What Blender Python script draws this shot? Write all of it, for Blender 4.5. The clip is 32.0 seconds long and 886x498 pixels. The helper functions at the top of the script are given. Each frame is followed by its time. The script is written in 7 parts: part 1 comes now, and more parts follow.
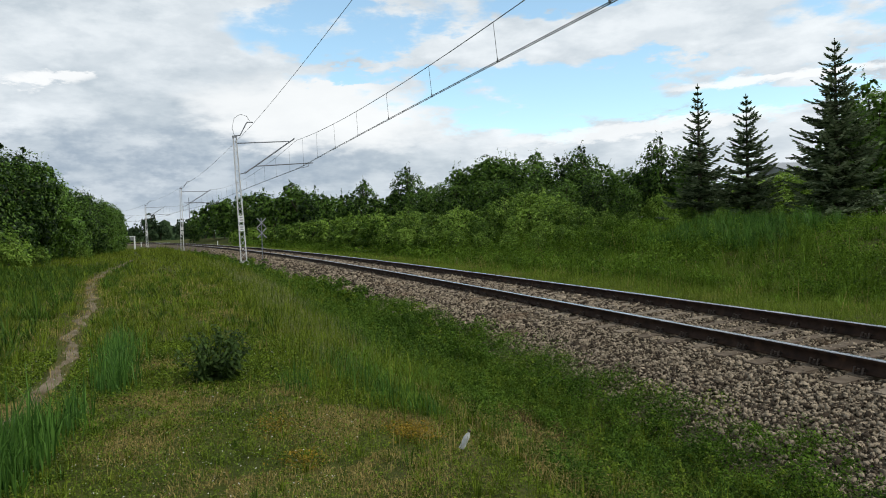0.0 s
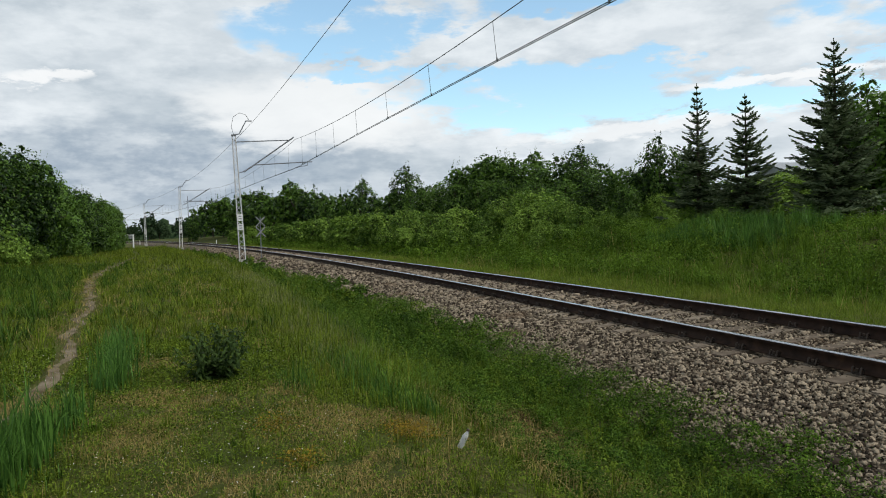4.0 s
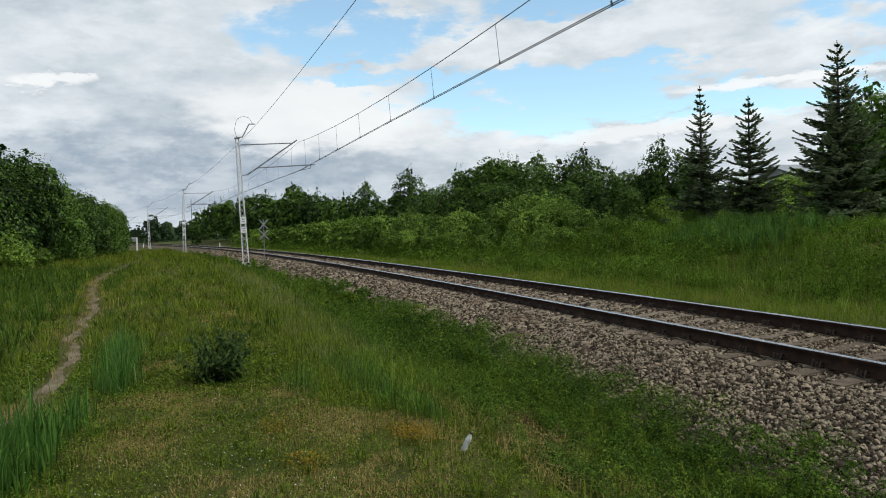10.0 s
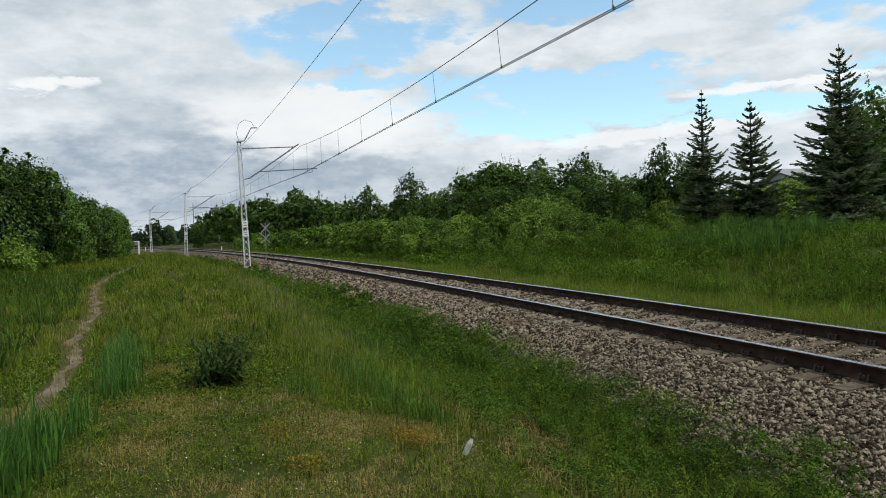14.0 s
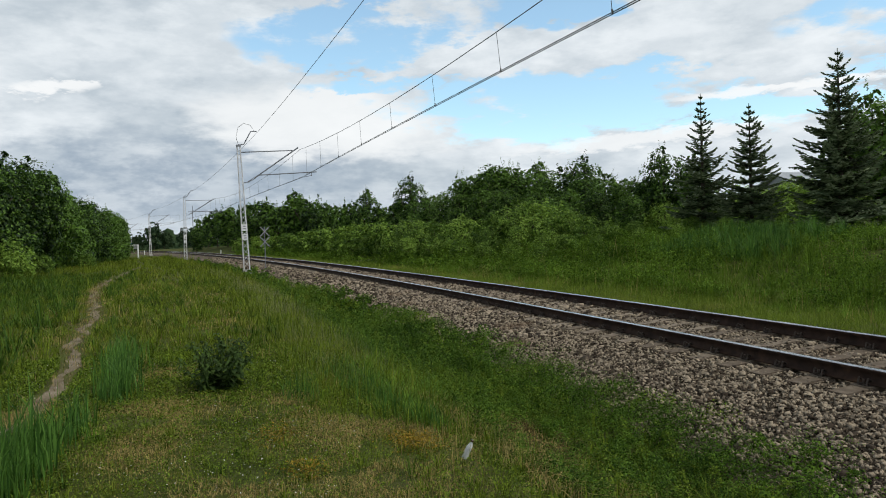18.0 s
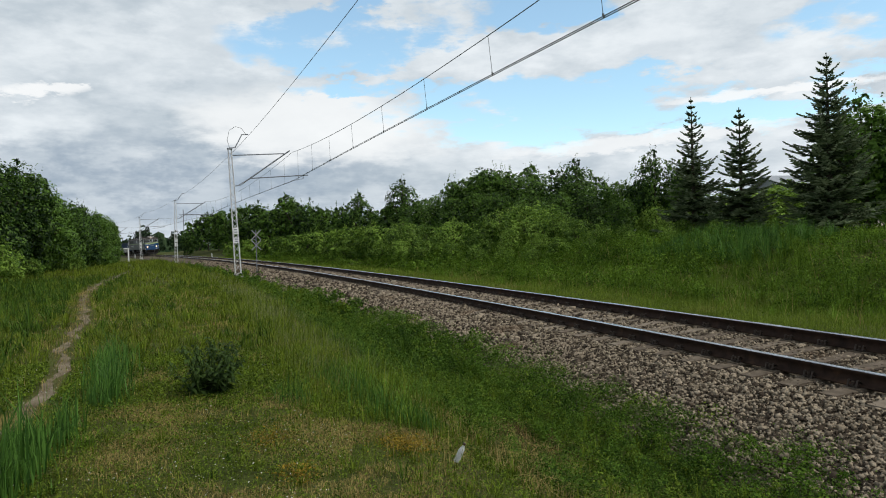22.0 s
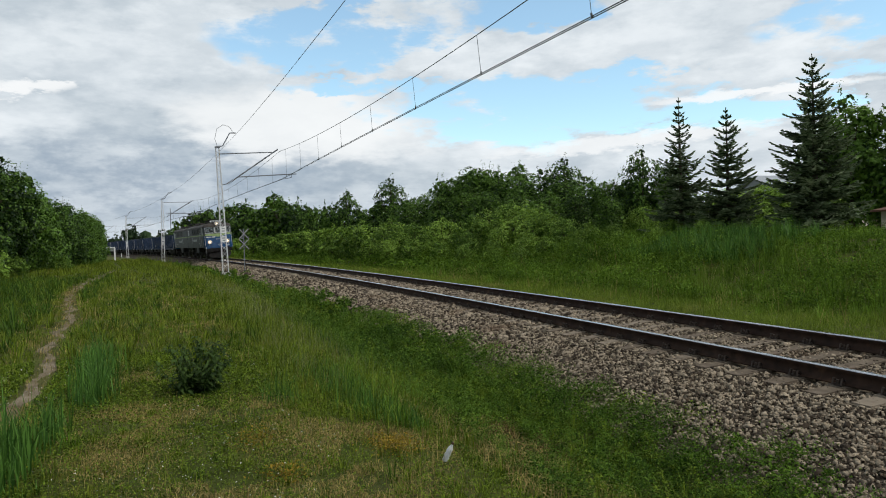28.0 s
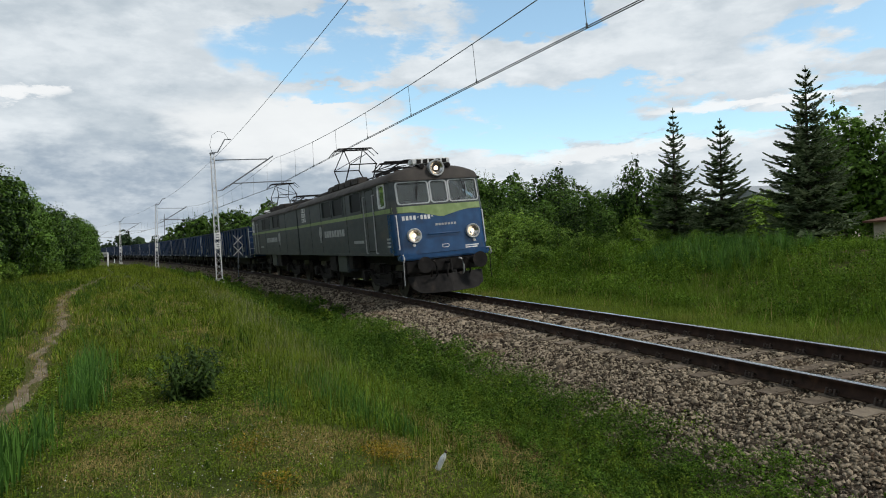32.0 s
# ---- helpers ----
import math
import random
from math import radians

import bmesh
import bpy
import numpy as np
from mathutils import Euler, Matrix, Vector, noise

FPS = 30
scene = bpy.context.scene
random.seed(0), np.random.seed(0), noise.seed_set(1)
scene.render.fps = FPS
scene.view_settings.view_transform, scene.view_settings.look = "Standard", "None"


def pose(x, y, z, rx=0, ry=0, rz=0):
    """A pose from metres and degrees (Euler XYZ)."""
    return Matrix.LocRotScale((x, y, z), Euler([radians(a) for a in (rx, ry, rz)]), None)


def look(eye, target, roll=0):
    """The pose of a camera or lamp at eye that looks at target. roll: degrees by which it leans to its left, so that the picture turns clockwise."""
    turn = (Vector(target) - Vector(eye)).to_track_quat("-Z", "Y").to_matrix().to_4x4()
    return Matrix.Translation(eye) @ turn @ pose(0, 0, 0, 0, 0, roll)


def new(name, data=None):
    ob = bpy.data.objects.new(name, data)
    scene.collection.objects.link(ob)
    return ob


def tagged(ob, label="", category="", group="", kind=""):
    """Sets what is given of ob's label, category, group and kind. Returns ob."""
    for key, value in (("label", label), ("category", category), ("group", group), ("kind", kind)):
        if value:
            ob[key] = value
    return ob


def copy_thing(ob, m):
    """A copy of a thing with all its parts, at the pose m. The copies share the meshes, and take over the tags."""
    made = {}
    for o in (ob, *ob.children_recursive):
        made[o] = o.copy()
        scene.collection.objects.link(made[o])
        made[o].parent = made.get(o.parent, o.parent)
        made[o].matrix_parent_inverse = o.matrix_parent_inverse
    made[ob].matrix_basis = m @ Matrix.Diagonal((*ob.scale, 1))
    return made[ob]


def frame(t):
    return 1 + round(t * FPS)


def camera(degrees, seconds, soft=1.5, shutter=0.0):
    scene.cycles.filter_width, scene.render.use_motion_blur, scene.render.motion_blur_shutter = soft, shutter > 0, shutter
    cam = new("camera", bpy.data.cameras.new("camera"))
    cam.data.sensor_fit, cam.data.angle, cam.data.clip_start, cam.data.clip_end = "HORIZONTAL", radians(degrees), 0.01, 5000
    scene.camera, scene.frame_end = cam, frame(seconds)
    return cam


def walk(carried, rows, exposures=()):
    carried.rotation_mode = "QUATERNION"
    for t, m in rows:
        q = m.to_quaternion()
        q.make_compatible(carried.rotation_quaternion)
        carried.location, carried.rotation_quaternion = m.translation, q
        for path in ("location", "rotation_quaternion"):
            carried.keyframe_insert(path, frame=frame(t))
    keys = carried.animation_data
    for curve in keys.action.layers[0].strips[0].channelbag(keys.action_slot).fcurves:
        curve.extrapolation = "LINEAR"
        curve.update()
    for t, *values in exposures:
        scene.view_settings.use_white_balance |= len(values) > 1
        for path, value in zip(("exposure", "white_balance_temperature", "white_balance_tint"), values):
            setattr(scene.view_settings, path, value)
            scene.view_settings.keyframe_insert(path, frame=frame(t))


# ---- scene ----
# The camera stands on the grass beside the line and is held by hand: it only turns.
# Rows: seconds, degrees to the left, degrees up, degrees of lean.
EYE = (0.0, 0.0, 1.46)
TURNS = [
    (0, -0.186, -1.214, -1.918), (0.5, -0.153, -1.229, -1.935), (1, -0.128, -1.282, -1.861), (1.5, -0.130, -1.293, -1.831),
    (2, -0.218, -1.350, -1.842), (2.5, -0.256, -1.368, -1.817), (3, -0.298, -1.365, -1.821), (3.5, -0.284, -1.314, -1.805),
    (5.5, -0.217, -1.242, -1.807), (6, -0.180, -1.166, -1.798), (6.5, -0.185, -1.099, -1.810), (7, -0.155, -1.085, -1.789),
    (7.5, -0.134, -1.040, -1.845), (8, -0.116, -1.061, -1.818), (8.5, -0.093, -1.049, -1.852), (9, -0.092, -1.099, -1.797),
    (9.5, -0.044, -1.097, -1.806), (10, -0.036, -1.062, -1.854), (10.5, -0.021, -1.039, -1.841), (11, 0.010, -0.992, -1.843),
    (11.5, 0.022, -0.975, -1.858), (12, 0.023, -0.951, -1.817), (12.5, 0.079, -0.927, -1.857), (13, 0.118, -0.821, -1.841),
    (13.5, 0.073, -0.750, -1.807), (14, 0.084, -0.750, -1.803), (14.5, 0.140, -0.730, -1.810), (16.5, 0.218, -0.436, -1.805),
    (17, 0.251, -0.417, -1.824), (17.5, 0.212, -0.459, -1.776), (18, 0.025, -0.470, -1.802), (18.5, 0.044, -0.501, -1.805),
    (19, 0.000, -0.539, -1.828), (19.5, -0.124, -0.547, -1.834), (20, -0.342, -0.559, -1.857), (20.5, -0.378, -0.500, -1.873),
    (21, -0.405, -0.251, -1.816), (21.5, -0.448, -0.249, -1.798), (22, -0.638, -0.232, -1.853), (22.5, -0.896, -0.274, -1.818),
    (23, -0.930, -0.322, -1.867), (23.5, -0.908, -0.324, -1.854), (24, -1.036, -0.394, -1.876), (24.5, -1.099, -0.354, -1.838),
    (25, -1.178, -0.406, -1.894), (25.5, -1.477, -0.408, -1.797), (27.5, -1.596, -0.409, -1.804), (28, -1.556, -0.327, -1.792),
    (28.5, -1.579, -0.091, -1.786), (29, -1.679, 0.168, -1.728), (29.5, -1.880, 0.345, -1.652), (30, -1.974, 0.333, -1.480),
    (30.5, -2.068, 0.354, -1.412), (31, -2.062, 0.314, -1.401), (31.5, -2.025, 0.296, -1.414), (32, -2.019, 0.296, -1.408),
]


def held(left, up, lean):
    """The camera's pose from its turn, in degrees."""
    a, b = radians(left), radians(up)
    ahead = Vector((-math.sin(a) * math.cos(b), math.cos(a) * math.cos(b), math.sin(b)))
    return look(EYE, Vector(EYE) + ahead * 10, lean)


cam = camera(64.0, 32.0, soft=1.0)
walk(cam, [(t, held(a, b, c)) for t, a, b, c in TURNS], [(0, 0.07), (1, 0.04), (2, 0.0), (14, 0.0), (25, 0.0), (28, 0.0), (29, -0.13), (30, -0.08), (31, -0.05), (32, -0.02)])
scene.view_settings.exposure = 0.0

# ---- world, sun ----
SUN_UP, SUN_SIDE = 52.0, 115.0   # degrees above the horizon; degrees clockwise from the view's axis


def sky_world():
    w = bpy.data.worlds.new("sky")
    scene.world = w
    w.use_nodes = True
    nt = w.node_tree
    n, l = nt.nodes, nt.links
    n.clear()

    def node(kind):
        return n.new(kind)

    def val(sock, v):
        if isinstance(v, (int, float)):
            sock.default_value = v
        else:
            l.new(v, sock)

    def m(op, a, b=0.0, c=0.0):
        o = node("ShaderNodeMath")
        o.operation = op
        val(o.inputs[0], a), val(o.inputs[1], b), val(o.inputs[2], c)
        return o.outputs[0]

    def ramp(x, lo, hi):
        o = node("ShaderNodeMapRange")
        o.interpolation_type = "SMOOTHSTEP"
        val(o.inputs[0], x)
        o.inputs[1].default_value, o.inputs[2].default_value = lo, hi
        return o.outputs[0]

    def mix(f, a, b):
        o = node("ShaderNodeMix")
        o.data_type = "RGBA"
        val(o.inputs[0], f)
        for s, v in ((o.inputs[6], a), (o.inputs[7], b)):
            if isinstance(v, tuple):
                s.default_value = (*v, 1)
            else:
                l.new(v, s)
        return o.outputs[2]

    tc = node("ShaderNodeTexCoord")
    sep = node("ShaderNodeSeparateXYZ")
    l.new(tc.outputs["Generated"], sep.inputs[0])
    x, y, z = sep.outputs
    az = m("MULTIPLY", m("ARCTAN2", x, y), 57.2958)
    el = m("MULTIPLY", m("ARCSINE", z), 57.2958)
    # a cloud sheet overhead: foreshortened towards the horizon
    up = m("ADD", m("MAXIMUM", z, 0.0), 0.16)
    flat = node("ShaderNodeCombineXYZ")
    val(flat.inputs[0], m("DIVIDE", x, up)), val(flat.inputs[1], m("DIVIDE", y, up)), val(flat.inputs[2], m("MULTIPLY", z, 2.0))

    def fbm(scale, detail, rough, w4, vec=flat.outputs[0]):
        o = node("ShaderNodeTexNoise")
        o.noise_dimensions = "4D"
        l.new(vec, o.inputs["Vector"])
        o.inputs["W"].default_value = w4
        o.inputs["Scale"].default_value, o.inputs["Detail"].default_value, o.inputs["Roughness"].default_value = scale, detail, rough
        return o.outputs["Fac"]

    big, fine, soft = fbm(1.1, 9, 0.55, 3.1), fbm(3.4, 11, 0.6, 7.7), fbm(0.6, 5, 0.5, 1.3)
    dome = node("ShaderNodeCombineXYZ")
    val(dome.inputs[0], m("MULTIPLY", az, 0.10)), val(dome.inputs[1], m("MULTIPLY", el, 0.24))
    heaps, curls = fbm(1.0, 12, 0.56, 2.2, dome.outputs[0]), fbm(2.6, 12, 0.60, 8.4, dome.outputs[0])
    # wobble of the openings' outlines
    wa = m("ADD", m("MULTIPLY", m("SUBTRACT", fine, 0.5), 14.0), m("MULTIPLY", m("SUBTRACT", soft, 0.5), 8.0))
    we = m("ADD", m("MULTIPLY", m("SUBTRACT", big, 0.5), 3.0), m("ADD", m("MULTIPLY", m("SUBTRACT", fine, 0.5), 2.2), m("MULTIPLY", m("SUBTRACT", curls, 0.5), 4.5)))
    azw, elw = m("ADD", az, wa), m("ADD", el, we)

    def opening(a, e, ra, re, tilt=0.0, weight=1.0):
        """A stretch of clear sky about (azimuth, elevation), of those half widths in degrees."""
        da, de = m("SUBTRACT", azw, a), m("SUBTRACT", elw, e)
        de = m("SUBTRACT", de, m("MULTIPLY", da, tilt))
        q = m("ADD", m("POWER", m("DIVIDE", da, ra), 2.0), m("POWER", m("DIVIDE", de, re), 2.0))
        return m("MULTIPLY", m("SUBTRACT", 1.0, ramp(q, 0.1, 1.9)), weight)

    clear = None
    for o in ((-5.5, 16.4, 11.5, 3.1, 0.06), (6.5, 18.2, 9.5, 2.2, 0.0), (29.5, 14.6, 7.0, 2.6, -0.036), (9.6, 10.4, 16.5, 3.5, 0.02), (18.5, 10.4, 11.0, 2.4, 0.0), (-4.5, 12.6, 8.5, 1.1, 0.036, 0.9), (28.0, 11.4, 7.5, 1.3, 0.0, 0.85), (24.5, 8.7, 8.5, 1.3, 0.0, 0.85),
              (-4.0, 27.0, 16.0, 4.0), (42.0, 16.0, 10.0, 3.0), (70.0, 22.0, 22.0, 7.0), (130.0, 35.0, 30.0, 9.0), (-120.0, 30.0, 25.0, 7.0), (-60.0, 34.0, 18.0, 5.0)):
        v = opening(*o)
        clear = v if clear is None else m("MAXIMUM", clear, v)
    field = m("ADD", m("MULTIPLY", big, 0.45), m("MULTIPLY", fine, 0.75))
    cover = ramp(m("SUBTRACT", m("ADD", field, 0.22), m("MULTIPLY", clear, 0.37)), 0.47, 0.575)

    sky = node("ShaderNodeTexSky")
    sky.sky_type, sky.sun_disc, sky.sun_elevation, sky.sun_rotation, sky.dust_density = "NISHITA", False, radians(SUN_UP), radians(SUN_SIDE), 0.3
    blue = node("ShaderNodeVectorMath")
    blue.operation = "SCALE"
    l.new(sky.outputs[0], blue.inputs[0])
    blue.inputs[3].default_value = 0.205
    tone = node("ShaderNodeVectorMath")
    tone.operation = "MULTIPLY"
    l.new(blue.outputs[0], tone.inputs[0])
    tone.inputs[1].default_value = (0.90, 1.03, 0.95)
    # the cloud's own thickness: bright tops, grey undersides, a bluish bank low on the left
    shade = m("ADD", m("ADD", m("MULTIPLY", ramp(big, 0.36, 0.62), 0.24), m("MULTIPLY", ramp(fine, 0.35, 0.65), 0.20)), m("ADD", m("MULTIPLY", ramp(heaps, 0.40, 0.60), 0.34), m("MULTIPLY", ramp(curls, 0.38, 0.62), 0.22)))
    grey = mix(shade, (0.430, 0.51, 0.580), (0.88, 0.93, 0.965))
    bank = m("MULTIPLY", m("MULTIPLY", m("SUBTRACT", 1.0, ramp(m("ABSOLUTE", m("SUBTRACT", elw, 5.0)), 1.2, 5.0)), m("SUBTRACT", 1.0, ramp(azw, -14.0, 2.0))), ramp(azw, -75.0, -45.0))
    grey = mix(m("MULTIPLY", bank, m("SUBTRACT", 0.95, m("MULTIPLY", ramp(curls, 0.38, 0.60), 0.55))), grey, (0.34, 0.42, 0.515))
    heap = m("MULTIPLY", m("SUBTRACT", 1.0, ramp(m("ADD", m("POWER", m("DIVIDE", m("SUBTRACT", azw, -9.0), 10.0), 2.0), m("POWER", m("DIVIDE", m("SUBTRACT", elw, 9.6), 3.0), 2.0)), 0.3, 1.6)), 0.8)
    # unseen cloud above the view, darkened to cut the skylight on the ground
    grey = mix(m("MULTIPLY", ramp(el, 20.0, 48.0), 0.9), grey, (0.205, 0.235, 0.265))
    grey = mix(heap, grey, (0.96, 0.98, 0.985))
    wisp = m("SUBTRACT", fbm(9.0, 9, 0.62, 5.2), 0.5)

    def streak(a, e, ra, re, tilt, weight, ragged):
        """A bright wisp of cloud about (azimuth, elevation)."""
        da = m("ADD", m("SUBTRACT", az, a), m("MULTIPLY", wisp, 10.0 * ragged))
        de = m("SUBTRACT", m("ADD", m("SUBTRACT", el, e), m("MULTIPLY", wisp, 3.4 * ragged)), m("MULTIPLY", da, tilt))
        q = m("ADD", m("POWER", m("DIVIDE", da, ra), 2.0), m("POWER", m("DIVIDE", de, re), 2.0))
        return m("MULTIPLY", m("SUBTRACT", 1.0, ramp(q, 0.25, 1.5)), weight)

    puff = streak(-29.0, 11.6, 2.6, 0.49, 0.074, 0.85, 1.0)
    band = m("MAXIMUM", streak(26.1, 10.4, 7.7, 0.35, 0.004, 0.9, 0.5), streak(16.6, 7.6, 10.8, 0.6, 0.052, 0.75, 0.8))
    grey = mix(puff, grey, (0.97, 0.985, 0.99))
    col = mix(band, mix(cover, mix(0.08, tone.outputs[0], (0.88, 0.92, 0.95)), grey), (0.95, 0.97, 0.98))
    bg = node("ShaderNodeBackground")
    l.new(col, bg.inputs[0])
    bg.inputs[1].default_value = 1.0
    out = node("ShaderNodeOutputWorld")
    l.new(bg.outputs[0], out.inputs[0])


sky_world()
sun = new("sun", bpy.data.lights.new("sun", "SUN"))
sun.data.energy, sun.data.angle, sun.data.color = 2.3, radians(9), (1.0, 0.95, 0.87)
_a, _b = radians(SUN_SIDE), radians(SUN_UP)
sun.matrix_world = look(Vector((math.sin(_a) * math.cos(_b), math.cos(_a) * math.cos(_b), math.sin(_b))) * 100, (0, 0, 0))

# ---- materials ----
def material(name, lo, hi, scale=6.0, rough=0.8, metal=0.0, bump=0.0, bump_scale=40.0, third=None, third_at=(0.6, 0.75), third_scale=1.5,
             island=0.0, thing=0.0, translucent=0.0, spec=0.5, coat=0.0, stretch=(1, 1, 1)):
    """A surface that varies between two colours, with stains of a third, fine relief, and a spread from piece to piece."""
    mat = bpy.data.materials.new(name)
    mat.use_nodes = True
    nt = mat.node_tree
    n, l = nt.nodes, nt.links
    bsdf = n["Principled BSDF"]
    tc = n.new("ShaderNodeTexCoord")
    mp = n.new("ShaderNodeMapping")
    mp.inputs["Scale"].default_value = stretch
    l.new(tc.outputs["Object"], mp.inputs[0])
    no = n.new("ShaderNodeTexNoise")
    no.inputs["Scale"].default_value, no.inputs["Detail"].default_value = scale, 6
    l.new(mp.outputs[0], no.inputs["Vector"])
    rp = n.new("ShaderNodeValToRGB")
    rp.color_ramp.elements[0].position, rp.color_ramp.elements[1].position = 0.32, 0.68
    rp.color_ramp.elements[0].color, rp.color_ramp.elements[1].color = (*lo, 1), (*hi, 1)
    fac = no.outputs["Fac"]
    geo = n.new("ShaderNodeNewGeometry")
    info = n.new("ShaderNodeObjectInfo")

    def add(a, b, k):
        o = n.new("ShaderNodeMath")
        o.operation = "MULTIPLY_ADD"
        s = n.new("ShaderNodeMath")
        s.operation = "SUBTRACT"
        l.new(b, s.inputs[0])
        s.inputs[1].default_value = 0.5
        l.new(s.outputs[0], o.inputs[0])
        o.inputs[1].default_value = k
        l.new(a, o.inputs[2])
        return o.outputs[0]

    if island:
        fac = add(fac, geo.outputs["Random Per Island"], island)
    if thing:
        fac = add(fac, info.outputs["Random"], thing)
    l.new(fac, rp.inputs[0])
    col = rp.outputs[0]
    if third:
        n2 = n.new("ShaderNodeTexNoise")
        n2.inputs["Scale"].default_value, n2.inputs["Detail"].default_value = third_scale, 7
        l.new(mp.outputs[0], n2.inputs["Vector"])
        mr = n.new("ShaderNodeMapRange")
        mr.inputs[1].default_value, mr.inputs[2].default_value = third_at
        l.new(n2.outputs["Fac"], mr.inputs[0])
        mx = n.new("ShaderNodeMix")
        mx.data_type = "RGBA"
        l.new(mr.outputs[0], mx.inputs[0])
        l.new(col, mx.inputs[6])
        mx.inputs[7].default_value = (*third, 1)
        col = mx.outputs[2]
    l.new(col, bsdf.inputs["Base Color"])
    bsdf.inputs["Roughness"].default_value, bsdf.inputs["Metallic"].default_value = rough, metal
    bsdf.inputs["Specular IOR Level"].default_value = spec
    if coat:
        bsdf.inputs["Coat Weight"].default_value, bsdf.inputs["Coat Roughness"].default_value = coat, 0.15
    if bump:
        n3 = n.new("ShaderNodeTexNoise")
        n3.inputs["Scale"].default_value, n3.inputs["Detail"].default_value = bump_scale, 5
        l.new(mp.outputs[0], n3.inputs["Vector"])
        bp = n.new("ShaderNodeBump")
        bp.inputs["Strength"].default_value, bp.inputs["Distance"].default_value = 1.0, bump
        l.new(n3.outputs["Fac"], bp.inputs["Height"])
        l.new(bp.outputs[0], bsdf.inputs["Normal"])
    if translucent:
        tr = n.new("ShaderNodeBsdfTranslucent")
        l.new(col, tr.inputs[0])
        ms = n.new("ShaderNodeMixShader")
        ms.inputs[0].default_value = translucent
        l.new(bsdf.outputs[0], ms.inputs[1])
        l.new(tr.outputs[0], ms.inputs[2])
        l.new(ms.outputs[0], n["Material Output"].inputs[0])
    return mat


def glow(name, colour, strength):
    mat = bpy.data.materials.new(name)
    mat.use_nodes = True
    b = mat.node_tree.nodes["Principled BSDF"]
    b.inputs["Base Color"].default_value = (*colour, 1)
    b.inputs["Emission Color"].default_value, b.inputs["Emission Strength"].default_value = (*colour, 1), strength
    return mat


M_GROUND = material("meadow_soil", (0.048, 0.060, 0.014), (0.092, 0.108, 0.024), 1.1, 0.95, bump=0.05, bump_scale=16, third=(0.15, 0.125, 0.06), third_at=(0.56, 0.72), third_scale=0.33, spec=0.1)
M_GRASS = material("grass_blade", (0.062, 0.094, 0.008), (0.202, 0.272, 0.026), 0.7, 0.7, island=0.9, third=(0.24, 0.225, 0.045), third_at=(0.55, 0.78), third_scale=0.45, translucent=0.3, spec=0.12)
M_DRYGRASS = material("dry_grass_blade", (0.22, 0.172, 0.060), (0.50, 0.39, 0.145), 0.8, 0.7, island=0.9, translucent=0.25, spec=0.2)
M_REED = material("tall_grass_blade", (0.036, 0.095, 0.014), (0.115, 0.240, 0.040), 0.6, 0.55, island=0.9, translucent=0.35, spec=0.2)
M_WEED = material("weed_leaf", (0.044, 0.078, 0.007), (0.190, 0.275, 0.028), 0.9, 0.7, island=0.9, translucent=0.3, spec=0.12)
M_LUSH = material("lush_weed_leaf", (0.024, 0.060, 0.007), (0.122, 0.220, 0.024), 0.35, 0.7, island=0.6, translucent=0.3, spec=0.12)
M_SLOPEWEED = material("bank_weed_leaf", (0.032, 0.076, 0.007), (0.158, 0.270, 0.027), 0.5, 0.7, island=0.55, translucent=0.32, spec=0.12)
M_FRESH = material("fresh_grass_blade", (0.090, 0.165, 0.012), (0.190, 0.330, 0.035), 0.8, 0.6, island=0.8, translucent=0.32, spec=0.15)
M_DEEP = material("deep_green_grass_blade", (0.026, 0.062, 0.008), (0.095, 0.175, 0.020), 0.5, 0.65, island=0.8, translucent=0.28, spec=0.12)
M_THATCH = material("withered_thatch", (0.13, 0.100, 0.045), (0.27, 0.215, 0.105), 1.5, 0.8, island=0.8, translucent=0.2, spec=0.1)
M_SEED = material("pale_seed_stalk", (0.16, 0.18, 0.075), (0.34, 0.34, 0.17), 0.8, 0.7, island=0.9, translucent=0.25, spec=0.12)
M_HERB = material("ditch_herb_leaf", (0.026, 0.062, 0.009), (0.158, 0.275, 0.036), 0.8, 0.7, island=0.55, translucent=0.28, spec=0.1)
M_RUST = material("rust_brown_weed", (0.045, 0.032, 0.014), (0.16, 0.105, 0.045), 3, 0.8, island=0.8, translucent=0.2, spec=0.1)
M_FLOWER = material("small_flower", (0.5, 0.5, 0.46), (0.75, 0.75, 0.7), 3, 0.8, island=0.6)
M_DARKLEAF = material("thistle_leaf", (0.026, 0.050, 0.012), (0.068, 0.118, 0.026), 2, 0.75, island=0.9, translucent=0.2, spec=0.15)
M_DIRT = material("trodden_soil", (0.11, 0.085, 0.05), (0.27, 0.225, 0.16), 2.5, 0.95, bump=0.02, bump_scale=30, third=(0.10, 0.08, 0.045), third_scale=1.2, spec=0.1)
M_BALLAST = material("ballast_bed", (0.065, 0.052, 0.038), (0.21, 0.172, 0.125), 30, 0.95, bump=0.05, bump_scale=28, spec=0.1)
M_STONE = material("crushed_stone", (0.050, 0.038, 0.027), (0.335, 0.278, 0.203), 9, 0.92, island=1.0, bump=0.006, bump_scale=60, third=(0.14, 0.095, 0.06), third_at=(0.58, 0.75), third_scale=0.8, spec=0.15)
M_RAIL = material("rusty_rail_steel", (0.018, 0.010, 0.007), (0.046, 0.026, 0.017), 8, 0.8, 0.1, bump=0.002, bump_scale=80, third=(0.085, 0.045, 0.025), third_scale=3, spec=0.2)
M_RAILHEAD = material("polished_rail_head", (0.55, 0.56, 0.58), (0.75, 0.76, 0.78), 3, 0.25, 1.0, stretch=(1, 1, 1))
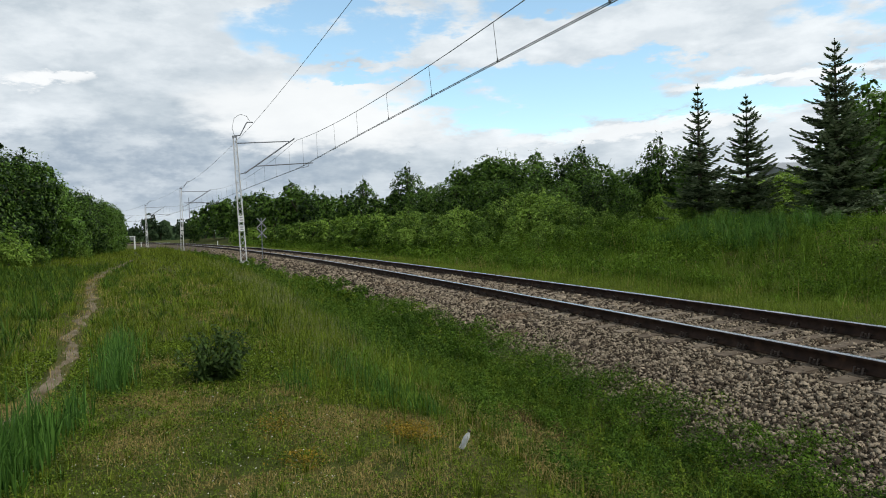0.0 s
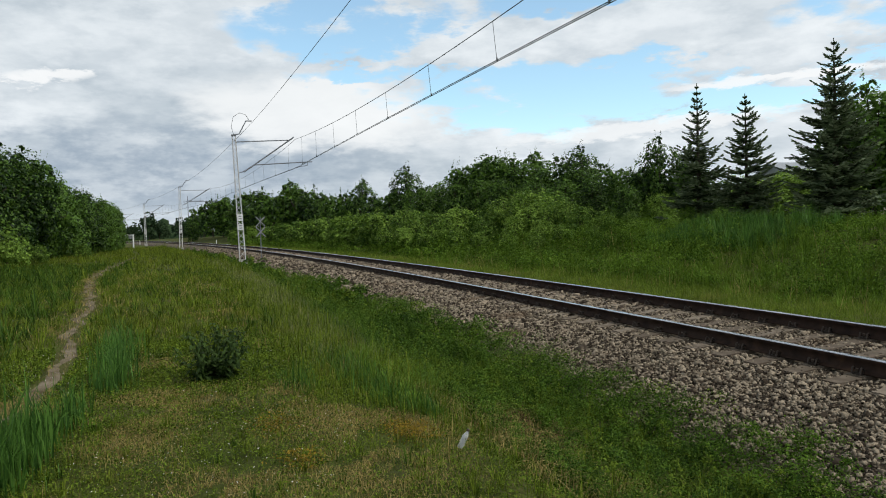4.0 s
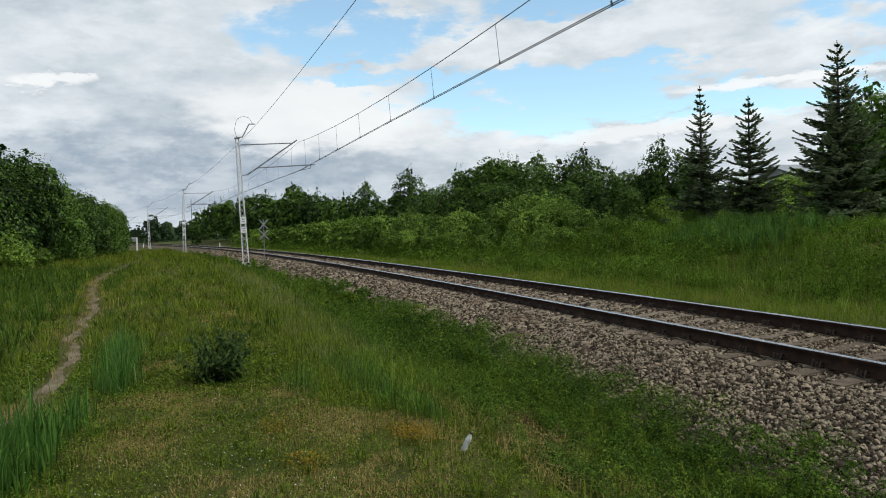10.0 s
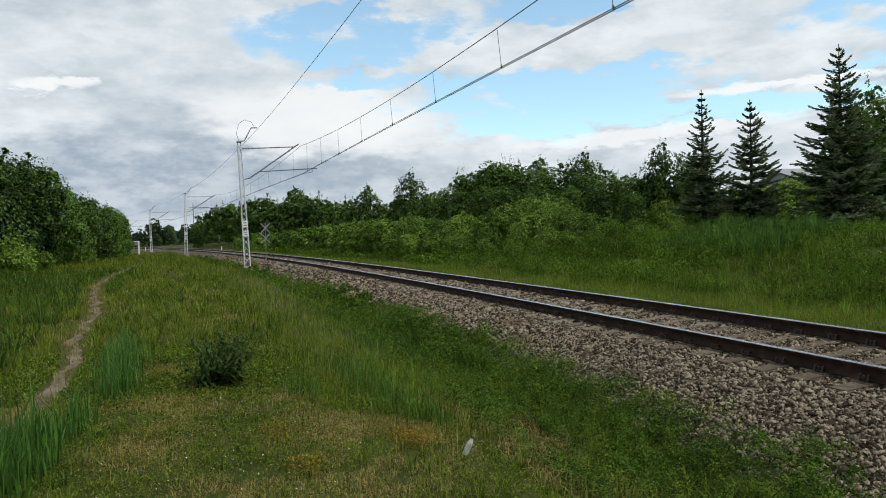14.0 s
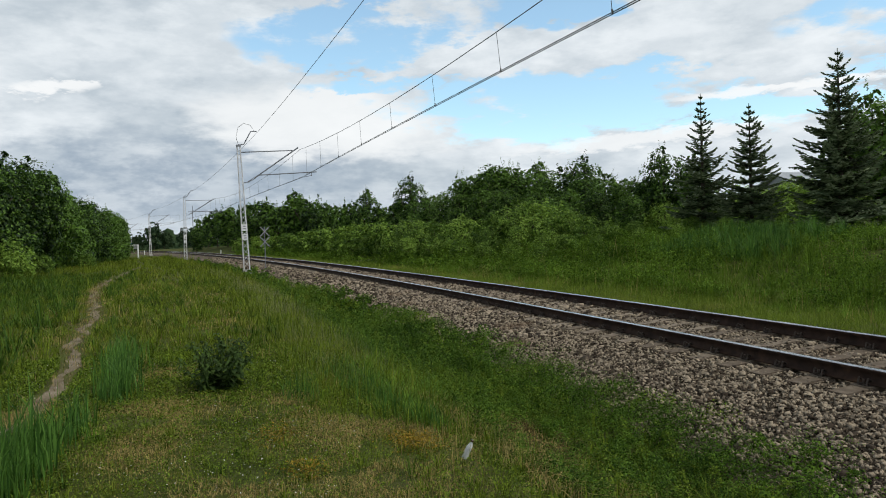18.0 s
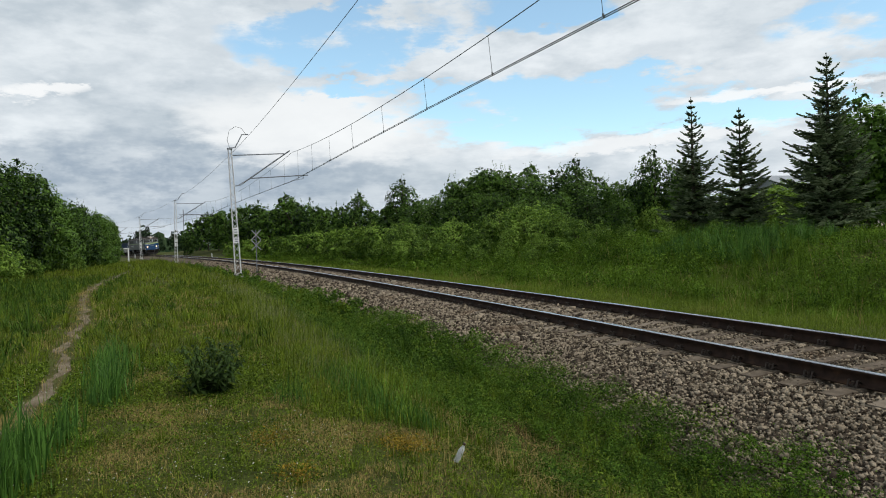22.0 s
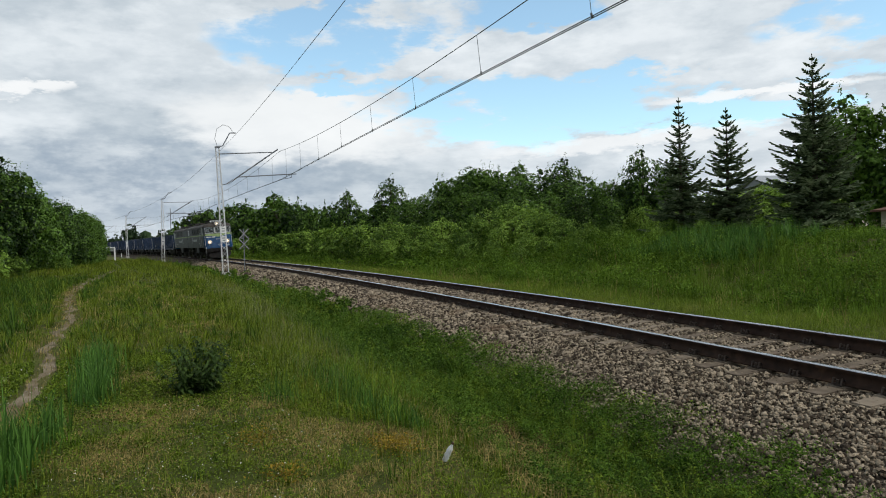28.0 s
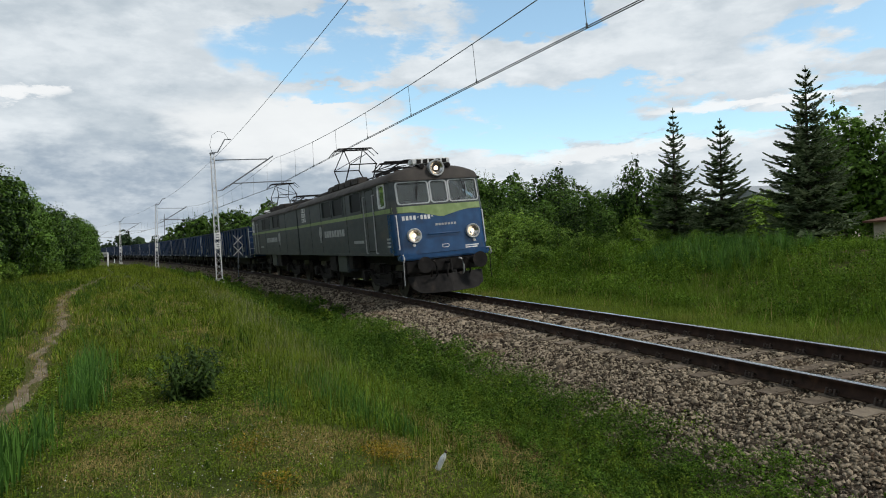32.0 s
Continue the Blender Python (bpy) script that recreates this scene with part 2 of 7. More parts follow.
M_SLEEPER = material("weathered_concrete", (0.12, 0.095, 0.070), (0.235, 0.195, 0.148), 7, 0.95, bump=0.004, bump_scale=50, third=(0.12, 0.085, 0.06), third_scale=2.5, thing=0.5, spec=0.2)
M_CLIP = material("worn_fastening", (0.022, 0.016, 0.012), (0.060, 0.044, 0.034), 20, 0.6, 0.3)
M_ZINC = material("pale_grey_mast_paint", (0.58, 0.59, 0.60), (0.80, 0.80, 0.80), 3, 0.6, 0.1, bump=0.001, third=(0.30, 0.24, 0.19), third_at=(0.66, 0.85), third_scale=5, thing=0.2)
M_ARM = material("dull_galvanised_steel", (0.16, 0.17, 0.19), (0.28, 0.29, 0.31), 6, 0.55, 0.6)
M_WIRE = material("weathered_copper_wire", (0.06, 0.07, 0.07), (0.12, 0.13, 0.13), 4, 0.5, 0.6)
M_INSUL = material("brown_porcelain", (0.05, 0.03, 0.022), (0.09, 0.05, 0.035), 5, 0.25)
M_CONCRETE = material("cast_concrete", (0.36, 0.35, 0.33), (0.52, 0.51, 0.48), 6, 0.9, bump=0.004, bump_scale=40)
M_BARK = material("bark", (0.035, 0.028, 0.020), (0.10, 0.08, 0.06), 9, 0.95, bump=0.03, bump_scale=20, stretch=(1, 1, 0.2))
M_LEAF = material("broad_leaf", (0.015, 0.040, 0.006), (0.122, 0.230, 0.031), 1.1, 0.55, island=0.7, thing=0.4, translucent=0.26, spec=0.25)
M_LEAF_LIGHT = material("young_leaf", (0.060, 0.125, 0.015), (0.280, 0.430, 0.070), 1.1, 0.55, island=0.7, thing=0.5, translucent=0.34, spec=0.2)
M_NEEDLE = material("fir_needles", (0.026, 0.046, 0.016), (0.135, 0.190, 0.090), 0.8, 0.6, island=1.0, thing=0.3, translucent=0.12, spec=0.3)
M_NEEDLE_TIP = material("young_fir_needles", (0.085, 0.125, 0.058), (0.24, 0.30, 0.165), 0.8, 0.6, island=0.8, translucent=0.15, spec=0.3)
M_FARLEAF = material("far_foliage", (0.02, 0.045, 0.018), (0.06, 0.10, 0.04), 0.3, 0.8, island=1.0, thing=0.3, translucent=0.15, spec=0.2)

# ---- helpers for building ----
def mesh_ob(name, verts, faces, mat, parent=None, smooth=False, label="", ids=None):
    """One mesh object from arrays. mat: a material, or a list of them with ids per face."""
    me = bpy.data.meshes.new(name)
    verts = np.asarray(verts, dtype=float)
    if isinstance(faces, np.ndarray):
        nf, k = faces.shape
        me.vertices.add(len(verts))
        me.vertices.foreach_set("co", verts.ravel())
        me.loops.add(nf * k)
        me.loops.foreach_set("vertex_index", faces.ravel().astype(np.int32))
        me.polygons.add(nf)
        me.polygons.foreach_set("loop_start", np.arange(0, nf * k, k, dtype=np.int32))
        me.polygons.foreach_set("loop_total", np.full(nf, k, dtype=np.int32))
        me.update(calc_edges=True)
    else:
        me.from_pydata(verts.tolist(), [], faces)
        me.update()
    for q in (mat if isinstance(mat, (list, tuple)) else [mat]):
        me.materials.append(q)
    if ids is not None:
        me.polygons.foreach_set("material_index", np.asarray(ids, dtype=np.int32))
    if smooth:
        me.polygons.foreach_set("use_smooth", np.ones(len(me.polygons), dtype=bool))
    ob = new(name, me)
    if parent:
        ob.parent = parent
    if label:
        ob["label"] = label
    return ob


def part(name, bm, mat, parent, label="", smooth=False):
    """Links a bmesh as one mesh object under a thing or under a part."""
    me = bpy.data.meshes.new(name)
    bm.to_mesh(me)
    bm.free()
    for q in (mat if isinstance(mat, (list, tuple)) else [mat]):
        me.materials.append(q)
    if smooth:
        me.polygons.foreach_set("use_smooth", np.ones(len(me.polygons), dtype=bool))
    ob = new(name, me)
    if parent:
        ob.parent = parent
    if label:
        ob["label"] = label
    return ob


def thing(name, label, category, group="", m=None, kind=""):
    """An Empty at a thing's base."""
    ob = tagged(new(name), label, category, group, kind)
    if m is not None:
        ob.matrix_world = m
    return ob


def box(bm, x0, x1, y0, y1, z0, z1, bevel=0.0, m=None):
    """A box with rounded edges, added to bm."""
    r = bmesh.ops.create_cube(bm, size=1.0)
    vs = r["verts"]
    bmesh.ops.transform(bm, verts=vs, matrix=Matrix.Translation(((x0 + x1) / 2, (y0 + y1) / 2, (z0 + z1) / 2)) @ Matrix.Diagonal((x1 - x0, y1 - y0, z1 - z0, 1)))
    if bevel:
        es = list({e for v in vs for e in v.link_edges})
        out = bmesh.ops.bevel(bm, geom=es, offset=bevel, segments=2, affect="EDGES", clamp_overlap=True)
        vs = list({v for f in out["faces"] for v in f.verts} | {v for v in vs if v.is_valid})
    if m is not None:
        bmesh.ops.transform(bm, verts=vs, matrix=m)
    return bm


def rod(bm, a, b, r, r2=None, sides=8):
    """A round bar from a to b, added to bm."""
    a, b = Vector(a), Vector(b)
    d = b - a
    q = Matrix.Translation((a + b) / 2) @ d.to_track_quat("Z", "Y").to_matrix().to_4x4()
    bmesh.ops.create_cone(bm, cap_ends=True, segments=sides, radius1=r, radius2=r if r2 is None else r2, depth=d.length, matrix=q)
    return bm


def bars(name, segs, mat, parent, label="", sides=5):
    """Many thin round bars (a, b, radius) joined into one mesh."""
    bm = bmesh.new()
    for a, b, r in segs:
        rod(bm, a, b, r, sides=sides)
    return part(name, bm, mat, parent, label)


def tube(name, pts, r, mat, parent=None, sides=6, label=""):
    """A round wire along a line of points."""
    pts = np.asarray(pts, dtype=float)
    d = np.gradient(pts, axis=0)
    d /= np.linalg.norm(d, axis=1)[:, None]
    up = np.where(np.abs(d[:, 2:3]) < 0.9, [[0, 0, 1.0]], [[1.0, 0, 0]])
    a = np.cross(d, up)
    a /= np.linalg.norm(a, axis=1)[:, None]
    b = np.cross(d, a)
    k = np.arange(sides) * 2 * np.pi / sides
    v = pts[:, None] + r * (np.cos(k)[None, :, None] * a[:, None] + np.sin(k)[None, :, None] * b[:, None])
    n = len(pts)
    i, j = np.meshgrid(np.arange(n - 1), np.arange(sides), indexing="ij")
    i, j = i.ravel(), j.ravel()
    q = np.stack([i * sides + j, i * sides + (j + 1) % sides, (i + 1) * sides + (j + 1) % sides, (i + 1) * sides + j], 1)
    return mesh_ob(name, v.reshape(-1, 3), q, mat, parent, True, label)


# ---- the line of the track: s metres along it, l metres from its middle towards the path ----
GRADE, CANT = 0.0094, 0.072
_s = np.arange(-1600, 2400, 0.5)
_bend = 1.8914 + 0.0015 * np.clip(_s, -20, 60) + 0.0009 * np.clip(_s - 60, 0, 640)
_x = np.concatenate([[0], np.cumsum(np.cos(_bend[:-1])) * 0.5])
_y = np.concatenate([[0], np.cumsum(np.sin(_bend[:-1])) * 0.5])
_i0 = int(np.argmin(np.abs(_s)))
_x, _y = _x - _x[_i0] + 5.353, _y - _y[_i0] + 8.0


def rise(s):
    return GRADE * np.clip(s, -40, 190)


def at(s, l, z=0.0):
    """World places from metres along, metres aside and metres above the rails' middle."""
    s, l = np.asarray(s, dtype=float), np.asarray(l, dtype=float)
    t = np.interp(s, _s, _bend)
    return np.stack(np.broadcast_arrays(np.interp(s, _s, _x) - np.sin(t) * l, np.interp(s, _s, _y) + np.cos(t) * l, rise(s) + z), -1)


def wave(s, l, k=1.0):
    """Smooth unevenness of the ground, about -1 to 1."""
    return (np.sin(0.9 * s * k + 0.7 * l) + np.sin(-0.63 * s * k + 1.3 * l * k + 1.0) + np.sin(1.7 * s * k + 2.1 * l * k + 2.0) + np.sin(2.9 * s * k - 1.7 * l * k)) / 4


def lie(s, l):
    """The ground's height above the rails' middle."""
    s, l = np.broadcast_arrays(np.asarray(s, dtype=float), np.asarray(l, dtype=float))
    near = np.interp(l, [0, 2.2, 3.1, 3.9, 4.5, 5.5, 6.5, 9, 14, 25, 60, 400], [-0.46, -0.47, -0.69, -0.78, -0.70, -0.33, -0.27, -0.25, -0.25, -0.1, 0.2, 1.0])
    near = near - np.clip((s - 15) / 25, 0, 1) * np.interp(l, [4.5, 6], [0, 0.10])
    crest = np.interp(s, [-40, -10, 8, 13, 25, 36, 60, 140, 220], [1.1, 1.1, 1.1, 1.15, 1.33, 1.42, 1.28, 0.8, 0.6])
    foot = np.interp(s, [-40, 8, 30, 80], [6.0, 6.0, 6.5, 6.0])
    far = np.interp(-l, [0, 2.2, 3.0, 3.6], [-0.42, -0.42, -0.52, -0.5])
    t = np.clip((-l - foot) / 9.0, 0, 1)
    far = far + (crest + 0.5) * t * t * (3 - 2 * t) + np.clip((-l - 18) / 80, 0, 1) * 0.5
    h = np.where(l >= 0, near, far)
    rough = np.interp(np.abs(l), [2.6, 4.0, 8, 30, 200], [0.0, 0.03, 0.045, 0.10, 0.8])
    return h + rough * wave(s, l, 0.37) + 0.35 * rough * wave(s, l, 1.7)


def land(s, l, up=0.0):
    return at(s, l, lie(s, l) + up)


def ground():
    ss = np.concatenate([[-1500, -700, -300, -120, -60], np.arange(-40, -8, 2.0), np.arange(-8, 30, 0.4), np.arange(30, 90, 1.0), np.arange(90, 260, 4.0), [300, 400, 560, 800, 1200, 1700, 2300]])
    ll = np.concatenate([[-1500, -700, -350, -180, -110, -70], np.arange(-50, -20, 2.0), np.arange(-20, 16, 0.4), np.arange(16, 40, 2.0), [45, 60, 90, 140, 220, 330]])
    s, l = np.meshgrid(ss, ll, indexing="ij")
    v = land(s, l).reshape(-1, 3)
    n, m = s.shape
    i, j = np.meshgrid(np.arange(n - 1), np.arange(m - 1), indexing="ij")
    i, j = i.ravel(), j.ravel()
    q = np.stack([i * m + j, i * m + j + 1, (i + 1) * m + j + 1, (i + 1) * m + j], 1)[:, ::-1]
    return tagged(mesh_ob("ground", v, q, M_GROUND, smooth=True), "uneven green meadow with a ditch and a low bank beside the railway", "ground", kind="structure")


ground()


def sweep(name, profile, ss, l0, mats, parent, ids=None, label=""):
    """A closed profile of (aside, up) points carried along the track, leaning with it."""
    p = np.asarray(profile, dtype=float)
    k = len(p)
    s = np.repeat(ss, k)
    l = np.tile(p[:, 0], len(ss)) + l0
    z = np.tile(p[:, 1], len(ss))
    v = at(s, l, z - l * CANT)
    i, j = np.meshgrid(np.arange(len(ss) - 1), np.arange(k), indexing="ij")
    i, j = i.ravel(), j.ravel()
    q = np.stack([i * k + j, i * k + (j + 1) % k, (i + 1) * k + (j + 1) % k, (i + 1) * k + j], 1)
    return mesh_ob(name, v, q, mats, parent, False, label, None if ids is None else np.tile(ids, len(ss) - 1))


# ---- ballast, rails ----
def ballast():
    bed = [(-2.7, -0.75), (-2.0, -0.42), (-1.4, -0.27), (-0.6, -0.225), (0, -0.225), (0.6, -0.225), (1.35, -0.225), (1.95, -0.25), (3.25, -0.46), (3.25, -0.9), (-2.7, -0.9)]
    ss = np.concatenate([np.arange(-40, 100, 1.0), np.arange(100, 700, 6.0)])
    ob = sweep("ballast", bed, ss, 0.0, M_BALLAST, None)
    return tagged(ob, "grey-brown crushed stone bed under the track", "ballast", kind="structure")


BED = ballast()
TRACK = thing("railway_track", "single curved railway track with brown rails on concrete sleepers", "railway track", kind="structure")


def rails():
    prof = [(-0.07, -0.172), (0.07, -0.172), (0.07, -0.158), (0.012, -0.138), (0.010, -0.048), (0.036, -0.036), (0.036, -0.006), (0.030, 0.0), (-0.030, 0.0), (-0.036, -0.006), (-0.036, -0.036), (-0.010, -0.048), (-0.012, -0.138), (-0.07, -0.158)]
    ids = [0] * len(prof)
    ids[6] = ids[7] = ids[8] = 1
    ss = np.concatenate([np.arange(-40, 120, 1.0), np.arange(120, 720, 3.0)])
    for l in (0.7535, -0.7535):
        sweep("rail", prof, ss, l, [M_RAIL, M_RAILHEAD], TRACK, ids)


rails()


def frame_on(s, l, z, turn=0.0):
    """A pose on the track: x along it away from the path's near end, y towards the path, leaning with the cant."""
    t = float(np.interp(s, _s, _bend)) + turn
    p = at(s, l, z - l * CANT)
    slope = -math.atan(GRADE if -40 < s < 190 else 0.0)
    return Matrix.Translation(Vector(p)) @ Matrix.Rotation(t, 4, "Z") @ Matrix.Rotation(slope, 4, "Y") @ Matrix.Rotation(-math.atan(CANT), 4, "X")


def plain_on(s, l, z, turn=0.0):
    """The same pose, upright."""
    t = float(np.interp(s, _s, _bend)) + turn
    return Matrix.Translation(Vector(at(s, l, z))) @ Matrix.Rotation(t, 4, "Z")

# ---- trees and shrubs ----
RNG = np.random.default_rng(7)


def leaf_quads(pos, out, size, rng, droop=0.2, wide=0.62):
    """A leaf (a folded rhombus of two triangles) at each place, facing roughly outwards."""
    n = len(pos)
    nrm = out + rng.normal(0, 0.5, (n, 3)) + [0, 0, 0.3]
    nrm /= np.linalg.norm(nrm, axis=1)[:, None]
    a = np.cross(nrm, rng.normal(0, 1, (n, 3)))
    a /= np.linalg.norm(a, axis=1)[:, None]
    b = np.cross(nrm, a)
    size = size * rng.uniform(0.6, 1.4, (n, 1))
    tip = a * size
    v = np.stack([pos - tip * 0.5, pos + b * size * wide * 0.5 + nrm * size * 0.08, pos + tip * 0.5 - [0, 0, droop] * size, pos - b * size * wide * 0.5 + nrm * size * 0.08], 1)
    return v.reshape(-1, 3)


def quads(n, start=0):
    return (np.arange(n * 4).reshape(n, 4) + start)


def lumps(rng, n, width, height, low=0.0, spread=0.62):
    """Uneven lumps that make up a crown: places and half axes."""
    out = []
    for k in range(n):
        a, r = rng.uniform(0, 2 * np.pi), np.sqrt(rng.uniform(0, 1)) * spread
        top = 1.0 - 0.75 * r
        z = low + (height - low) * rng.uniform(0.18, 0.92) * top
        q = rng.uniform(0.17, 0.33) * width * (1 - 0.35 * z / height)
        out.append((np.cos(a) * r * width, np.sin(a) * r * width, max(z, low + q * 0.6), q, q * rng.uniform(0.7, 1.15)))
    top = max(b[2] + b[4] for b in out)
    k = (height * 0.94 - low) / (top - low)
    return [(b[0], b[1], low + (b[2] - low) * k, b[3], b[4] * max(1.0, k)) for b in out]


def crown_points(rng, blobs, n, per=26):
    """Leaves in many small tufts that stand on the lumps with gaps between them, and a few deeper in."""
    B = np.array(blobs)
    w = B[:, 3] ** 2
    m = int(n * 0.84) // per
    k = rng.choice(len(B), m, p=w / w.sum())
    d = rng.normal(0, 1, (m, 3)) + [0, 0, 0.25]
    d /= np.linalg.norm(d, axis=1)[:, None]
    axes = np.stack([B[k, 3], B[k, 3], B[k, 4]], 1)
    mid = B[k, :3] + d * axes * rng.uniform(0.74, 1.10, (m, 1))
    o = d + [0, 0, 0.45]
    o /= np.linalg.norm(o, axis=1)[:, None]
    a = np.cross(o, rng.normal(0, 1, (m, 3)))
    a /= np.linalg.norm(a, axis=1)[:, None]
    b = np.cross(o, a)
    R = B[k, 3] * rng.uniform(0.20, 0.42, m)
    mid, o, a, b, R = (np.repeat(q, per, 0) for q in (mid, o, a, b, R))
    q, t = np.sqrt(rng.uniform(0, 1, m * per))[:, None], rng.uniform(0, 2 * np.pi, m * per)[:, None]
    flat = (a * np.cos(t) + b * np.sin(t)) * q
    p = mid + R[:, None] * (flat + o * (0.55 * (1 - q * q) + rng.normal(0, 0.16, q.shape)))
    face = o + flat * 0.7
    inner = n - m * per
    k2 = rng.choice(len(B), inner, p=w / w.sum())
    d2 = rng.normal(0, 1, (inner, 3))
    d2 /= np.linalg.norm(d2, axis=1)[:, None]
    p2 = B[k2, :3] + d2 * np.stack([B[k2, 3], B[k2, 3], B[k2, 4]], 1) * rng.uniform(0.2, 0.8, (inner, 1))
    r = np.concatenate([np.ones(m * per), np.full(inner, 0.2)])[:, None]
    return np.concatenate([p, p2]), np.concatenate([face, d2]), r


def shoots(rng, blobs, n, length, per=9):
    """Upright leafy shoots that break the crown's outline."""
    pos, out = [], []
    for k in range(n):
        b = blobs[rng.integers(len(blobs))]
        a, q = rng.uniform(0, 2 * np.pi), rng.uniform(0, 0.8)
        base = np.array([b[0] + np.cos(a) * q * b[3], b[1] + np.sin(a) * q * b[3], b[2] + b[4] * np.sqrt(max(0, 1 - q * q)) * 0.9])
        lean = np.array([rng.normal(0, 0.22), rng.normal(0, 0.22), 1.0])
        ln = length * rng.uniform(0.5, 1.3)
        for t in np.linspace(0.05, 1, per):
            pos.append(base + lean * ln * t + rng.normal(0, 0.045, 3))
            out.append(rng.normal(0, 1, 3))
    return np.array(pos), np.array(out)


def shrub(name, label, category, seed, width, height, leaves, size, mat, lump=11, low=0.1, trunk=None, shoot=26, group=""):
    """A shrub or small tree: stems with limbs, and a crown of many leaves in uneven lumps."""
    rng = np.random.default_rng(seed)
    root = thing(name, label, category, group)
    blobs = lumps(rng, lump, width, height, low) + [(0.0, 0.0, height * 0.44, width * 0.52, height * 0.42)] * (lump // 8)
    tr = trunk or 0.05
    fork = Vector((rng.normal(0, 0.1), rng.normal(0, 0.1), max(low * 0.9, 0.25 * height)))
    bm = bmesh.new()
    rod(bm, (0, 0, -0.25), fork, tr, tr * 0.75, 7)
    for b in blobs:
        mid = fork.lerp(Vector(b[:3]), 0.55) + Vector((0, 0, 0.05 * height))
        rod(bm, fork, mid, tr * 0.6, tr * 0.4, 5)
        rod(bm, mid, Vector((b[0], b[1], b[2] + b[4] * 0.6)), tr * 0.4, tr * 0.12, 5)
    part("trunk", bm, M_BARK, root)
    p, d, r = crown_points(rng, blobs, leaves)
    sp, so = shoots(rng, blobs, shoot, height * 0.085, 9)
    pos, out = np.concatenate([p, sp]), np.concatenate([d, so])
    pos[:, 2] = np.maximum(pos[:, 2], 0.03)
    big = np.concatenate([size * (1.6 - 0.6 * r[:, 0]), np.full(len(sp), size * 0.55)])[:, None]
    v = leaf_quads(pos, out, big, rng, 0.05, 0.7)
    mesh_ob("crown", v, quads(len(pos)), mat, root)
    return root


def place(src, s, l, scale=1.0, turn=0.0, label="", high=None):
    """A copy of a plant on the ground at (s, l)."""
    c = copy_thing(src, Matrix.Translation(Vector(land(s, l, -0.03))) @ Matrix.Rotation(turn, 4, "Z"))
    c.scale = (scale, scale, high or scale)
    if label:
        c["label"] = label
    return c


def retire(obs):
    """Removes the patterns that were only copied from."""
    for o in obs:
        for k in list(o.children_recursive) + [o]:
            bpy.data.objects.remove(k)


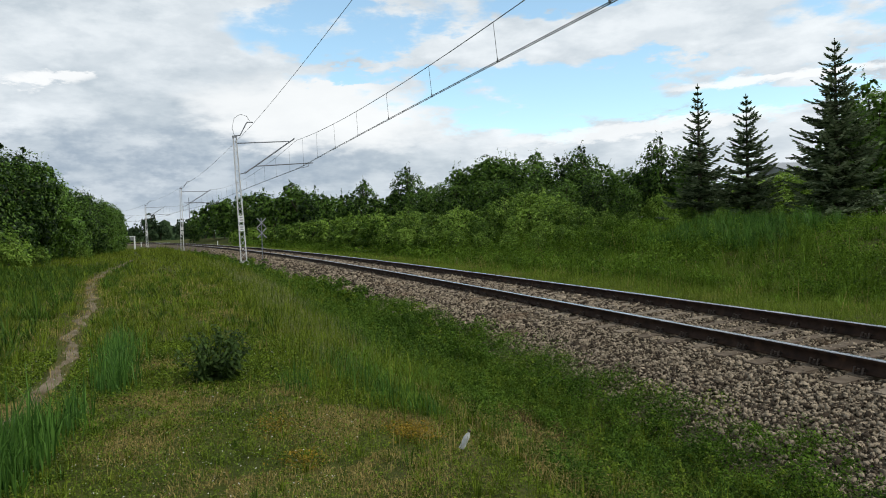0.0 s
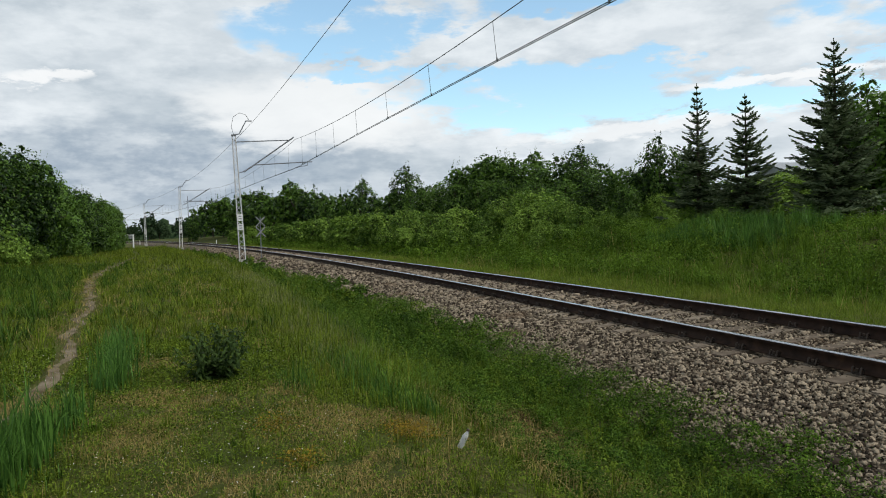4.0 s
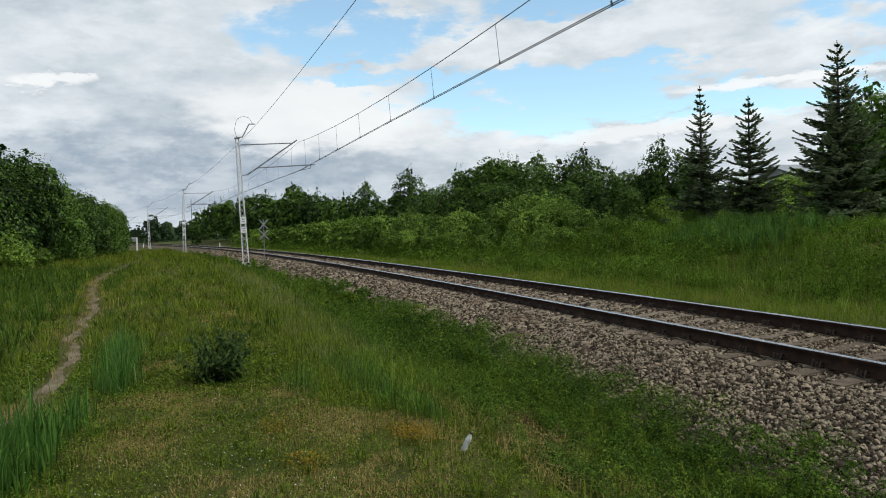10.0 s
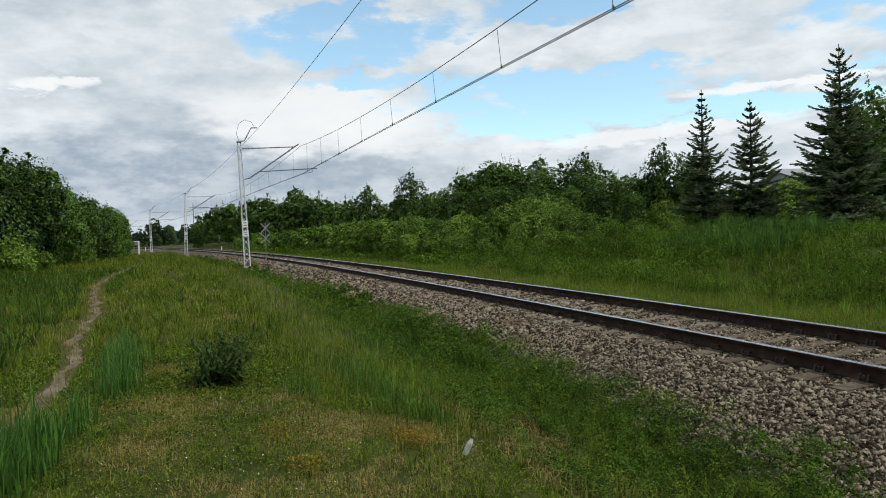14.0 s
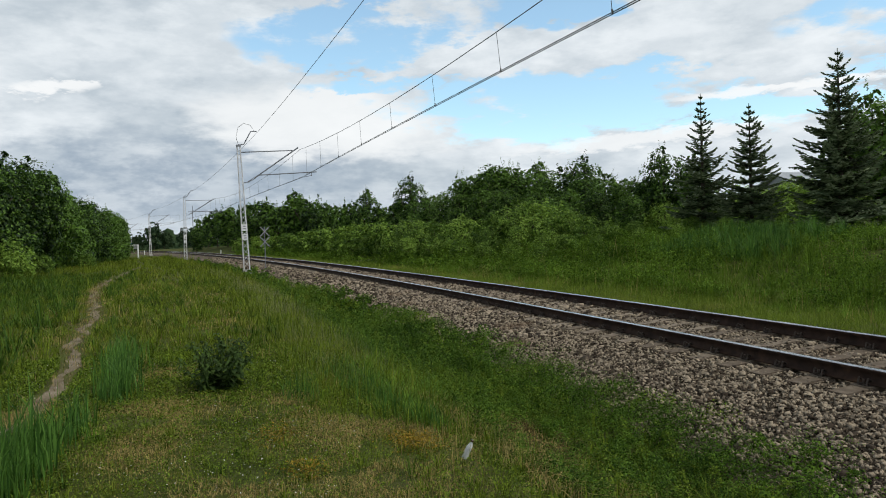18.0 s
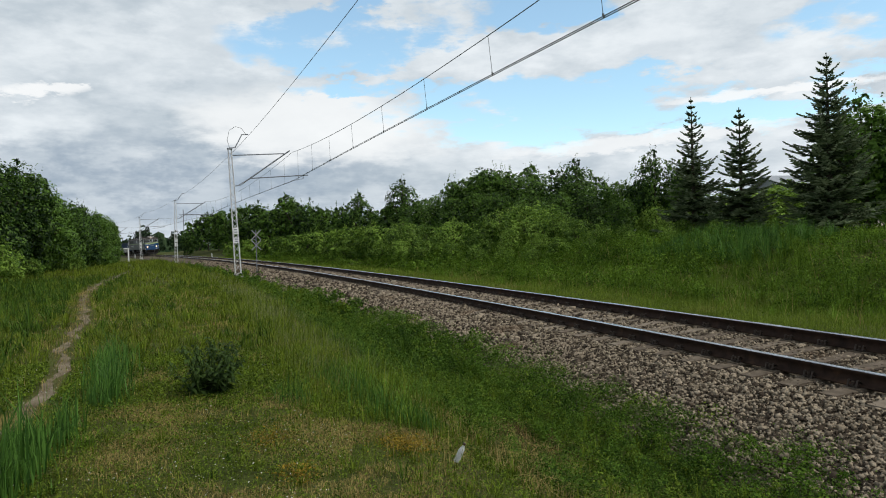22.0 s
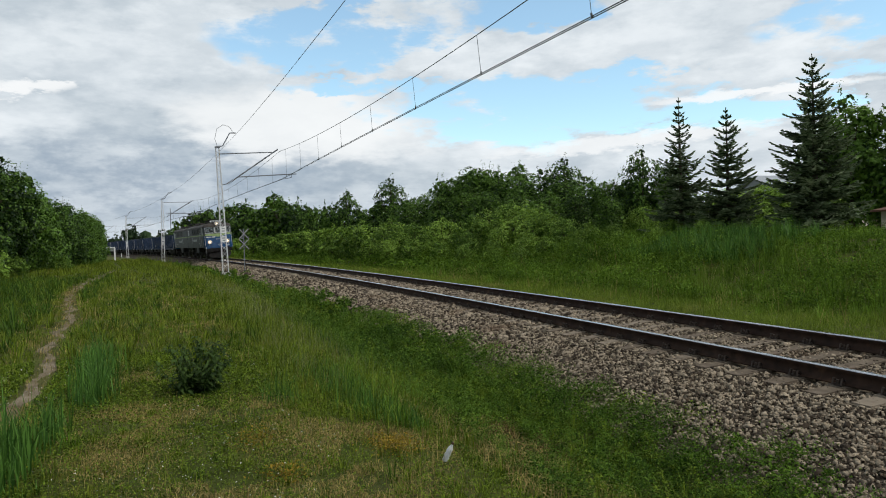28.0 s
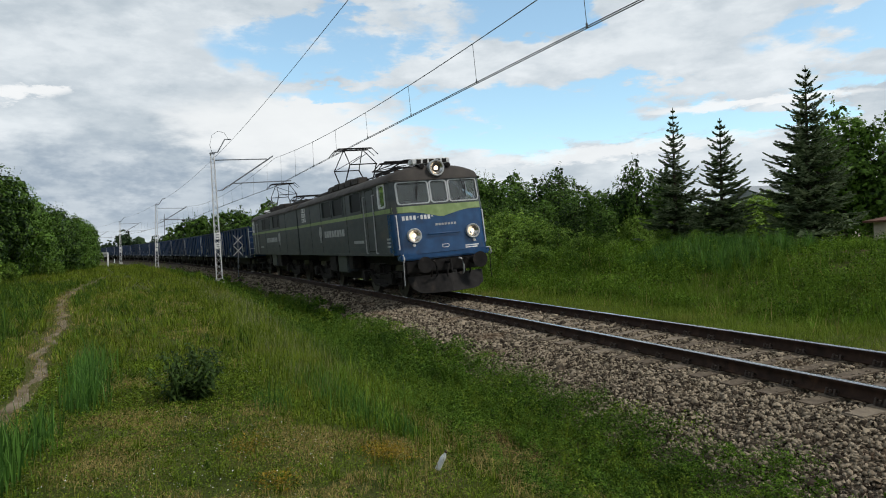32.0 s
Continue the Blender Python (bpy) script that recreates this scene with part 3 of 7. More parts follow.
def fir(seed, height, width, whorls, label, bare=0.0, slim=0.9):
    """A fir: a straight tapered trunk, ragged whorls of upswept branches with needled twigs, and a thin leader."""
    rng = np.random.default_rng(seed)
    root = thing("fir_tree", label, "tree", "firs beyond the track")
    bm = bmesh.new()
    rod(bm, (0, 0, -0.6), (0, 0, height * 0.55), 0.02 * height, 0.011 * height, 8)
    rod(bm, (0, 0, height * 0.55), (0, 0, height), 0.011 * height, 0.006, 6)
    part("trunk", bm, M_BARK, root)
    pos, axis, sizes = [], [], []
    wood = bmesh.new()
    zs = height * (0.03 + 0.95 * (np.arange(whorls) / (whorls - 1)) ** 0.95)
    gap = height / whorls
    for w, zw in enumerate(zs):
        f = 1 - zw / height
        reach = width * (0.05 * min(1, f * 8) + 0.95 * f ** slim)
        nb = int(round(5 + 9 * f))
        a0 = rng.uniform(0, 6.28)
        for b in range(nb):
            a = a0 + 2 * np.pi * b / nb + rng.normal(0, 0.2)
            z = zw + rng.normal(0, 0.05 + 0.26 * f) * gap * min(1.0, 4 * f)
            ln = reach * rng.choice([0.55, 0.8, 0.95, 1.1]) * rng.uniform(0.9, 1.12)
            lift = 0.45 * (1 - f) - 0.22 * f + rng.normal(0, 0.07)
            d = np.array([np.cos(a), np.sin(a), lift])
            side = np.array([-np.sin(a), np.cos(a), 0.0])
            curl = rng.uniform(0.10, 0.34) * ln
            tip = np.array([0, 0, z]) + d * ln + [0, 0, curl]
            mid = np.array([0, 0, z]) + d * ln * 0.55 + [0, 0, curl * 0.25]
            rod(wood, (0, 0, z), mid.tolist(), 0.012 + 0.014 * f, 0.010, 4)
            rod(wood, mid.tolist(), tip.tolist(), 0.010, 0.004, 4)
            m = max(4, int(ln / 0.085))
            for k in range(m):
                t = (k + 0.6) / m
                q = np.array([0, 0, z]) + d * ln * t + [0, 0, curl * t * t]
                if rng.random() < bare * (1 - f) * (1 - t):
                    continue
                pos.append(q), axis.append(d * 0.06), sizes.append(0.035)
                tw = 0.36 * ln * (1 - t) ** 0.8 * rng.uniform(0.35, 1.1) + 0.05
                for sgn in (-1, 1):
                    e = d * 0.6 + side * sgn * 0.85 + [0, 0, rng.normal(0.0, 0.16)]
                    steps = max(1, int(tw / 0.16))
                    for u in range(steps):
                        pos.append(q + e * tw * (u + 0.5) / steps + rng.normal(0, 0.012, 3))
                        axis.append(e * (tw / steps * 0.62 + 0.02))
                        sizes.append((0.043 if u == steps - 1 and t > 0.45 else 0.026 + 0.014 * f))
            pos.append(tip), axis.append((d + [0, 0, 0.4]) * 0.08), sizes.append(0.042)
    for t in np.linspace(0, 1, 12):
        pos.append(np.array([0, 0, height * (0.90 + 0.11 * t)])), axis.append(np.array([0, 0, 0.05])), sizes.append(0.03)
    part("branchwork", wood, M_BARK, root)["kind"] = "stuff"
    pos, axis, sizes = np.array(pos), np.array(axis), np.array(sizes)[:, None]
    nrm = rng.normal(0, 0.45, pos.shape) + [0, 0, 1]
    b = np.cross(nrm, axis)
    b /= np.linalg.norm(b, axis=1)[:, None] + 1e-9
    up = np.cross(axis, b)
    up /= np.linalg.norm(up, axis=1)[:, None] + 1e-9
    v1 = np.stack([pos - axis, pos + b * sizes, pos + axis * 1.15, pos - b * sizes], 1)
    v2 = np.stack([pos - axis, pos + up * sizes * 0.9, pos + axis * 1.1, pos - up * sizes * 0.9], 1)
    v = np.concatenate([v1, v2]).reshape(-1, 3)
    young = np.tile((rng.random(len(pos)) < np.where(sizes[:, 0] > 0.041, 0.9, 0.07)).astype(int), 2)
    mesh_ob("needles", v, quads(len(v) // 4), [M_NEEDLE, M_NEEDLE_TIP], root, ids=young)["kind"] = "stuff"
    return root


def plants():
    rnd = random.Random(5)
    # patterns of one metre's height, copied below
    bush = [shrub("shrub", "dense light green leafy shrub on the bank", "shrub", 20 + k, 2.2, 3.2, 4600, 0.125, M_LEAF_LIGHT, 22, 0.1, shoot=60, group="shrubs on the bank") for k in range(4)]
    bush_off = [shrub("shrub", "dense light green leafy shrub on the bank", "shrub", 25 + k, 2.2, 3.2, 1800, 0.23, M_LEAF_LIGHT, 18, 0.1, shoot=25, group="shrubs on the bank") for k in range(2)]
    tree = [shrub("tree", "dark green broadleaf tree behind the bank", "tree", 30 + k, 3.0, 6.5, 8200, 0.19, M_LEAF, 32, 0.1, 0.11, 60, "trees behind the bank") for k in range(4)]
    tree_off = [shrub("tree", "dark green broadleaf tree behind the bank", "tree", 35 + k, 3.0, 6.5, 4200, 0.29, M_LEAF, 26, 0.1, 0.11, 30, "trees behind the bank") for k in range(3)]
    hedge = [shrub("tree", "dense dark green tree at the edge of a thicket", "tree", 40 + k, 3.5, 7.0, 17000, 0.17, M_LEAF, 30, 0.1, 0.14, 60, "thicket beside the path") for k in range(3)]
    hedge_off = [shrub("tree", "dense dark green tree at the edge of a thicket", "tree", 45 + k, 3.5, 7.0, 4500, 0.40, M_LEAF, 40, 0.1, 0.14, 30, "thicket beside the path") for k in range(2)]
    far = shrub("tree", "round tree in the distance beyond the bend", "tree", 51, 5.2, 10.0, 2600, 0.65, M_FARLEAF, 18, 0.0, 0.2, 10, "far trees beyond the bend")

    def put(kinds, unit, rows, spread=1.0, label="", off=None, past=60):
        for s, l, h in rows:
            h *= 1.0 + 0.04 * min(1.0, max(0.0, (s - 80) / 20)) * (l < -12)
            k = h / unit * rnd.uniform(0.97, 1.03)
            use = off if off and s > past else kinds
            place(use[rnd.randrange(len(use))], s + rnd.uniform(-0.4, 0.4), l, k * spread * rnd.uniform(0.95, 1.08), rnd.uniform(0, 6.28), high=k, label=label)

    # thicket beside the path
    put(hedge, 7.0, ((30, 22.5, 8.0), (36, 22.2, 8.6), (41, 21.8, 8.9), (46, 21.3, 9.4), (51, 20.6, 9.6), (55, 19.6, 9.3), (59, 18.4, 9.4), (62.5, 17.6, 8.9), (67, 16.8, 7.6), (72, 15.8, 7.3), (78, 14.9, 7.1), (84, 14.0, 6.9), (90, 13.0, 6.7),
                     (106, 14.0, 6.4), (116, 14.0, 6.4), (130, 14.5, 6.4), (29, 20.2, 5.0), (33, 19.9, 5.2), (37, 19.8, 5.0), (41, 19.4, 4.6), (49, 26, 9.0), (60, 25, 9.0), (75, 22, 7.5), (95, 20, 7.0), (24, 23.5, 7.0)), 0.92, "", hedge_off, 93)
    put(hedge, 7.0, ((96, 11.9, 6.5), (92, 12.3, 6.2)), 0.62, "leafy tree at the end of the thicket beside a board")
    put(bush, 3.2, ((46.5, 17.8, 2.6), (52, 16.8, 1.6), (65, 14.6, 1.4)), 1.1, "low light green shrub at the foot of a thicket")
    # shrubs on the far bank, from the grass slope to the bend
    put(bush, 3.2, ((128, -9, 2.8), (114, -9, 2.8), (101.5, -9, 2.9), (93, -9.3, 3.0), (86.5, -9.5, 3.1), (79, -9.5, 3.2), (73, -9.5, 3.3), (68, -9.8, 3.3), (64, -10, 3.4), (59.5, -10, 3.2), (55.5, -10, 3.1), (51, -10.5, 3.2), (47.5, -10.3, 2.9), (44.5, -10.5, 2.7), (41.5, -11, 2.7), (38, -11.5, 2.6),
                     (36.5, -12.5, 2.7), (35, -13, 2.9), (33.3, -13.2, 2.8), (31.5, -13, 2.5), (30, -13.3, 2.0), (28.5, -13, 1.6), (27, -13.5, 1.2), (25.5, -14, 1.0), (42, -9, 1.8), (38, -9.2, 1.5), (34.5, -9.5, 1.3), (31.5, -9.8, 1.2), (28.5, -10, 1.1), (27, -11, 1.2), (33, -11, 1.8), (30, -11.5, 1.4), (36, -10.5, 1.8),
                     (46.5, -8.9, 1.9), (51, -8.8, 2.0), (56, -8.8, 2.0), (61, -8.7, 2.0), (66, -8.6, 2.0), (25, -11.5, 0.9), (24, -13, 0.8), (22, -14, 0.8), (20.5, -15, 0.85), (18.5, -15.5, 0.7), (23, -15.2, 1.0), (21.5, -16.2, 0.9)), 1.12, "", bush_off, 53)
    # trees behind them
    put(tree, 6.5, ((194, -13, 6.4), (169, -7.8, 5.0), (182, -13, 8.0), (170.5, -13, 9.3), (160, -13, 9.0), (152.5, -13, 8.8), (143, -13.5, 8.6), (134, -14, 9.2), (127, -14, 8.0), (121, -14, 7.4), (111.5, -15, 8.6), (106, -15, 7.4), (101, -15, 6.5), (95, -15, 5.8), (89.5, -15, 5.2), (84, -15.5, 5.6), (75, -16, 4.8), (70.5, -16, 4.4),
                     (65, -16.5, 4.6), (60.5, -17, 4.9), (58, -18, 6.0), (54, -18, 6.4), (51.5, -19, 7.2), (49, -18.6, 6.5), (47, -19, 6.3), (45.5, -20, 6.4), (42.5, -20, 5.8), (39.5, -20, 5.2), (37, -20, 4.5), (34.5, -20, 4.1), (33, -21, 4.0), (52, -15.5, 4.6), (47, -15.5, 4.4), (43, -15.5, 4.0), (39, -16, 3.8), (36, -16.5, 3.6), (56, -14.5, 4.4), (33, -17, 3.0), (30.5, -17.5, 2.8)), 1.12, "", tree_off, 66)
    put(tree, 6.5, ((31.5, -21, 5.8), (30.5, -22.3, 5.5)), 0.8, "slim dark green tree beside a fir")
    put(tree, 6.5, ((41, -21, 6.4), (69.5, -18, 8.0), (80.5, -16.5, 7.0)), 0.85, "tall loose-crowned tree above the shrubs")
    put(tree, 6.5, ((24.5, -30.5, 8.6), (21.5, -31.5, 8.0), (27.5, -33, 8.0)), 1.0, "broad light-leaved tree behind the firs")
    put(bush, 3.2, ((27.5, -25, 2.8), (29.5, -24, 2.6), (25.5, -27, 3.0), (31, -24.5, 2.6), (23.5, -27, 2.6), (26.6, -26, 3.4), (27.2, -27, 3.4), (26.0, -25.2, 3.0), (28, -19.8, 2.0), (26.5, -21.5, 1.8), (33, -24, 2.6), (31, -20.5, 2.3), (29.6, -19.4, 1.9), (34.5, -26, 3.2), (31.5, -27.5, 3.4)), 1.2, "dark shrub between the firs")
    # beyond the bend
    for s, l, h in ((262, -14, 10.5), (232, -22, 8.0), (245, -24, 8.0), (258, -26, 8.0), (272, -27, 8.5), (290, -24, 8.0), (305, -18, 8.0), (320, -10, 8.0), (335, -3, 8.5), (300, 10, 8.0), (330, 16, 8.0), (350, 6, 8.0), (218, -20, 7.0), (206, -17, 6.5), (290, -34, 8.5), (315, -32, 8.0), (340, -24, 8.0), (365, -14, 8.0), (385, 0, 8.0)):
        place(far, s, l, h / 10 * rnd.uniform(0.95, 1.1), rnd.uniform(0, 6.28), high=h / 10)
    retire(bush + bush_off + tree + tree_off + hedge + hedge_off + [far])


plants()


def firs():
    for s, l, h, w, n, seed, lab, bare, slim in ((16.8, -18.1, 7.75, 2.55, 23, 3, "tall dark green fir with upswept branches on the grassy bank", 0.1, 0.92), (20.5, -16.9, 5.95, 2.1, 17, 4, "slender dark green fir on the grassy bank", 0.1, 1.0),
                                                 (23.1, -16.4, 6.95, 2.3, 19, 5, "slender fir with a long thin bare top on the grassy bank", 0.5, 1.25)):
        o = fir(seed, h, w, n, lab, bare, slim)
        o.matrix_world = Matrix.Translation(Vector(land(s, l, -0.02)))


firs()


def far_woods():
    """A low belt of woods all round, far behind the rest."""
    rng = np.random.default_rng(9)
    n = 26000
    a = rng.uniform(-1.0, 1.0, n)
    a = np.where(rng.random(n) < 0.65, a * 0.75, a * np.pi)
    r = rng.uniform(520, 600, n)
    top = 9 + 4 * np.sin(a * 23) * np.sin(a * 57 + 1) + 3 * np.sin(a * 131)
    pos = np.stack([np.sin(a) * r, np.cos(a) * r, rng.uniform(-1, 1, n) ** 2 * top + 1.0], 1)
    out = np.stack([-np.sin(a), -np.cos(a), np.full(n, 0.3)], 1)
    v = leaf_quads(pos, out, np.full((n, 1), 5.0), rng)
    tagged(mesh_ob("far_woods", v, quads(n), M_FARLEAF), "low dark belt of woods on the horizon", "woods", kind="stuff")


far_woods()

# ---- masts and wires ----
M_RIMWHITE = material("white_sign_enamel", (0.62, 0.63, 0.63), (0.82, 0.82, 0.81), 5, 0.5, third=(0.4, 0.36, 0.3), third_at=(0.66, 0.85), third_scale=4)


def mast(seed, s, label, tilt, arm=True):
    """A lattice mast with its bracket: local x along the line, y towards the path, z up, foot at the origin."""
    root = thing("catenary_mast", label, "mast", "masts of the overhead line", plain_on(s, 3.78, -0.44) @ Matrix.Rotation(radians(-tilt), 4, "X"))
    bm = bmesh.new()
    box(bm, -0.28, 0.28, -0.33, 0.33, -0.9, 0.06, 0.03)
    box(bm, -0.20, 0.20, -0.27, 0.27, 0.06, 0.16, 0.02)
    part("foundation", bm, M_CONCRETE, root)
    H = 8.35

    def half(z):
        return 0.19 - 0.09 * z / H
    for sy in (-1, 1):
        bm = bmesh.new()
        r = [(sy * half(0.12), 0.12), (sy * half(H), H)]
        # a channel: web and two flanges
        for x0, x1, t in ((-0.06, 0.06, 0.010), (-0.06, -0.048, 0.032), (0.048, 0.06, 0.032)):
            v = [bm.verts.new((x, y + dy, z)) for y, z in r for x, dy in ((x0, -t), (x1, -t), (x1, t), (x0, t))]
            for k in range(4):
                bm.faces.new((v[k], v[(k + 1) % 4], v[4 + (k + 1) % 4], v[4 + k]))
        part("leg", bm, M_ZINC, root)
    z, k = 0.32, 0
    while z < H - 0.4:
        step = 0.42 - 0.018 * z
        s1 = 1 if k % 2 else -1
        bm = bmesh.new()
        for x in (-0.055, 0.055):
            q = s1 if x < 0 else -s1
            rod(bm, (x, -q * half(z), z), (x, q * half(z + step), z + step), 0.013, sides=4)
        part("lacing_bar", bm, M_ZINC, root)
        z, k = z + step, k + 1
    bm = bmesh.new()
    box(bm, -0.13, 0.13, -0.16, 0.16, H, H + 0.10, 0.015)
    part("cap", bm, M_ARM, root)
    # plates with marks that cannot be read
    for z0, h in ((2.72, 0.44), (2.12, 0.40)):
        bm = bmesh.new()
        box(bm, -0.105, -0.085, -0.20, 0.20, z0, z0 + h, 0.006)
        pl = part("plate", bm, M_RIMWHITE, root, "white plate with faded dark marks")
        for q in (0.62, 0.25):
            bm = bmesh.new()
            box(bm, -0.110, -0.1055, -0.10, 0.08, z0 + h * q, z0 + h * (q + 0.16))
            part("mark", bm, M_ARM, pl)
    # spur with the earth wire's horn
    bm = bmesh.new()
    for a, b in (((0, 0, H + 0.1), (0, -0.35, H + 0.12)), ((0, -0.35, H + 0.12), (0, -0.85, H + 0.98)), ((0, -0.85, H + 0.98), (0, -1.25, H + 0.98))):
        rod(bm, a, b, 0.035, sides=6)
    part("horn", bm, M_ARM, root)
    if s < 60:
        tube("jumper_cable", [(0, 0.0, H + 0.1), (0, 0.12, H + 0.6), (0, -0.05, H + 1.25), (0, -0.45, H + 1.52), (0, -0.85, H + 1.4), (0, -1.1, H + 0.98)], 0.014, M_WIRE, root)
    if arm:
        bm = bmesh.new()
        rod(bm, (0, -0.1, 7.95), (0, -3.55, 8.02), 0.035, sides=6)
        part("top_tie", bm, M_ARM, root)
        bm = bmesh.new()
        rod(bm, (0, -0.1, 5.9), (0, -0.5, 5.98), 0.03, sides=6)
        rod(bm, (0, -0.95, 6.25), (0, -3.95, 8.22), 0.045, sides=6)
        part("bracket_strut", bm, M_ARM, root)
        ins = bmesh.new()
        for q in range(7):
            t = q / 6
            c = Vector((0, -0.5, 5.98)).lerp(Vector((0, -0.95, 6.25)), t)
            d = Vector((0, -0.45, 0.27)).normalized() * 0.02
            rod(ins, c - d, c + d, 0.075, 0.05, 8)
        part("insulator", ins, M_INSUL, root)
        bm = bmesh.new()
        rod(bm, (0, -1.15, 6.40), (0, -5.1, 6.52), 0.035, sides=6)
        rod(bm, (0, -4.75, 6.50), (0, -4.75, 6.28), 0.022, sides=6)
        part("registration_arm", bm, M_ARM, root)
        bm = bmesh.new()
        rod(bm, (0, -4.75, 6.28), (0, -3.9, 6.15), 0.018, sides=6)
        part("steady_arm", bm, M_ARM, root)
    return root


MASTS = (-11.7, 43.3, 98.3, 154.6, 209.0)


def masts():
    for k, (s, tilt) in enumerate(zip(MASTS, (1.0, 2.0, -0.6, 0.6, 0.0))):
        mast(k, s, "pale grey lattice mast with a bracket arm beside the track", tilt)


masts()


def wires():
    """Contact wires, carrier cable, droppers and the earth wire: straight from mast to mast, sagging between."""
    line = thing("overhead_line", "thin dark overhead wires above the track", "overhead line")
    aside = {"contact": (-0.45, 0.0, -0.2, 0.0, -0.2), "carrier": (-0.3, 0.0, -0.1, 0.0, -0.1), "earth": (2.05, 2.8, 2.5, 2.6, 2.55)}
    high = {"contact": (5.45, 5.85, 5.8, 5.8, 5.8), "carrier": (7.4, 7.78, 7.8, 7.8, 7.8), "earth": (8.6, 8.9, 8.9, 8.9, 8.9)}
    sags = {"contact": -0.10, "carrier": 0.9, "earth": 0.35}

    def span(kind, k, t):
        a, b = (at(MASTS[i], aside[kind][i], high[kind][i]) for i in (k, k + 1))
        t = np.asarray(t, dtype=float)[..., None]
        return a * (1 - t) + b * t - np.array([0, 0, 1.0]) * sags[kind] * 4 * t * (1 - t)

    tt = np.linspace(0, 1, 25)[:-1]
    run = {kind: np.concatenate([span(kind, k, tt) for k in range(4)]) for kind in aside}
    tube("contact_wire", run["contact"], 0.011, M_WIRE, line)
    tube("contact_wire", run["contact"] + [0.07, 0.02, 0.0], 0.011, M_WIRE, line)
    tube("carrier_cable", run["carrier"], 0.012, M_WIRE, line)
    tube("earth_wire", run["earth"], 0.011, M_WIRE, line)
    for k in range(4):
        n = 11
        for j in range(n):
            t = (j + 0.5) / n
            p, q = span("carrier", k, t), span("contact", k, t)
            bm = bmesh.new()
            rod(bm, p, q, 0.007, sides=5)
            rod(bm, q - [0.0, 0.03, 0.03], q + [0.0, 0.03, 0.06], 0.022, sides=6)
            part("dropper", bm, M_WIRE, line)


wires()

# ---- the train ----
M_BLUE = material("glossy_blue_paint", (0.009, 0.044, 0.118), (0.018, 0.074, 0.190), 3, 0.24, third=(0.03, 0.035, 0.045), third_at=(0.60, 0.80), third_scale=2.0, bump=0.001, bump_scale=60)
M_GREY = material("dirty_grey_paint", (0.027, 0.036, 0.040), (0.056, 0.068, 0.072), 1.6, 0.5, third=(0.075, 0.068, 0.060), third_at=(0.52, 0.75), third_scale=1.3, stretch=(1, 1, 2.5))
M_LIME = material("lime_stripe_paint", (0.18, 0.26, 0.085), (0.28, 0.36, 0.15), 4, 0.5, third=(0.15, 0.18, 0.08), third_scale=3)
M_ROOF = material("sooty_roof_paint", (0.026, 0.022, 0.019), (0.058, 0.049, 0.042), 2.2, 0.8, third=(0.11, 0.11, 0.11), third_at=(0.60, 0.8), third_scale=1.6)
M_UNDER = material("black_greasy_steel", (0.007, 0.006, 0.006), (0.020, 0.018, 0.017), 5, 0.7, 0.1, third=(0.038, 0.030, 0.024), third_scale=3, spec=0.2)
M_RIM = material("white_enamel", (0.55, 0.56, 0.56), (0.78, 0.78, 0.77), 8, 0.45, third=(0.35, 0.33, 0.30), third_at=(0.65, 0.8), third_scale=6)
M_DULLWHITE = material("dirty_white_paint", (0.28, 0.29, 0.29), (0.44, 0.45, 0.45), 6, 0.6)
M_WAGON = material("blue_wagon_paint", (0.005, 0.019, 0.060), (0.012, 0.042, 0.125), 0.9, 0.55, third=(0.012, 0.020, 0.034), third_at=(0.50, 0.72), third_scale=0.8, thing=0.5, stretch=(1, 1, 0.5), spec=0.2)
M_TYRE = material("worn_wheel_steel", (0.05, 0.045, 0.042), (0.12, 0.11, 0.10), 6, 0.45, 0.7)
M_LIT = glow("lit_lamp_glass", (1.0, 0.84, 0.62), 2.6)
M_REFLECTOR = material("lamp_reflector", (0.34, 0.33, 0.31), (0.58, 0.56, 0.53), 9, 0.25, 1.0)
M_FRAME = material("grey_white_frame_paint", (0.36, 0.37, 0.38), (0.52, 0.53, 0.53), 8, 0.5)


def pane_material():
    mat = bpy.data.materials.new("cab_glass")
    mat.use_nodes = True
    b = mat.node_tree.nodes["Principled BSDF"]
    b.inputs["Base Color"].default_value = (0.62, 0.68, 0.68, 1)
    b.inputs["Roughness"].default_value, b.inputs["Transmission Weight"].default_value, b.inputs["IOR"].default_value = 0.03, 0.93, 1.4
    return mat


M_PANE = pane_material()
# near-black dull sheet: the dark inside painted into the wide side windows
M_DARKFILL = material("dark_window_fill", (0.006, 0.007, 0.008), (0.012, 0.013, 0.014), 2, 0.35, spec=0.04)


def rrect(a0, a1, b0, b1, r, n=4):
    """A rectangle with rounded corners, anticlockwise."""
    out = []
    for ca, cb, st in ((a1 - r, b0 + r, -90), (a1 - r, b1 - r, 0), (a0 + r, b1 - r, 90), (a0 + r, b0 + r, 180)):
        for k in range(n + 1):
            t = radians(st + 90 * k / n)
            out.append((ca + r * math.cos(t), cb + r * math.sin(t)))
    return out


def plate(name, pts, to, mat, parent, d0, d1, label=""):
    """A plate of outline pts that stands from depth d0 to d1 on the surface to(a, b, depth)."""
    n = len(pts)
    v = [to(a, b, d1) for a, b in pts] + [to(a, b, d0) for a, b in pts]
    f = [list(range(n))] + [[i, n + i, n + (i + 1) % n, (i + 1) % n] for i in range(n)] + [list(range(2 * n - 1, n - 1, -1))]
    return mesh_ob(name, v, f, mat, parent, label=label)


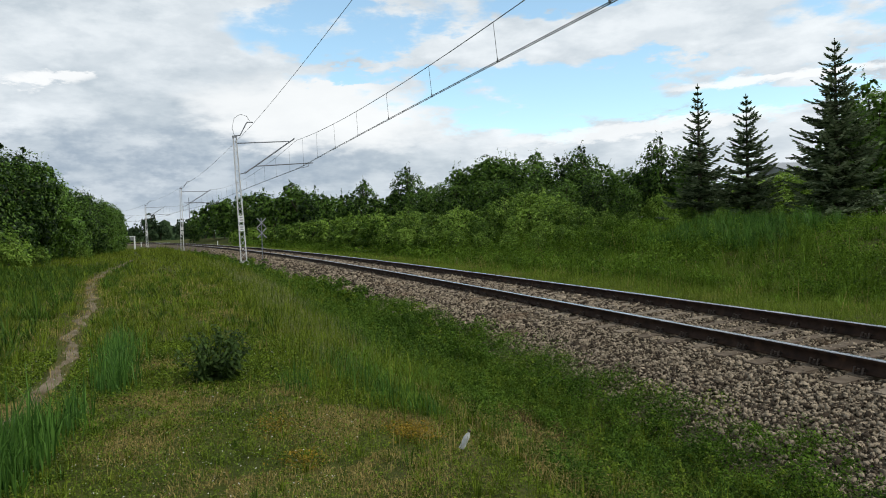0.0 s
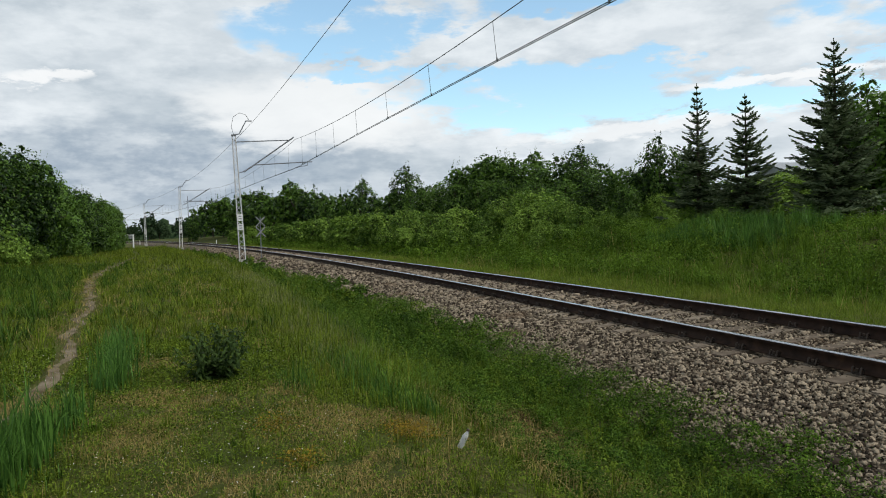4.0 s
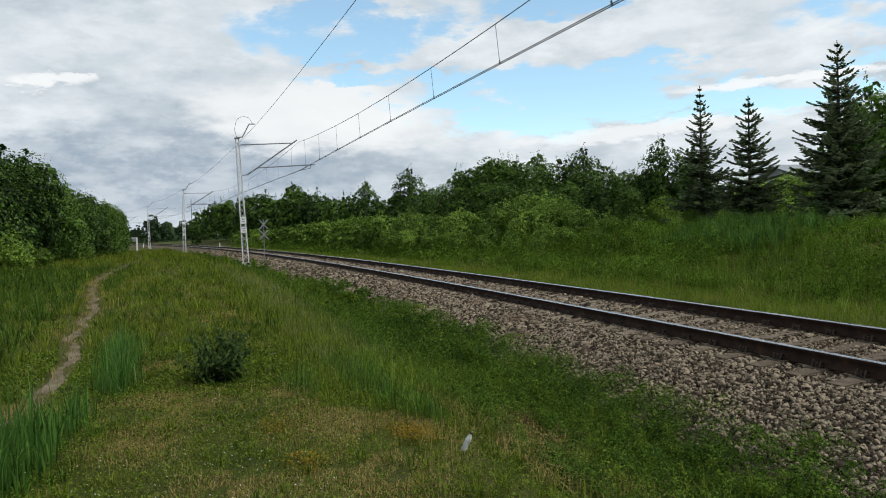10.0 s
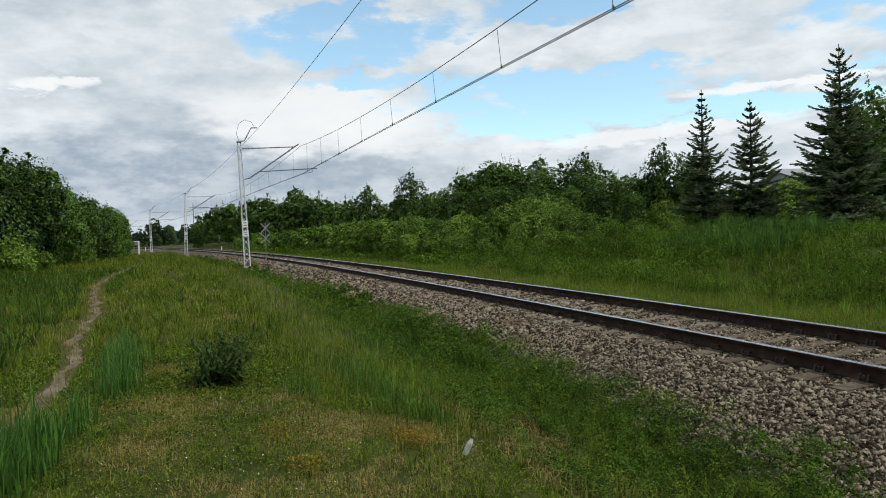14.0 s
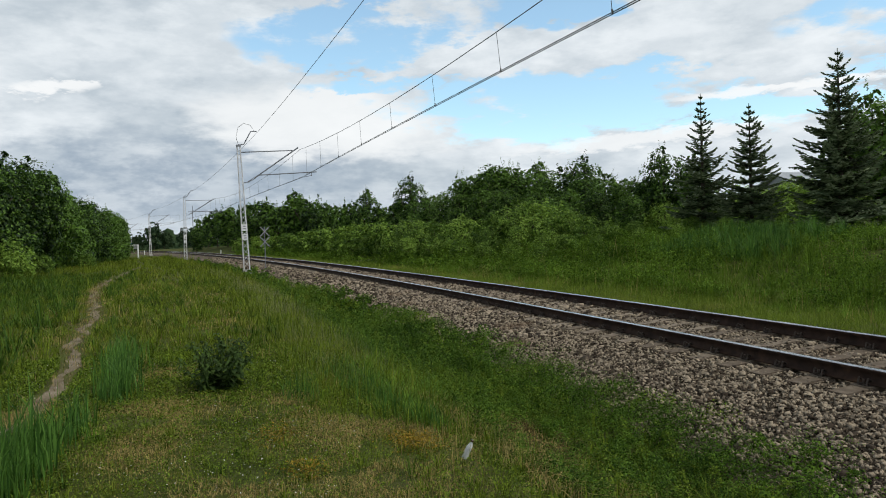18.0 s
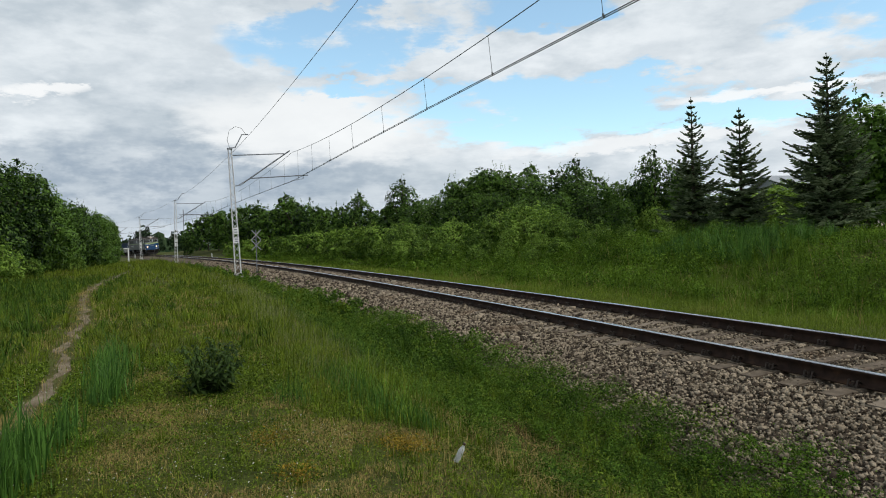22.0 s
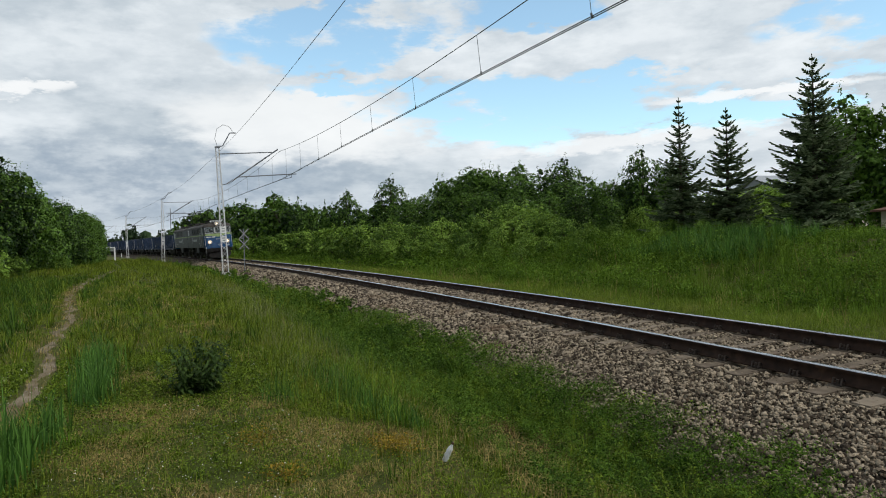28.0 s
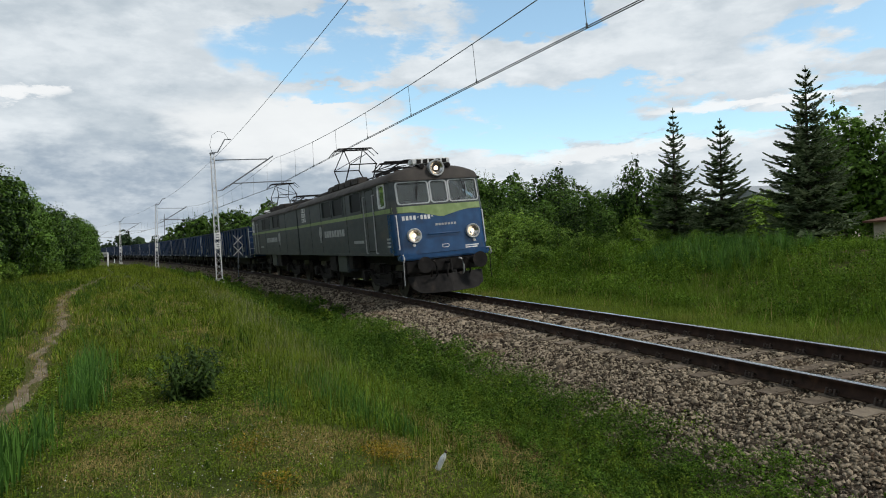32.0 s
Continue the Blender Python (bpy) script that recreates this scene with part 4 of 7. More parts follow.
def ring(name, outer, inner, to, mat, parent, d0, d1, label=""):
    """A frame between two outlines."""
    n = len(outer)
    v = [to(a, b, d) for q, d in ((outer, d1), (inner, d1), (outer, d0), (inner, d0)) for a, b in q]
    f = []
    for i in range(n):
        j = (i + 1) % n
        f += [[i, j, n + j, n + i], [i, 2 * n + i, 2 * n + j, j], [n + i, n + j, 3 * n + j, 3 * n + i]]
    return mesh_ob(name, v, f, mat, parent, label=label)


def nose(y, z):
    """How far back the cab's front lies at that place."""
    a = abs(y)
    x = 0.07 * (a / 1.2) ** 2
    if a > 1.18:
        t = min(1.0, (a - 1.18) / 0.32)
        x += 0.30 * (1 - math.sqrt(max(0.0, 1 - t * t)))
    return x + 0.085 * (z - 1.6) + 0.09 * max(0.0, z - 2.72)


def on_front(y, z, d):
    return (nose(y, z) - d, y, z)


def on_side(sgn):
    return lambda x, z, d: (x, sgn * (1.5 + d), z)


def shell(root, wins, length):
    """The body's skin with real window openings; front at x = 0, flat end at x = length."""
    zs = [1.38, 1.60, 2.0, 2.60, 2.84, 2.87, 3.52, 3.60]
    ys = [-1.5, -1.49, -1.45, -1.38, -1.30, -1.18, -0.80, -0.34, -0.26, 0, 0.26, 0.34, 0.80, 1.18, 1.30, 1.38, 1.45, 1.49, 1.5]
    panes = [(0.34, 1.30), (-0.26, 0.26), (-1.30, -0.34)]
    bm = bmesh.new()

    def strip(cols, hole, mat_of):
        rows = [[bm.verts.new(p) for p in c] for c in cols]
        for i in range(len(rows) - 1):
            for j in range(len(zs) - 1):
                if not hole(i, j):
                    f = bm.faces.new((rows[i][j], rows[i + 1][j], rows[i + 1][j + 1], rows[i][j + 1]))
                    f.material_index = mat_of(i, j)
    strip([[on_front(y, z, 0) for z in zs] for y in ys], lambda i, j: j == 5 and any(ys[i] >= a - 1e-6 and ys[i + 1] <= b + 1e-6 for a, b in panes), lambda i, j: 0 if j < 3 else 1)
    cuts = sorted({x for w in wins for x in w} | {0.75, 3.0, 12.0, length})
    for sgn in (1, -1):
        cols = [[(max(nose(1.5, z), 0.37), sgn * 1.5, z) for z in zs]] + [[(x, sgn * 1.5, z) for z in zs] for x in cuts]
        full = [0.37] + cuts
        strip(cols if sgn < 0 else cols[::-1], lambda i, j, s=sgn: (lambda k: j == 5 and any(full[k] >= a - 1e-6 and full[k + 1] <= b + 1e-6 for a, b in wins))(i if s < 0 else len(full) - 2 - i),
              lambda i, j, s=sgn: 0 if (i if s < 0 else len(full) - 2 - i) == 0 and j < 3 else 1)
    box(bm, length - 0.02, length, -1.5, 1.5, 1.38, 3.60)
    box(bm, 0.5, length - 0.03, -1.48, 1.48, 1.385, 1.42)
    for f in bm.faces:
        if min(v.co.x for v in f.verts) > 0.45:
            f.material_index = 1
    bmesh.ops.remove_doubles(bm, verts=bm.verts, dist=0.002)
    bmesh.ops.recalc_face_normals(bm, faces=bm.faces)
    part("body", bm, [M_BLUE, M_GREY], root, "blue cab front and dirty grey sides")


def roof_z(y):
    a = min(1.0, abs(y) / 1.52)
    return 3.58 + 0.44 * math.sqrt(max(0.0, 1 - a ** 2.4))


def roof(root, length):
    ys = [-1.54, -1.5, -1.42, -1.3, -1.1, -0.8, -0.4, 0, 0.4, 0.8, 1.1, 1.3, 1.42, 1.5, 1.54]
    xs = [None, 0.25, 0.6, 1.2, 4, 8, 12, length]
    bm = bmesh.new()
    rows = []
    for k, x in enumerate(xs):
        r = []
        for y in ys:
            f = nose(min(abs(y), 1.5), 3.55) - 0.06
            z = roof_z(y)
            if k == 0:
                r.append(bm.verts.new((f, y, 3.56)))
            else:
                xx = max(x, f + 0.1 * k)
                t = min(1.0, 0.45 + 0.3 * k)
                r.append(bm.verts.new((xx, y, 3.58 + (z - 3.58) * t)))
        rows.append(r)
    for a, b in zip(rows[:-1], rows[1:]):
        for i in range(len(ys) - 1):
            bm.faces.new((a[i], a[i + 1], b[i + 1], b[i]))
    bm.faces.new(rows[-1])
    bmesh.ops.recalc_face_normals(bm, faces=bm.faces)
    part("roof", bm, M_ROOF, root, "sooty curved roof", True)
    bm = bmesh.new()
    for y in (1.53, -1.53):
        box(bm, 0.5, length, min(y, y + 0.03 * (1 if y > 0 else -1)), max(y, y + 0.03 * (1 if y > 0 else -1)), 3.55, 3.60)
    part("gutter", bm, M_ROOF, root)


def turned(name, prof, y, z, mat, parent, label="", n=24):
    """A round piece about an axis along the vehicle: (place along it, radius) from one rim to the other."""
    v = [(x, y + r * math.cos(6.28319 * k / n), z + r * math.sin(6.28319 * k / n)) for x, r in prof for k in range(n)]
    f = [[i * n + k, (i + 1) * n + k, (i + 1) * n + (k + 1) % n, i * n + (k + 1) % n] for i in range(len(prof) - 1) for k in range(n)]
    return mesh_ob(name, v, f, mat, parent, True, label)


def lamp(root, y, z, r, x, name="headlight", lit=True):
    """A round lamp: a pale ring, a hollow reflector, a lit bulb in its middle."""
    case = turned(name, [(x + 0.14, r * 0.96), (x - 0.08, r * 0.99), (x - 0.10, r), (x - 0.115, r * 0.95), (x - 0.105, r * 0.84), (x - 0.09, r * 0.80)], y, z, M_FRAME, root, "round lamp in a pale grey ring")
    turned("reflector", [(x - 0.095, r * 0.81), (x - 0.05, r * 0.66), (x - 0.01, r * 0.42), (x + 0.01, r * 0.02)], y, z, M_REFLECTOR, case)
    bm = bmesh.new()
    bmesh.ops.create_uvsphere(bm, u_segments=12, v_segments=8, radius=r * 0.27, matrix=Matrix.Translation((x - 0.03, y, z)) @ Matrix.Diagonal((0.6, 1, 1, 1)))
    part("bulb_glass", bm, M_LIT if lit else M_REFLECTOR, case, smooth=True)


def pantograph(root, x, head, up=True):
    """A diamond pantograph on the roof: insulators, base frame, arms, head."""
    p = bmesh.new()
    for dx in (-1.0, 1.0):
        rod(p, (x + dx, -0.65, 4.14), (x + dx, 0.65, 4.14), 0.035, sides=6)
    for y in (-0.6, 0.6):
        rod(p, (x - 1.25, y, 4.14), (x + 1.25, y, 4.14), 0.035, sides=6)
    base = part("pantograph_base", p, M_UNDER, root)
    for dx in (-1.0, 1.0):
        for y in (-0.6, 0.6):
            p = bmesh.new()
            for q in range(3):
                rod(p, (x + dx, y, 3.86 + q * 0.08), (x + dx, y, 3.92 + q * 0.08), 0.075, 0.05, 8)
            part("insulator", p, M_INSUL, base)
    top = head if up else 4.42
    mid = (4.14 + top) / 2 if up else 4.30
    out = 1.32 if up else 1.75
    def bar(name, a, b, r):
        q = bmesh.new()
        rod(q, a, b, r, sides=6)
        part(name, q, M_UNDER, root)

    for dx in (-1, 1):
        for y in (-0.58, 0.58):
            bar("lower_arm", (x + dx * 0.35, y, 4.16), (x + dx * out, y * 0.95, mid), 0.026)
        bar("cross_tube", (x + dx * out, -0.56, mid), (x + dx * out, 0.56, mid), 0.022)
        for y in (-0.55, 0.55):
            bar("upper_arm", (x + dx * out, y, mid), (x + dx * 0.12, y * 0.75, top - 0.08), 0.02)
        bar("brace", (x + dx * out, 0.55, mid), (x + dx * 0.5, -0.45, mid + (top - mid) * 0.7), 0.013)
    p = bmesh.new()
    for dx in (-0.28, 0.28):
        rod(p, (x + dx, -0.72, top), (x + dx, 0.72, top), 0.032, sides=6)
        for y in (-1, 1):
            rod(p, (x + dx, y * 0.72, top), (x + dx, y * 0.98, top - 0.26), 0.016, sides=6)
    for y in (-0.41, 0.41):
        rod(p, (x - 0.28, y, top - 0.02), (x + 0.28, y, top - 0.02), 0.018, sides=6)
        rod(p, (x, y, top - 0.10), (x, y, top), 0.018, sides=6)
    part("collector_head", p, M_UNDER, root)


def wheelset(parent, x, r):
    """Two wheels on an axle, turning about their own middle."""
    bm = bmesh.new()
    for y in (0.75, -0.75):
        rod(bm, (0, y - 0.065, 0), (0, y + 0.065, 0), r, r, 28)
        s = -1 if y > 0 else 1
        rod(bm, (0, y + s * 0.065, 0), (0, y + s * 0.095, 0), r + 0.028, r + 0.028, 28)
        rod(bm, (0, y - s * 0.066, 0), (0, y - s * 0.12, 0), r * 0.28, r * 0.25, 12)
        for k in range(6):
            a = k * math.pi / 3
            rod(bm, (math.cos(a) * r * 0.55, y - s * 0.062, math.sin(a) * r * 0.55), (math.cos(a) * r * 0.55, y - s * 0.075, math.sin(a) * r * 0.55), r * 0.11, sides=8)
    rod(bm, (0, -1.0, 0), (0, 1.0, 0), 0.085, sides=10)
    ob = part("wheelset", bm, M_TYRE, parent)
    ob.location = (x, 0, r)
    ob["turns"] = r
    return ob


def bogie(root, x, base, r, heavy):
    """A bogie: side frames, axle boxes, springs and two wheelsets."""
    bm = bmesh.new()
    e = base / 2
    prof = [(-e - 0.75, r + 0.18), (-e + 0.3, r + 0.22), (-0.55, r - 0.12), (0.55, r - 0.12), (e - 0.3, r + 0.22), (e + 0.75, r + 0.18), (e + 0.75, r + 0.02), (e - 0.2, r + 0.0), (0.7, r - 0.34), (-0.7, r - 0.34), (-e + 0.2, r + 0.0), (-e - 0.75, r + 0.02)]
    for y in (1.02, -1.02):
        a = [bm.verts.new((x + p, y - 0.06, q)) for p, q in prof]
        b = [bm.verts.new((x + p, y + 0.06, q)) for p, q in prof]
        bm.faces.new(a), bm.faces.new(b[::-1])
        for i in range(len(prof)):
            bm.faces.new((a[i], b[i], b[(i + 1) % len(prof)], a[(i + 1) % len(prof)]))
    box(bm, x - 0.35, x + 0.35, -0.98, 0.98, r - 0.30, r - 0.02)
    bmesh.ops.recalc_face_normals(bm, faces=bm.faces)
    fr = part("bogie", bm, M_UNDER, root)
    if heavy:
        for dx in (-e, e):
            bm = bmesh.new()
            box(bm, x + dx * 0.5 - 0.62, x + dx * 0.5 + 0.62, -0.62, 0.62, 0.22, 1.02, 0.08)
            part("traction_motor", bm, M_UNDER, fr)
        for y in (0.92, -0.92):
            bm = bmesh.new()
            box(bm, x - 0.75, x + 0.75, y - 0.06, y + 0.06, 0.30, 0.72, 0.02)
            rod(bm, (x - 1.9, y * 1.1, 0.42), (x + 1.9, y * 1.1, 0.42), 0.03, sides=6)
            rod(bm, (x - 2.1, y * 1.12, 0.85), (x - 2.1, y * 1.12, 0.28), 0.04, sides=6)
            part("brake_rigging", bm, M_UNDER, fr)
    for dx in (-e, e):
        for y in (1.10, -1.10):
            bm = bmesh.new()
            box(bm, x + dx - 0.19, x + dx + 0.19, min(y, y * 1.13), max(y, y * 1.13), r - 0.20, r + 0.17, 0.03)
            part("axle_box", bm, M_UNDER, fr)
            if heavy:
                bm = bmesh.new()
                for q in (-0.30, 0.30):
                    for h in range(4):
                        rod(bm, (x + dx + q, y, r + 0.0 + h * 0.065), (x + dx + q, y, r + 0.04 + h * 0.065), 0.075, sides=8)
                part("spring", bm, M_UNDER, fr)
        wheelset(fr, x + dx, r)
    return fr


def buffers(root, x, sgn, z=1.06, gap=0.875):
    for y in (-gap, gap):
        bm = bmesh.new()
        rod(bm, (x, y, z), (x + sgn * 0.36, y, z), 0.12, 0.11, 14)
        rod(bm, (x + sgn * 0.36, y, z), (x + sgn * 0.48, y, z), 0.085, 0.085, 12)
        rod(bm, (x + sgn * 0.48, y, z), (x + sgn * 0.53, y, z), 0.22, 0.235, 20)
        part("buffer", bm, M_UNDER, root)


def loco(label, wins, first):
    L = 14.8
    root = thing("locomotive", label, "locomotive", "sections of the locomotive")
    shell(root, wins, L)
    roof(root, L)
    # front windows
    for a, b in ((0.34, 1.30), (-0.26, 0.26), (-1.30, -0.34)):
        pts = rrect(a - 0.030, b + 0.030, 2.85, 3.54, 0.10)
        fr = ring("window_frame", pts, rrect(a + 0.012, b - 0.012, 2.885, 3.505, 0.075), on_front, M_FRAME, root, -0.01, 0.022, "pale rounded window frame")
        plate("pane", rrect(a - 0.01, b + 0.01, 2.86, 3.53, 0.08), on_front, M_PANE, fr, -0.020, -0.012)
    for y, lean in ((0.62, 0.1), (-0.75, -0.12)):
        bm = bmesh.new()
        rod(bm, on_front(y, 3.60, 0.03), on_front(y + lean, 3.12, 0.05), 0.012, sides=5)
        rod(bm, on_front(y + lean - 0.02, 3.36, 0.045), on_front(y + lean + 0.02, 2.98, 0.045), 0.018, sides=5)
        part("wiper", bm, M_UNDER, root)
    # rain strip over the windows
    ys = np.linspace(-1.46, 1.46, 19)
    tube("rain_strip", [on_front(y, 3.60, 0.03) for y in ys], 0.025, M_ROOF, root)
    # lime band: straight along the sides, dipping to a point at the front
    n = 22
    ys = np.linspace(-1.47, 1.47, n)
    top = [on_front(y, 2.80, 0.005) for y in ys]
    low = [on_front(y, 2.62 - 0.20 * max(0.0, 1 - abs(y) / 0.95) ** 1.3, 0.005) for y in ys]
    mesh_ob("front_stripe", top + low, [[i, i + 1, n + i + 1, n + i] for i in range(n - 1)], M_LIME, root, label="lime green stripe dipping to a point")
    for sgn in (1, -1):
        side = on_side(sgn)
        plate("side_stripe", [(0.40, 2.65), (L, 2.65), (L, 2.77), (0.40, 2.78)], side, M_LIME, root, -0.002, 0.005, "lime green stripe")
        for a, b in wins:
            slim = b - a < 1.0
            mat = M_RIM if slim else M_GREY
            fr = ring("window_frame", rrect(a - 0.05, b + 0.05, 2.82, 3.57, 0.09), rrect(a + 0.02, b - 0.02, 2.885, 3.505, 0.07), side, mat, root, -0.012, 0.02)
            # slim windows get clear glass, wide ones a sheet with the inner dark painted
            plate("pane", rrect(a - 0.01, b + 0.01, 2.86, 3.53, 0.08), side, M_PANE if slim else M_DARKFILL, fr, -0.022, -0.014)
        # cab door with its handrails
        ring("door_seam", rrect(2.02, 2.92, 1.50, 3.50, 0.05), rrect(2.04, 2.90, 1.52, 3.48, 0.05), side, M_UNDER, root, -0.004, 0.006)
        for x, z0, z1, mt in ((1.92, 1.45, 3.30, M_DULLWHITE), (3.02, 1.45, 3.30, M_DULLWHITE)):
            bm = bmesh.new()
            y = sgn * 1.57
            rod(bm, (x, y, z0), (x, y, z1), 0.02, sides=6)
            for z in (z0, z1):
                rod(bm, (x, sgn * 1.49, z), (x, y, z), 0.018, sides=6)
            part("handrail", bm, mt, root, "dull white handrail")
        for z in (1.62, 1.92, 2.22, 2.46):
            plate("side_rib", [(3.2, z), (L - 0.1, z), (L - 0.1, z + 0.028), (3.2, z + 0.028)], side, M_GREY, root, -0.003, 0.016)
        plate("sill", [(0.40, 1.36), (L, 1.36), (L, 1.44), (0.40, 1.44)], side, M_GREY, root, -0.003, 0.02)
        for x in (3.25, 5.55, 9.75, 11.9):
            plate("panel_seam", [(x, 1.45), (x + 0.02, 1.45), (x + 0.02, 3.55), (x, 3.55)], side, M_UNDER, root, -0.003, 0.008)
        # louvres beside the flat end
        for i in range(3 if first else 0):
            for j in range(2):
                a, z = 12.95 + j * 0.46, 2.88 + i * 0.225
                lv = ring("louvre", rrect(a, a + 0.36, z, z + 0.18, 0.02, 2), rrect(a + 0.03, a + 0.33, z + 0.03, z + 0.15, 0.015, 2), side, M_RIM, root, -0.003, 0.02, "pale louvre")
                plate("slats", rrect(a + 0.03, a + 0.33, z + 0.03, z + 0.15, 0.01, 2), side, M_DULLWHITE, lv, -0.003, 0.010)
        # emblem and lettering as plain shapes
        ring("emblem", rrect(9.75, 10.25, 2.10, 2.56, 0.22, 6), rrect(9.85, 10.15, 2.19, 2.47, 0.14, 6), side, M_DULLWHITE, root, -0.003, 0.021, "pale round emblem")
        plate("emblem_bar", [(9.95, 1.90), (10.10, 1.88), (10.05, 2.45), (9.98, 2.45)], side, M_DULLWHITE, root, -0.003, 0.023)
        for k in range(8):
            x = 6.0 + 0.42 * k
            plate("lettering_bar", [(x, 2.08), (x + 0.30, 2.08), (x + 0.30, 2.34), (x, 2.34)], side, M_DULLWHITE, root, -0.003, 0.019)
        for k in range(3):
            plate("notice_bar", [(0.62, 1.62 + k * 0.11), (0.95, 1.62 + k * 0.11), (0.95, 1.68 + k * 0.11), (0.62, 1.68 + k * 0.11)], side, M_DULLWHITE, root, -0.003, 0.006)
        plate("small_lettering", [(3.5, 1.78), (4.7, 1.78), (4.7, 1.88), (3.5, 1.88)], side, M_DULLWHITE, root, -0.003, 0.018)
        # boxes below the sill
        for x0, x1, z0, mt in ((6.5, 7.9, 0.70, M_DULLWHITE), (8.2, 9.3, 0.72, M_UNDER), (5.6, 6.2, 0.85, M_UNDER)):
            bm = bmesh.new()
            box(bm, x0, x1, *sorted((sgn * 0.95, sgn * 1.38)), z0, 1.36, 0.03)
            part("equipment_box", bm, M_GREY if mt is M_DULLWHITE else mt, root)
        # cab steps
        for k, z in enumerate((0.42, 0.74, 1.06)):
            bm = bmesh.new()
            box(bm, 2.15, 2.75, *sorted((sgn * 1.20, sgn * 1.46)), z, z + 0.03)
            part("step", bm, M_UNDER, root)
    # front: lamps, lettering as bars, grab bars
    for y in (0.945, -0.945):
        lamp(root, y, 1.92, 0.22, nose(y, 1.92))
        bm = bmesh.new()
        rod(bm, on_front(y * 1.03, 1.64, -0.02), on_front(y * 1.03, 1.64, 0.05), 0.045, sides=10)
        part("marker_lamp", bm, M_RIM, root)
    lamp(root, 0.0, 3.90, 0.25, nose(0, 3.5) + 0.02, "roof_headlight")
    bm = bmesh.new()
    rod(bm, (0.22, 0, 3.88), (1.0, 0, 3.92), 0.25, 0.12, 16)
    part("lamp_housing", bm, M_ROOF, root)
    for y in (0.42, -0.42):
        bm = bmesh.new()
        rod(bm, (0.25, y, 3.98), (0.75, y, 4.02), 0.075, 0.05, 12)
        part("horn", bm, M_UNDER, root)
    for k in range(9):
        y = 1.24 - 0.112 * k
        if k in (4, 8):
            plate("number_bar", [(y - 0.06, 2.45), (y, 2.45), (y, 2.475), (y - 0.06, 2.475)], on_front, M_RIM, root, -0.003, 0.006)
        else:
            plate("number_bar", [(y - 0.075, 2.39), (y, 2.39), (y, 2.515), (y - 0.075, 2.515)], on_front, M_RIM, root, -0.003, 0.006, "white marking on the blue front")
    for k in range(7):
        y = 0.24 - 0.10 * k
        plate("number_bar", [(y - 0.07, 2.17), (y, 2.17), (y, 2.235), (y - 0.07, 2.235)], on_front, M_DULLWHITE, root, -0.003, 0.006)
    ring("oval_badge", rrect(-0.13, 0.11, 1.50, 1.60, 0.049), rrect(-0.115, 0.095, 1.515, 1.585, 0.034), on_front, M_RIM, root, -0.003, 0.010, "white oval badge outline")
    for k in range(2):
        plate("notice_bar", [(-1.12 + 0.05 * k, 1.48 - 0.06 * k), (-0.66, 1.48 - 0.06 * k), (-0.66, 1.515 - 0.06 * k), (-1.12 + 0.05 * k, 1.515 - 0.06 * k)], on_front, M_RIM, root, -0.003, 0.006)
    bm = bmesh.new()
    rod(bm, on_front(0.5, 1.93, 0.06), on_front(-0.5, 1.93, 0.06), 0.02, sides=6)
    for y in (0.5, -0.5):
        rod(bm, on_front(y, 1.93, -0.01), on_front(y, 1.93, 0.06), 0.018, sides=6)
    part("grab_bar", bm, M_BLUE, root)
    for y in (1.40, -1.40):
        bm = bmesh.new()
        rod(bm, on_front(y, 1.55, 0.06), on_front(y, 2.55, 0.06), 0.018, sides=6)
        for z in (1.55, 2.55):
            rod(bm, on_front(y, z, -0.02), on_front(y, z, 0.06), 0.016, sides=6)
        part("grab_bar", bm, M_RIM, root, "white upright grab bar")
        tube("hand_hook", [(0.02, y * 0.97, 1.38), (-0.14, y, 1.38), (-0.20, y, 1.31), (-0.20, y, 1.22), (-0.13, y, 1.18)], 0.018, M_RIM, root, label="white hooked grip")
        tube("step_rail", [(-0.13, y, 1.20), (-0.10, y, 1.10), (-0.08, y, 0.75), (-0.08, y, 0.48)], 0.015, M_DULLWHITE if y > 0 else M_UNDER, root)
    # buffer beam, coupling, hoses, plough
    bm = bmesh.new()
    box(bm, -0.02, 0.30, -1.45, 1.45, 1.20, 1.40, 0.04)
    part("buffer_beam", bm, M_BLUE, root)
    bm = bmesh.new()
    box(bm, 0.02, 0.26, -1.30, 1.30, 0.80, 1.20, 0.04)
    part("lower_beam", bm, M_UNDER, root)
    buffers(root, 0.02, -1)
    bm = bmesh.new()
    rod(bm, (0.02, 0, 1.06), (-0.30, 0, 1.06), 0.045, sides=8)
    rod(bm, (-0.30, 0, 1.14), (-0.34, 0, 0.80), 0.035, sides=8)
    rod(bm, (-0.10, 0.04, 1.0), (-0.16, 0.06, 0.62), 0.03, sides=8)
    part("coupling", bm, M_UNDER, root)
    for y, mt in ((-0.42, M_DULLWHITE), (0.45, M_UNDER), (-0.62, M_UNDER), (0.62, M_UNDER)):
        tube("brake_hose", [(0.02, y, 1.14), (-0.16, y, 1.12), (-0.24, y - 0.02, 0.95), (-0.20, y - 0.04, 0.74), (-0.10, y - 0.05, 0.68)], 0.026, mt, root)
    v, f = [], []
    for y in np.linspace(-1.20, 1.20, 13):
        xx = -0.30 + 0.34 * (abs(y) / 1.20) ** 1.3
        low = 0.20 + 0.16 * max(0.0, (abs(y) - 0.8) / 0.4) ** 2
        v += [(xx + 0.16, y * 1.03, 0.72), (xx - 0.06, y * 0.95, low), (xx - 0.02, y * 0.95, low - 0.01), (xx + 0.21, y * 1.03, 0.72)]
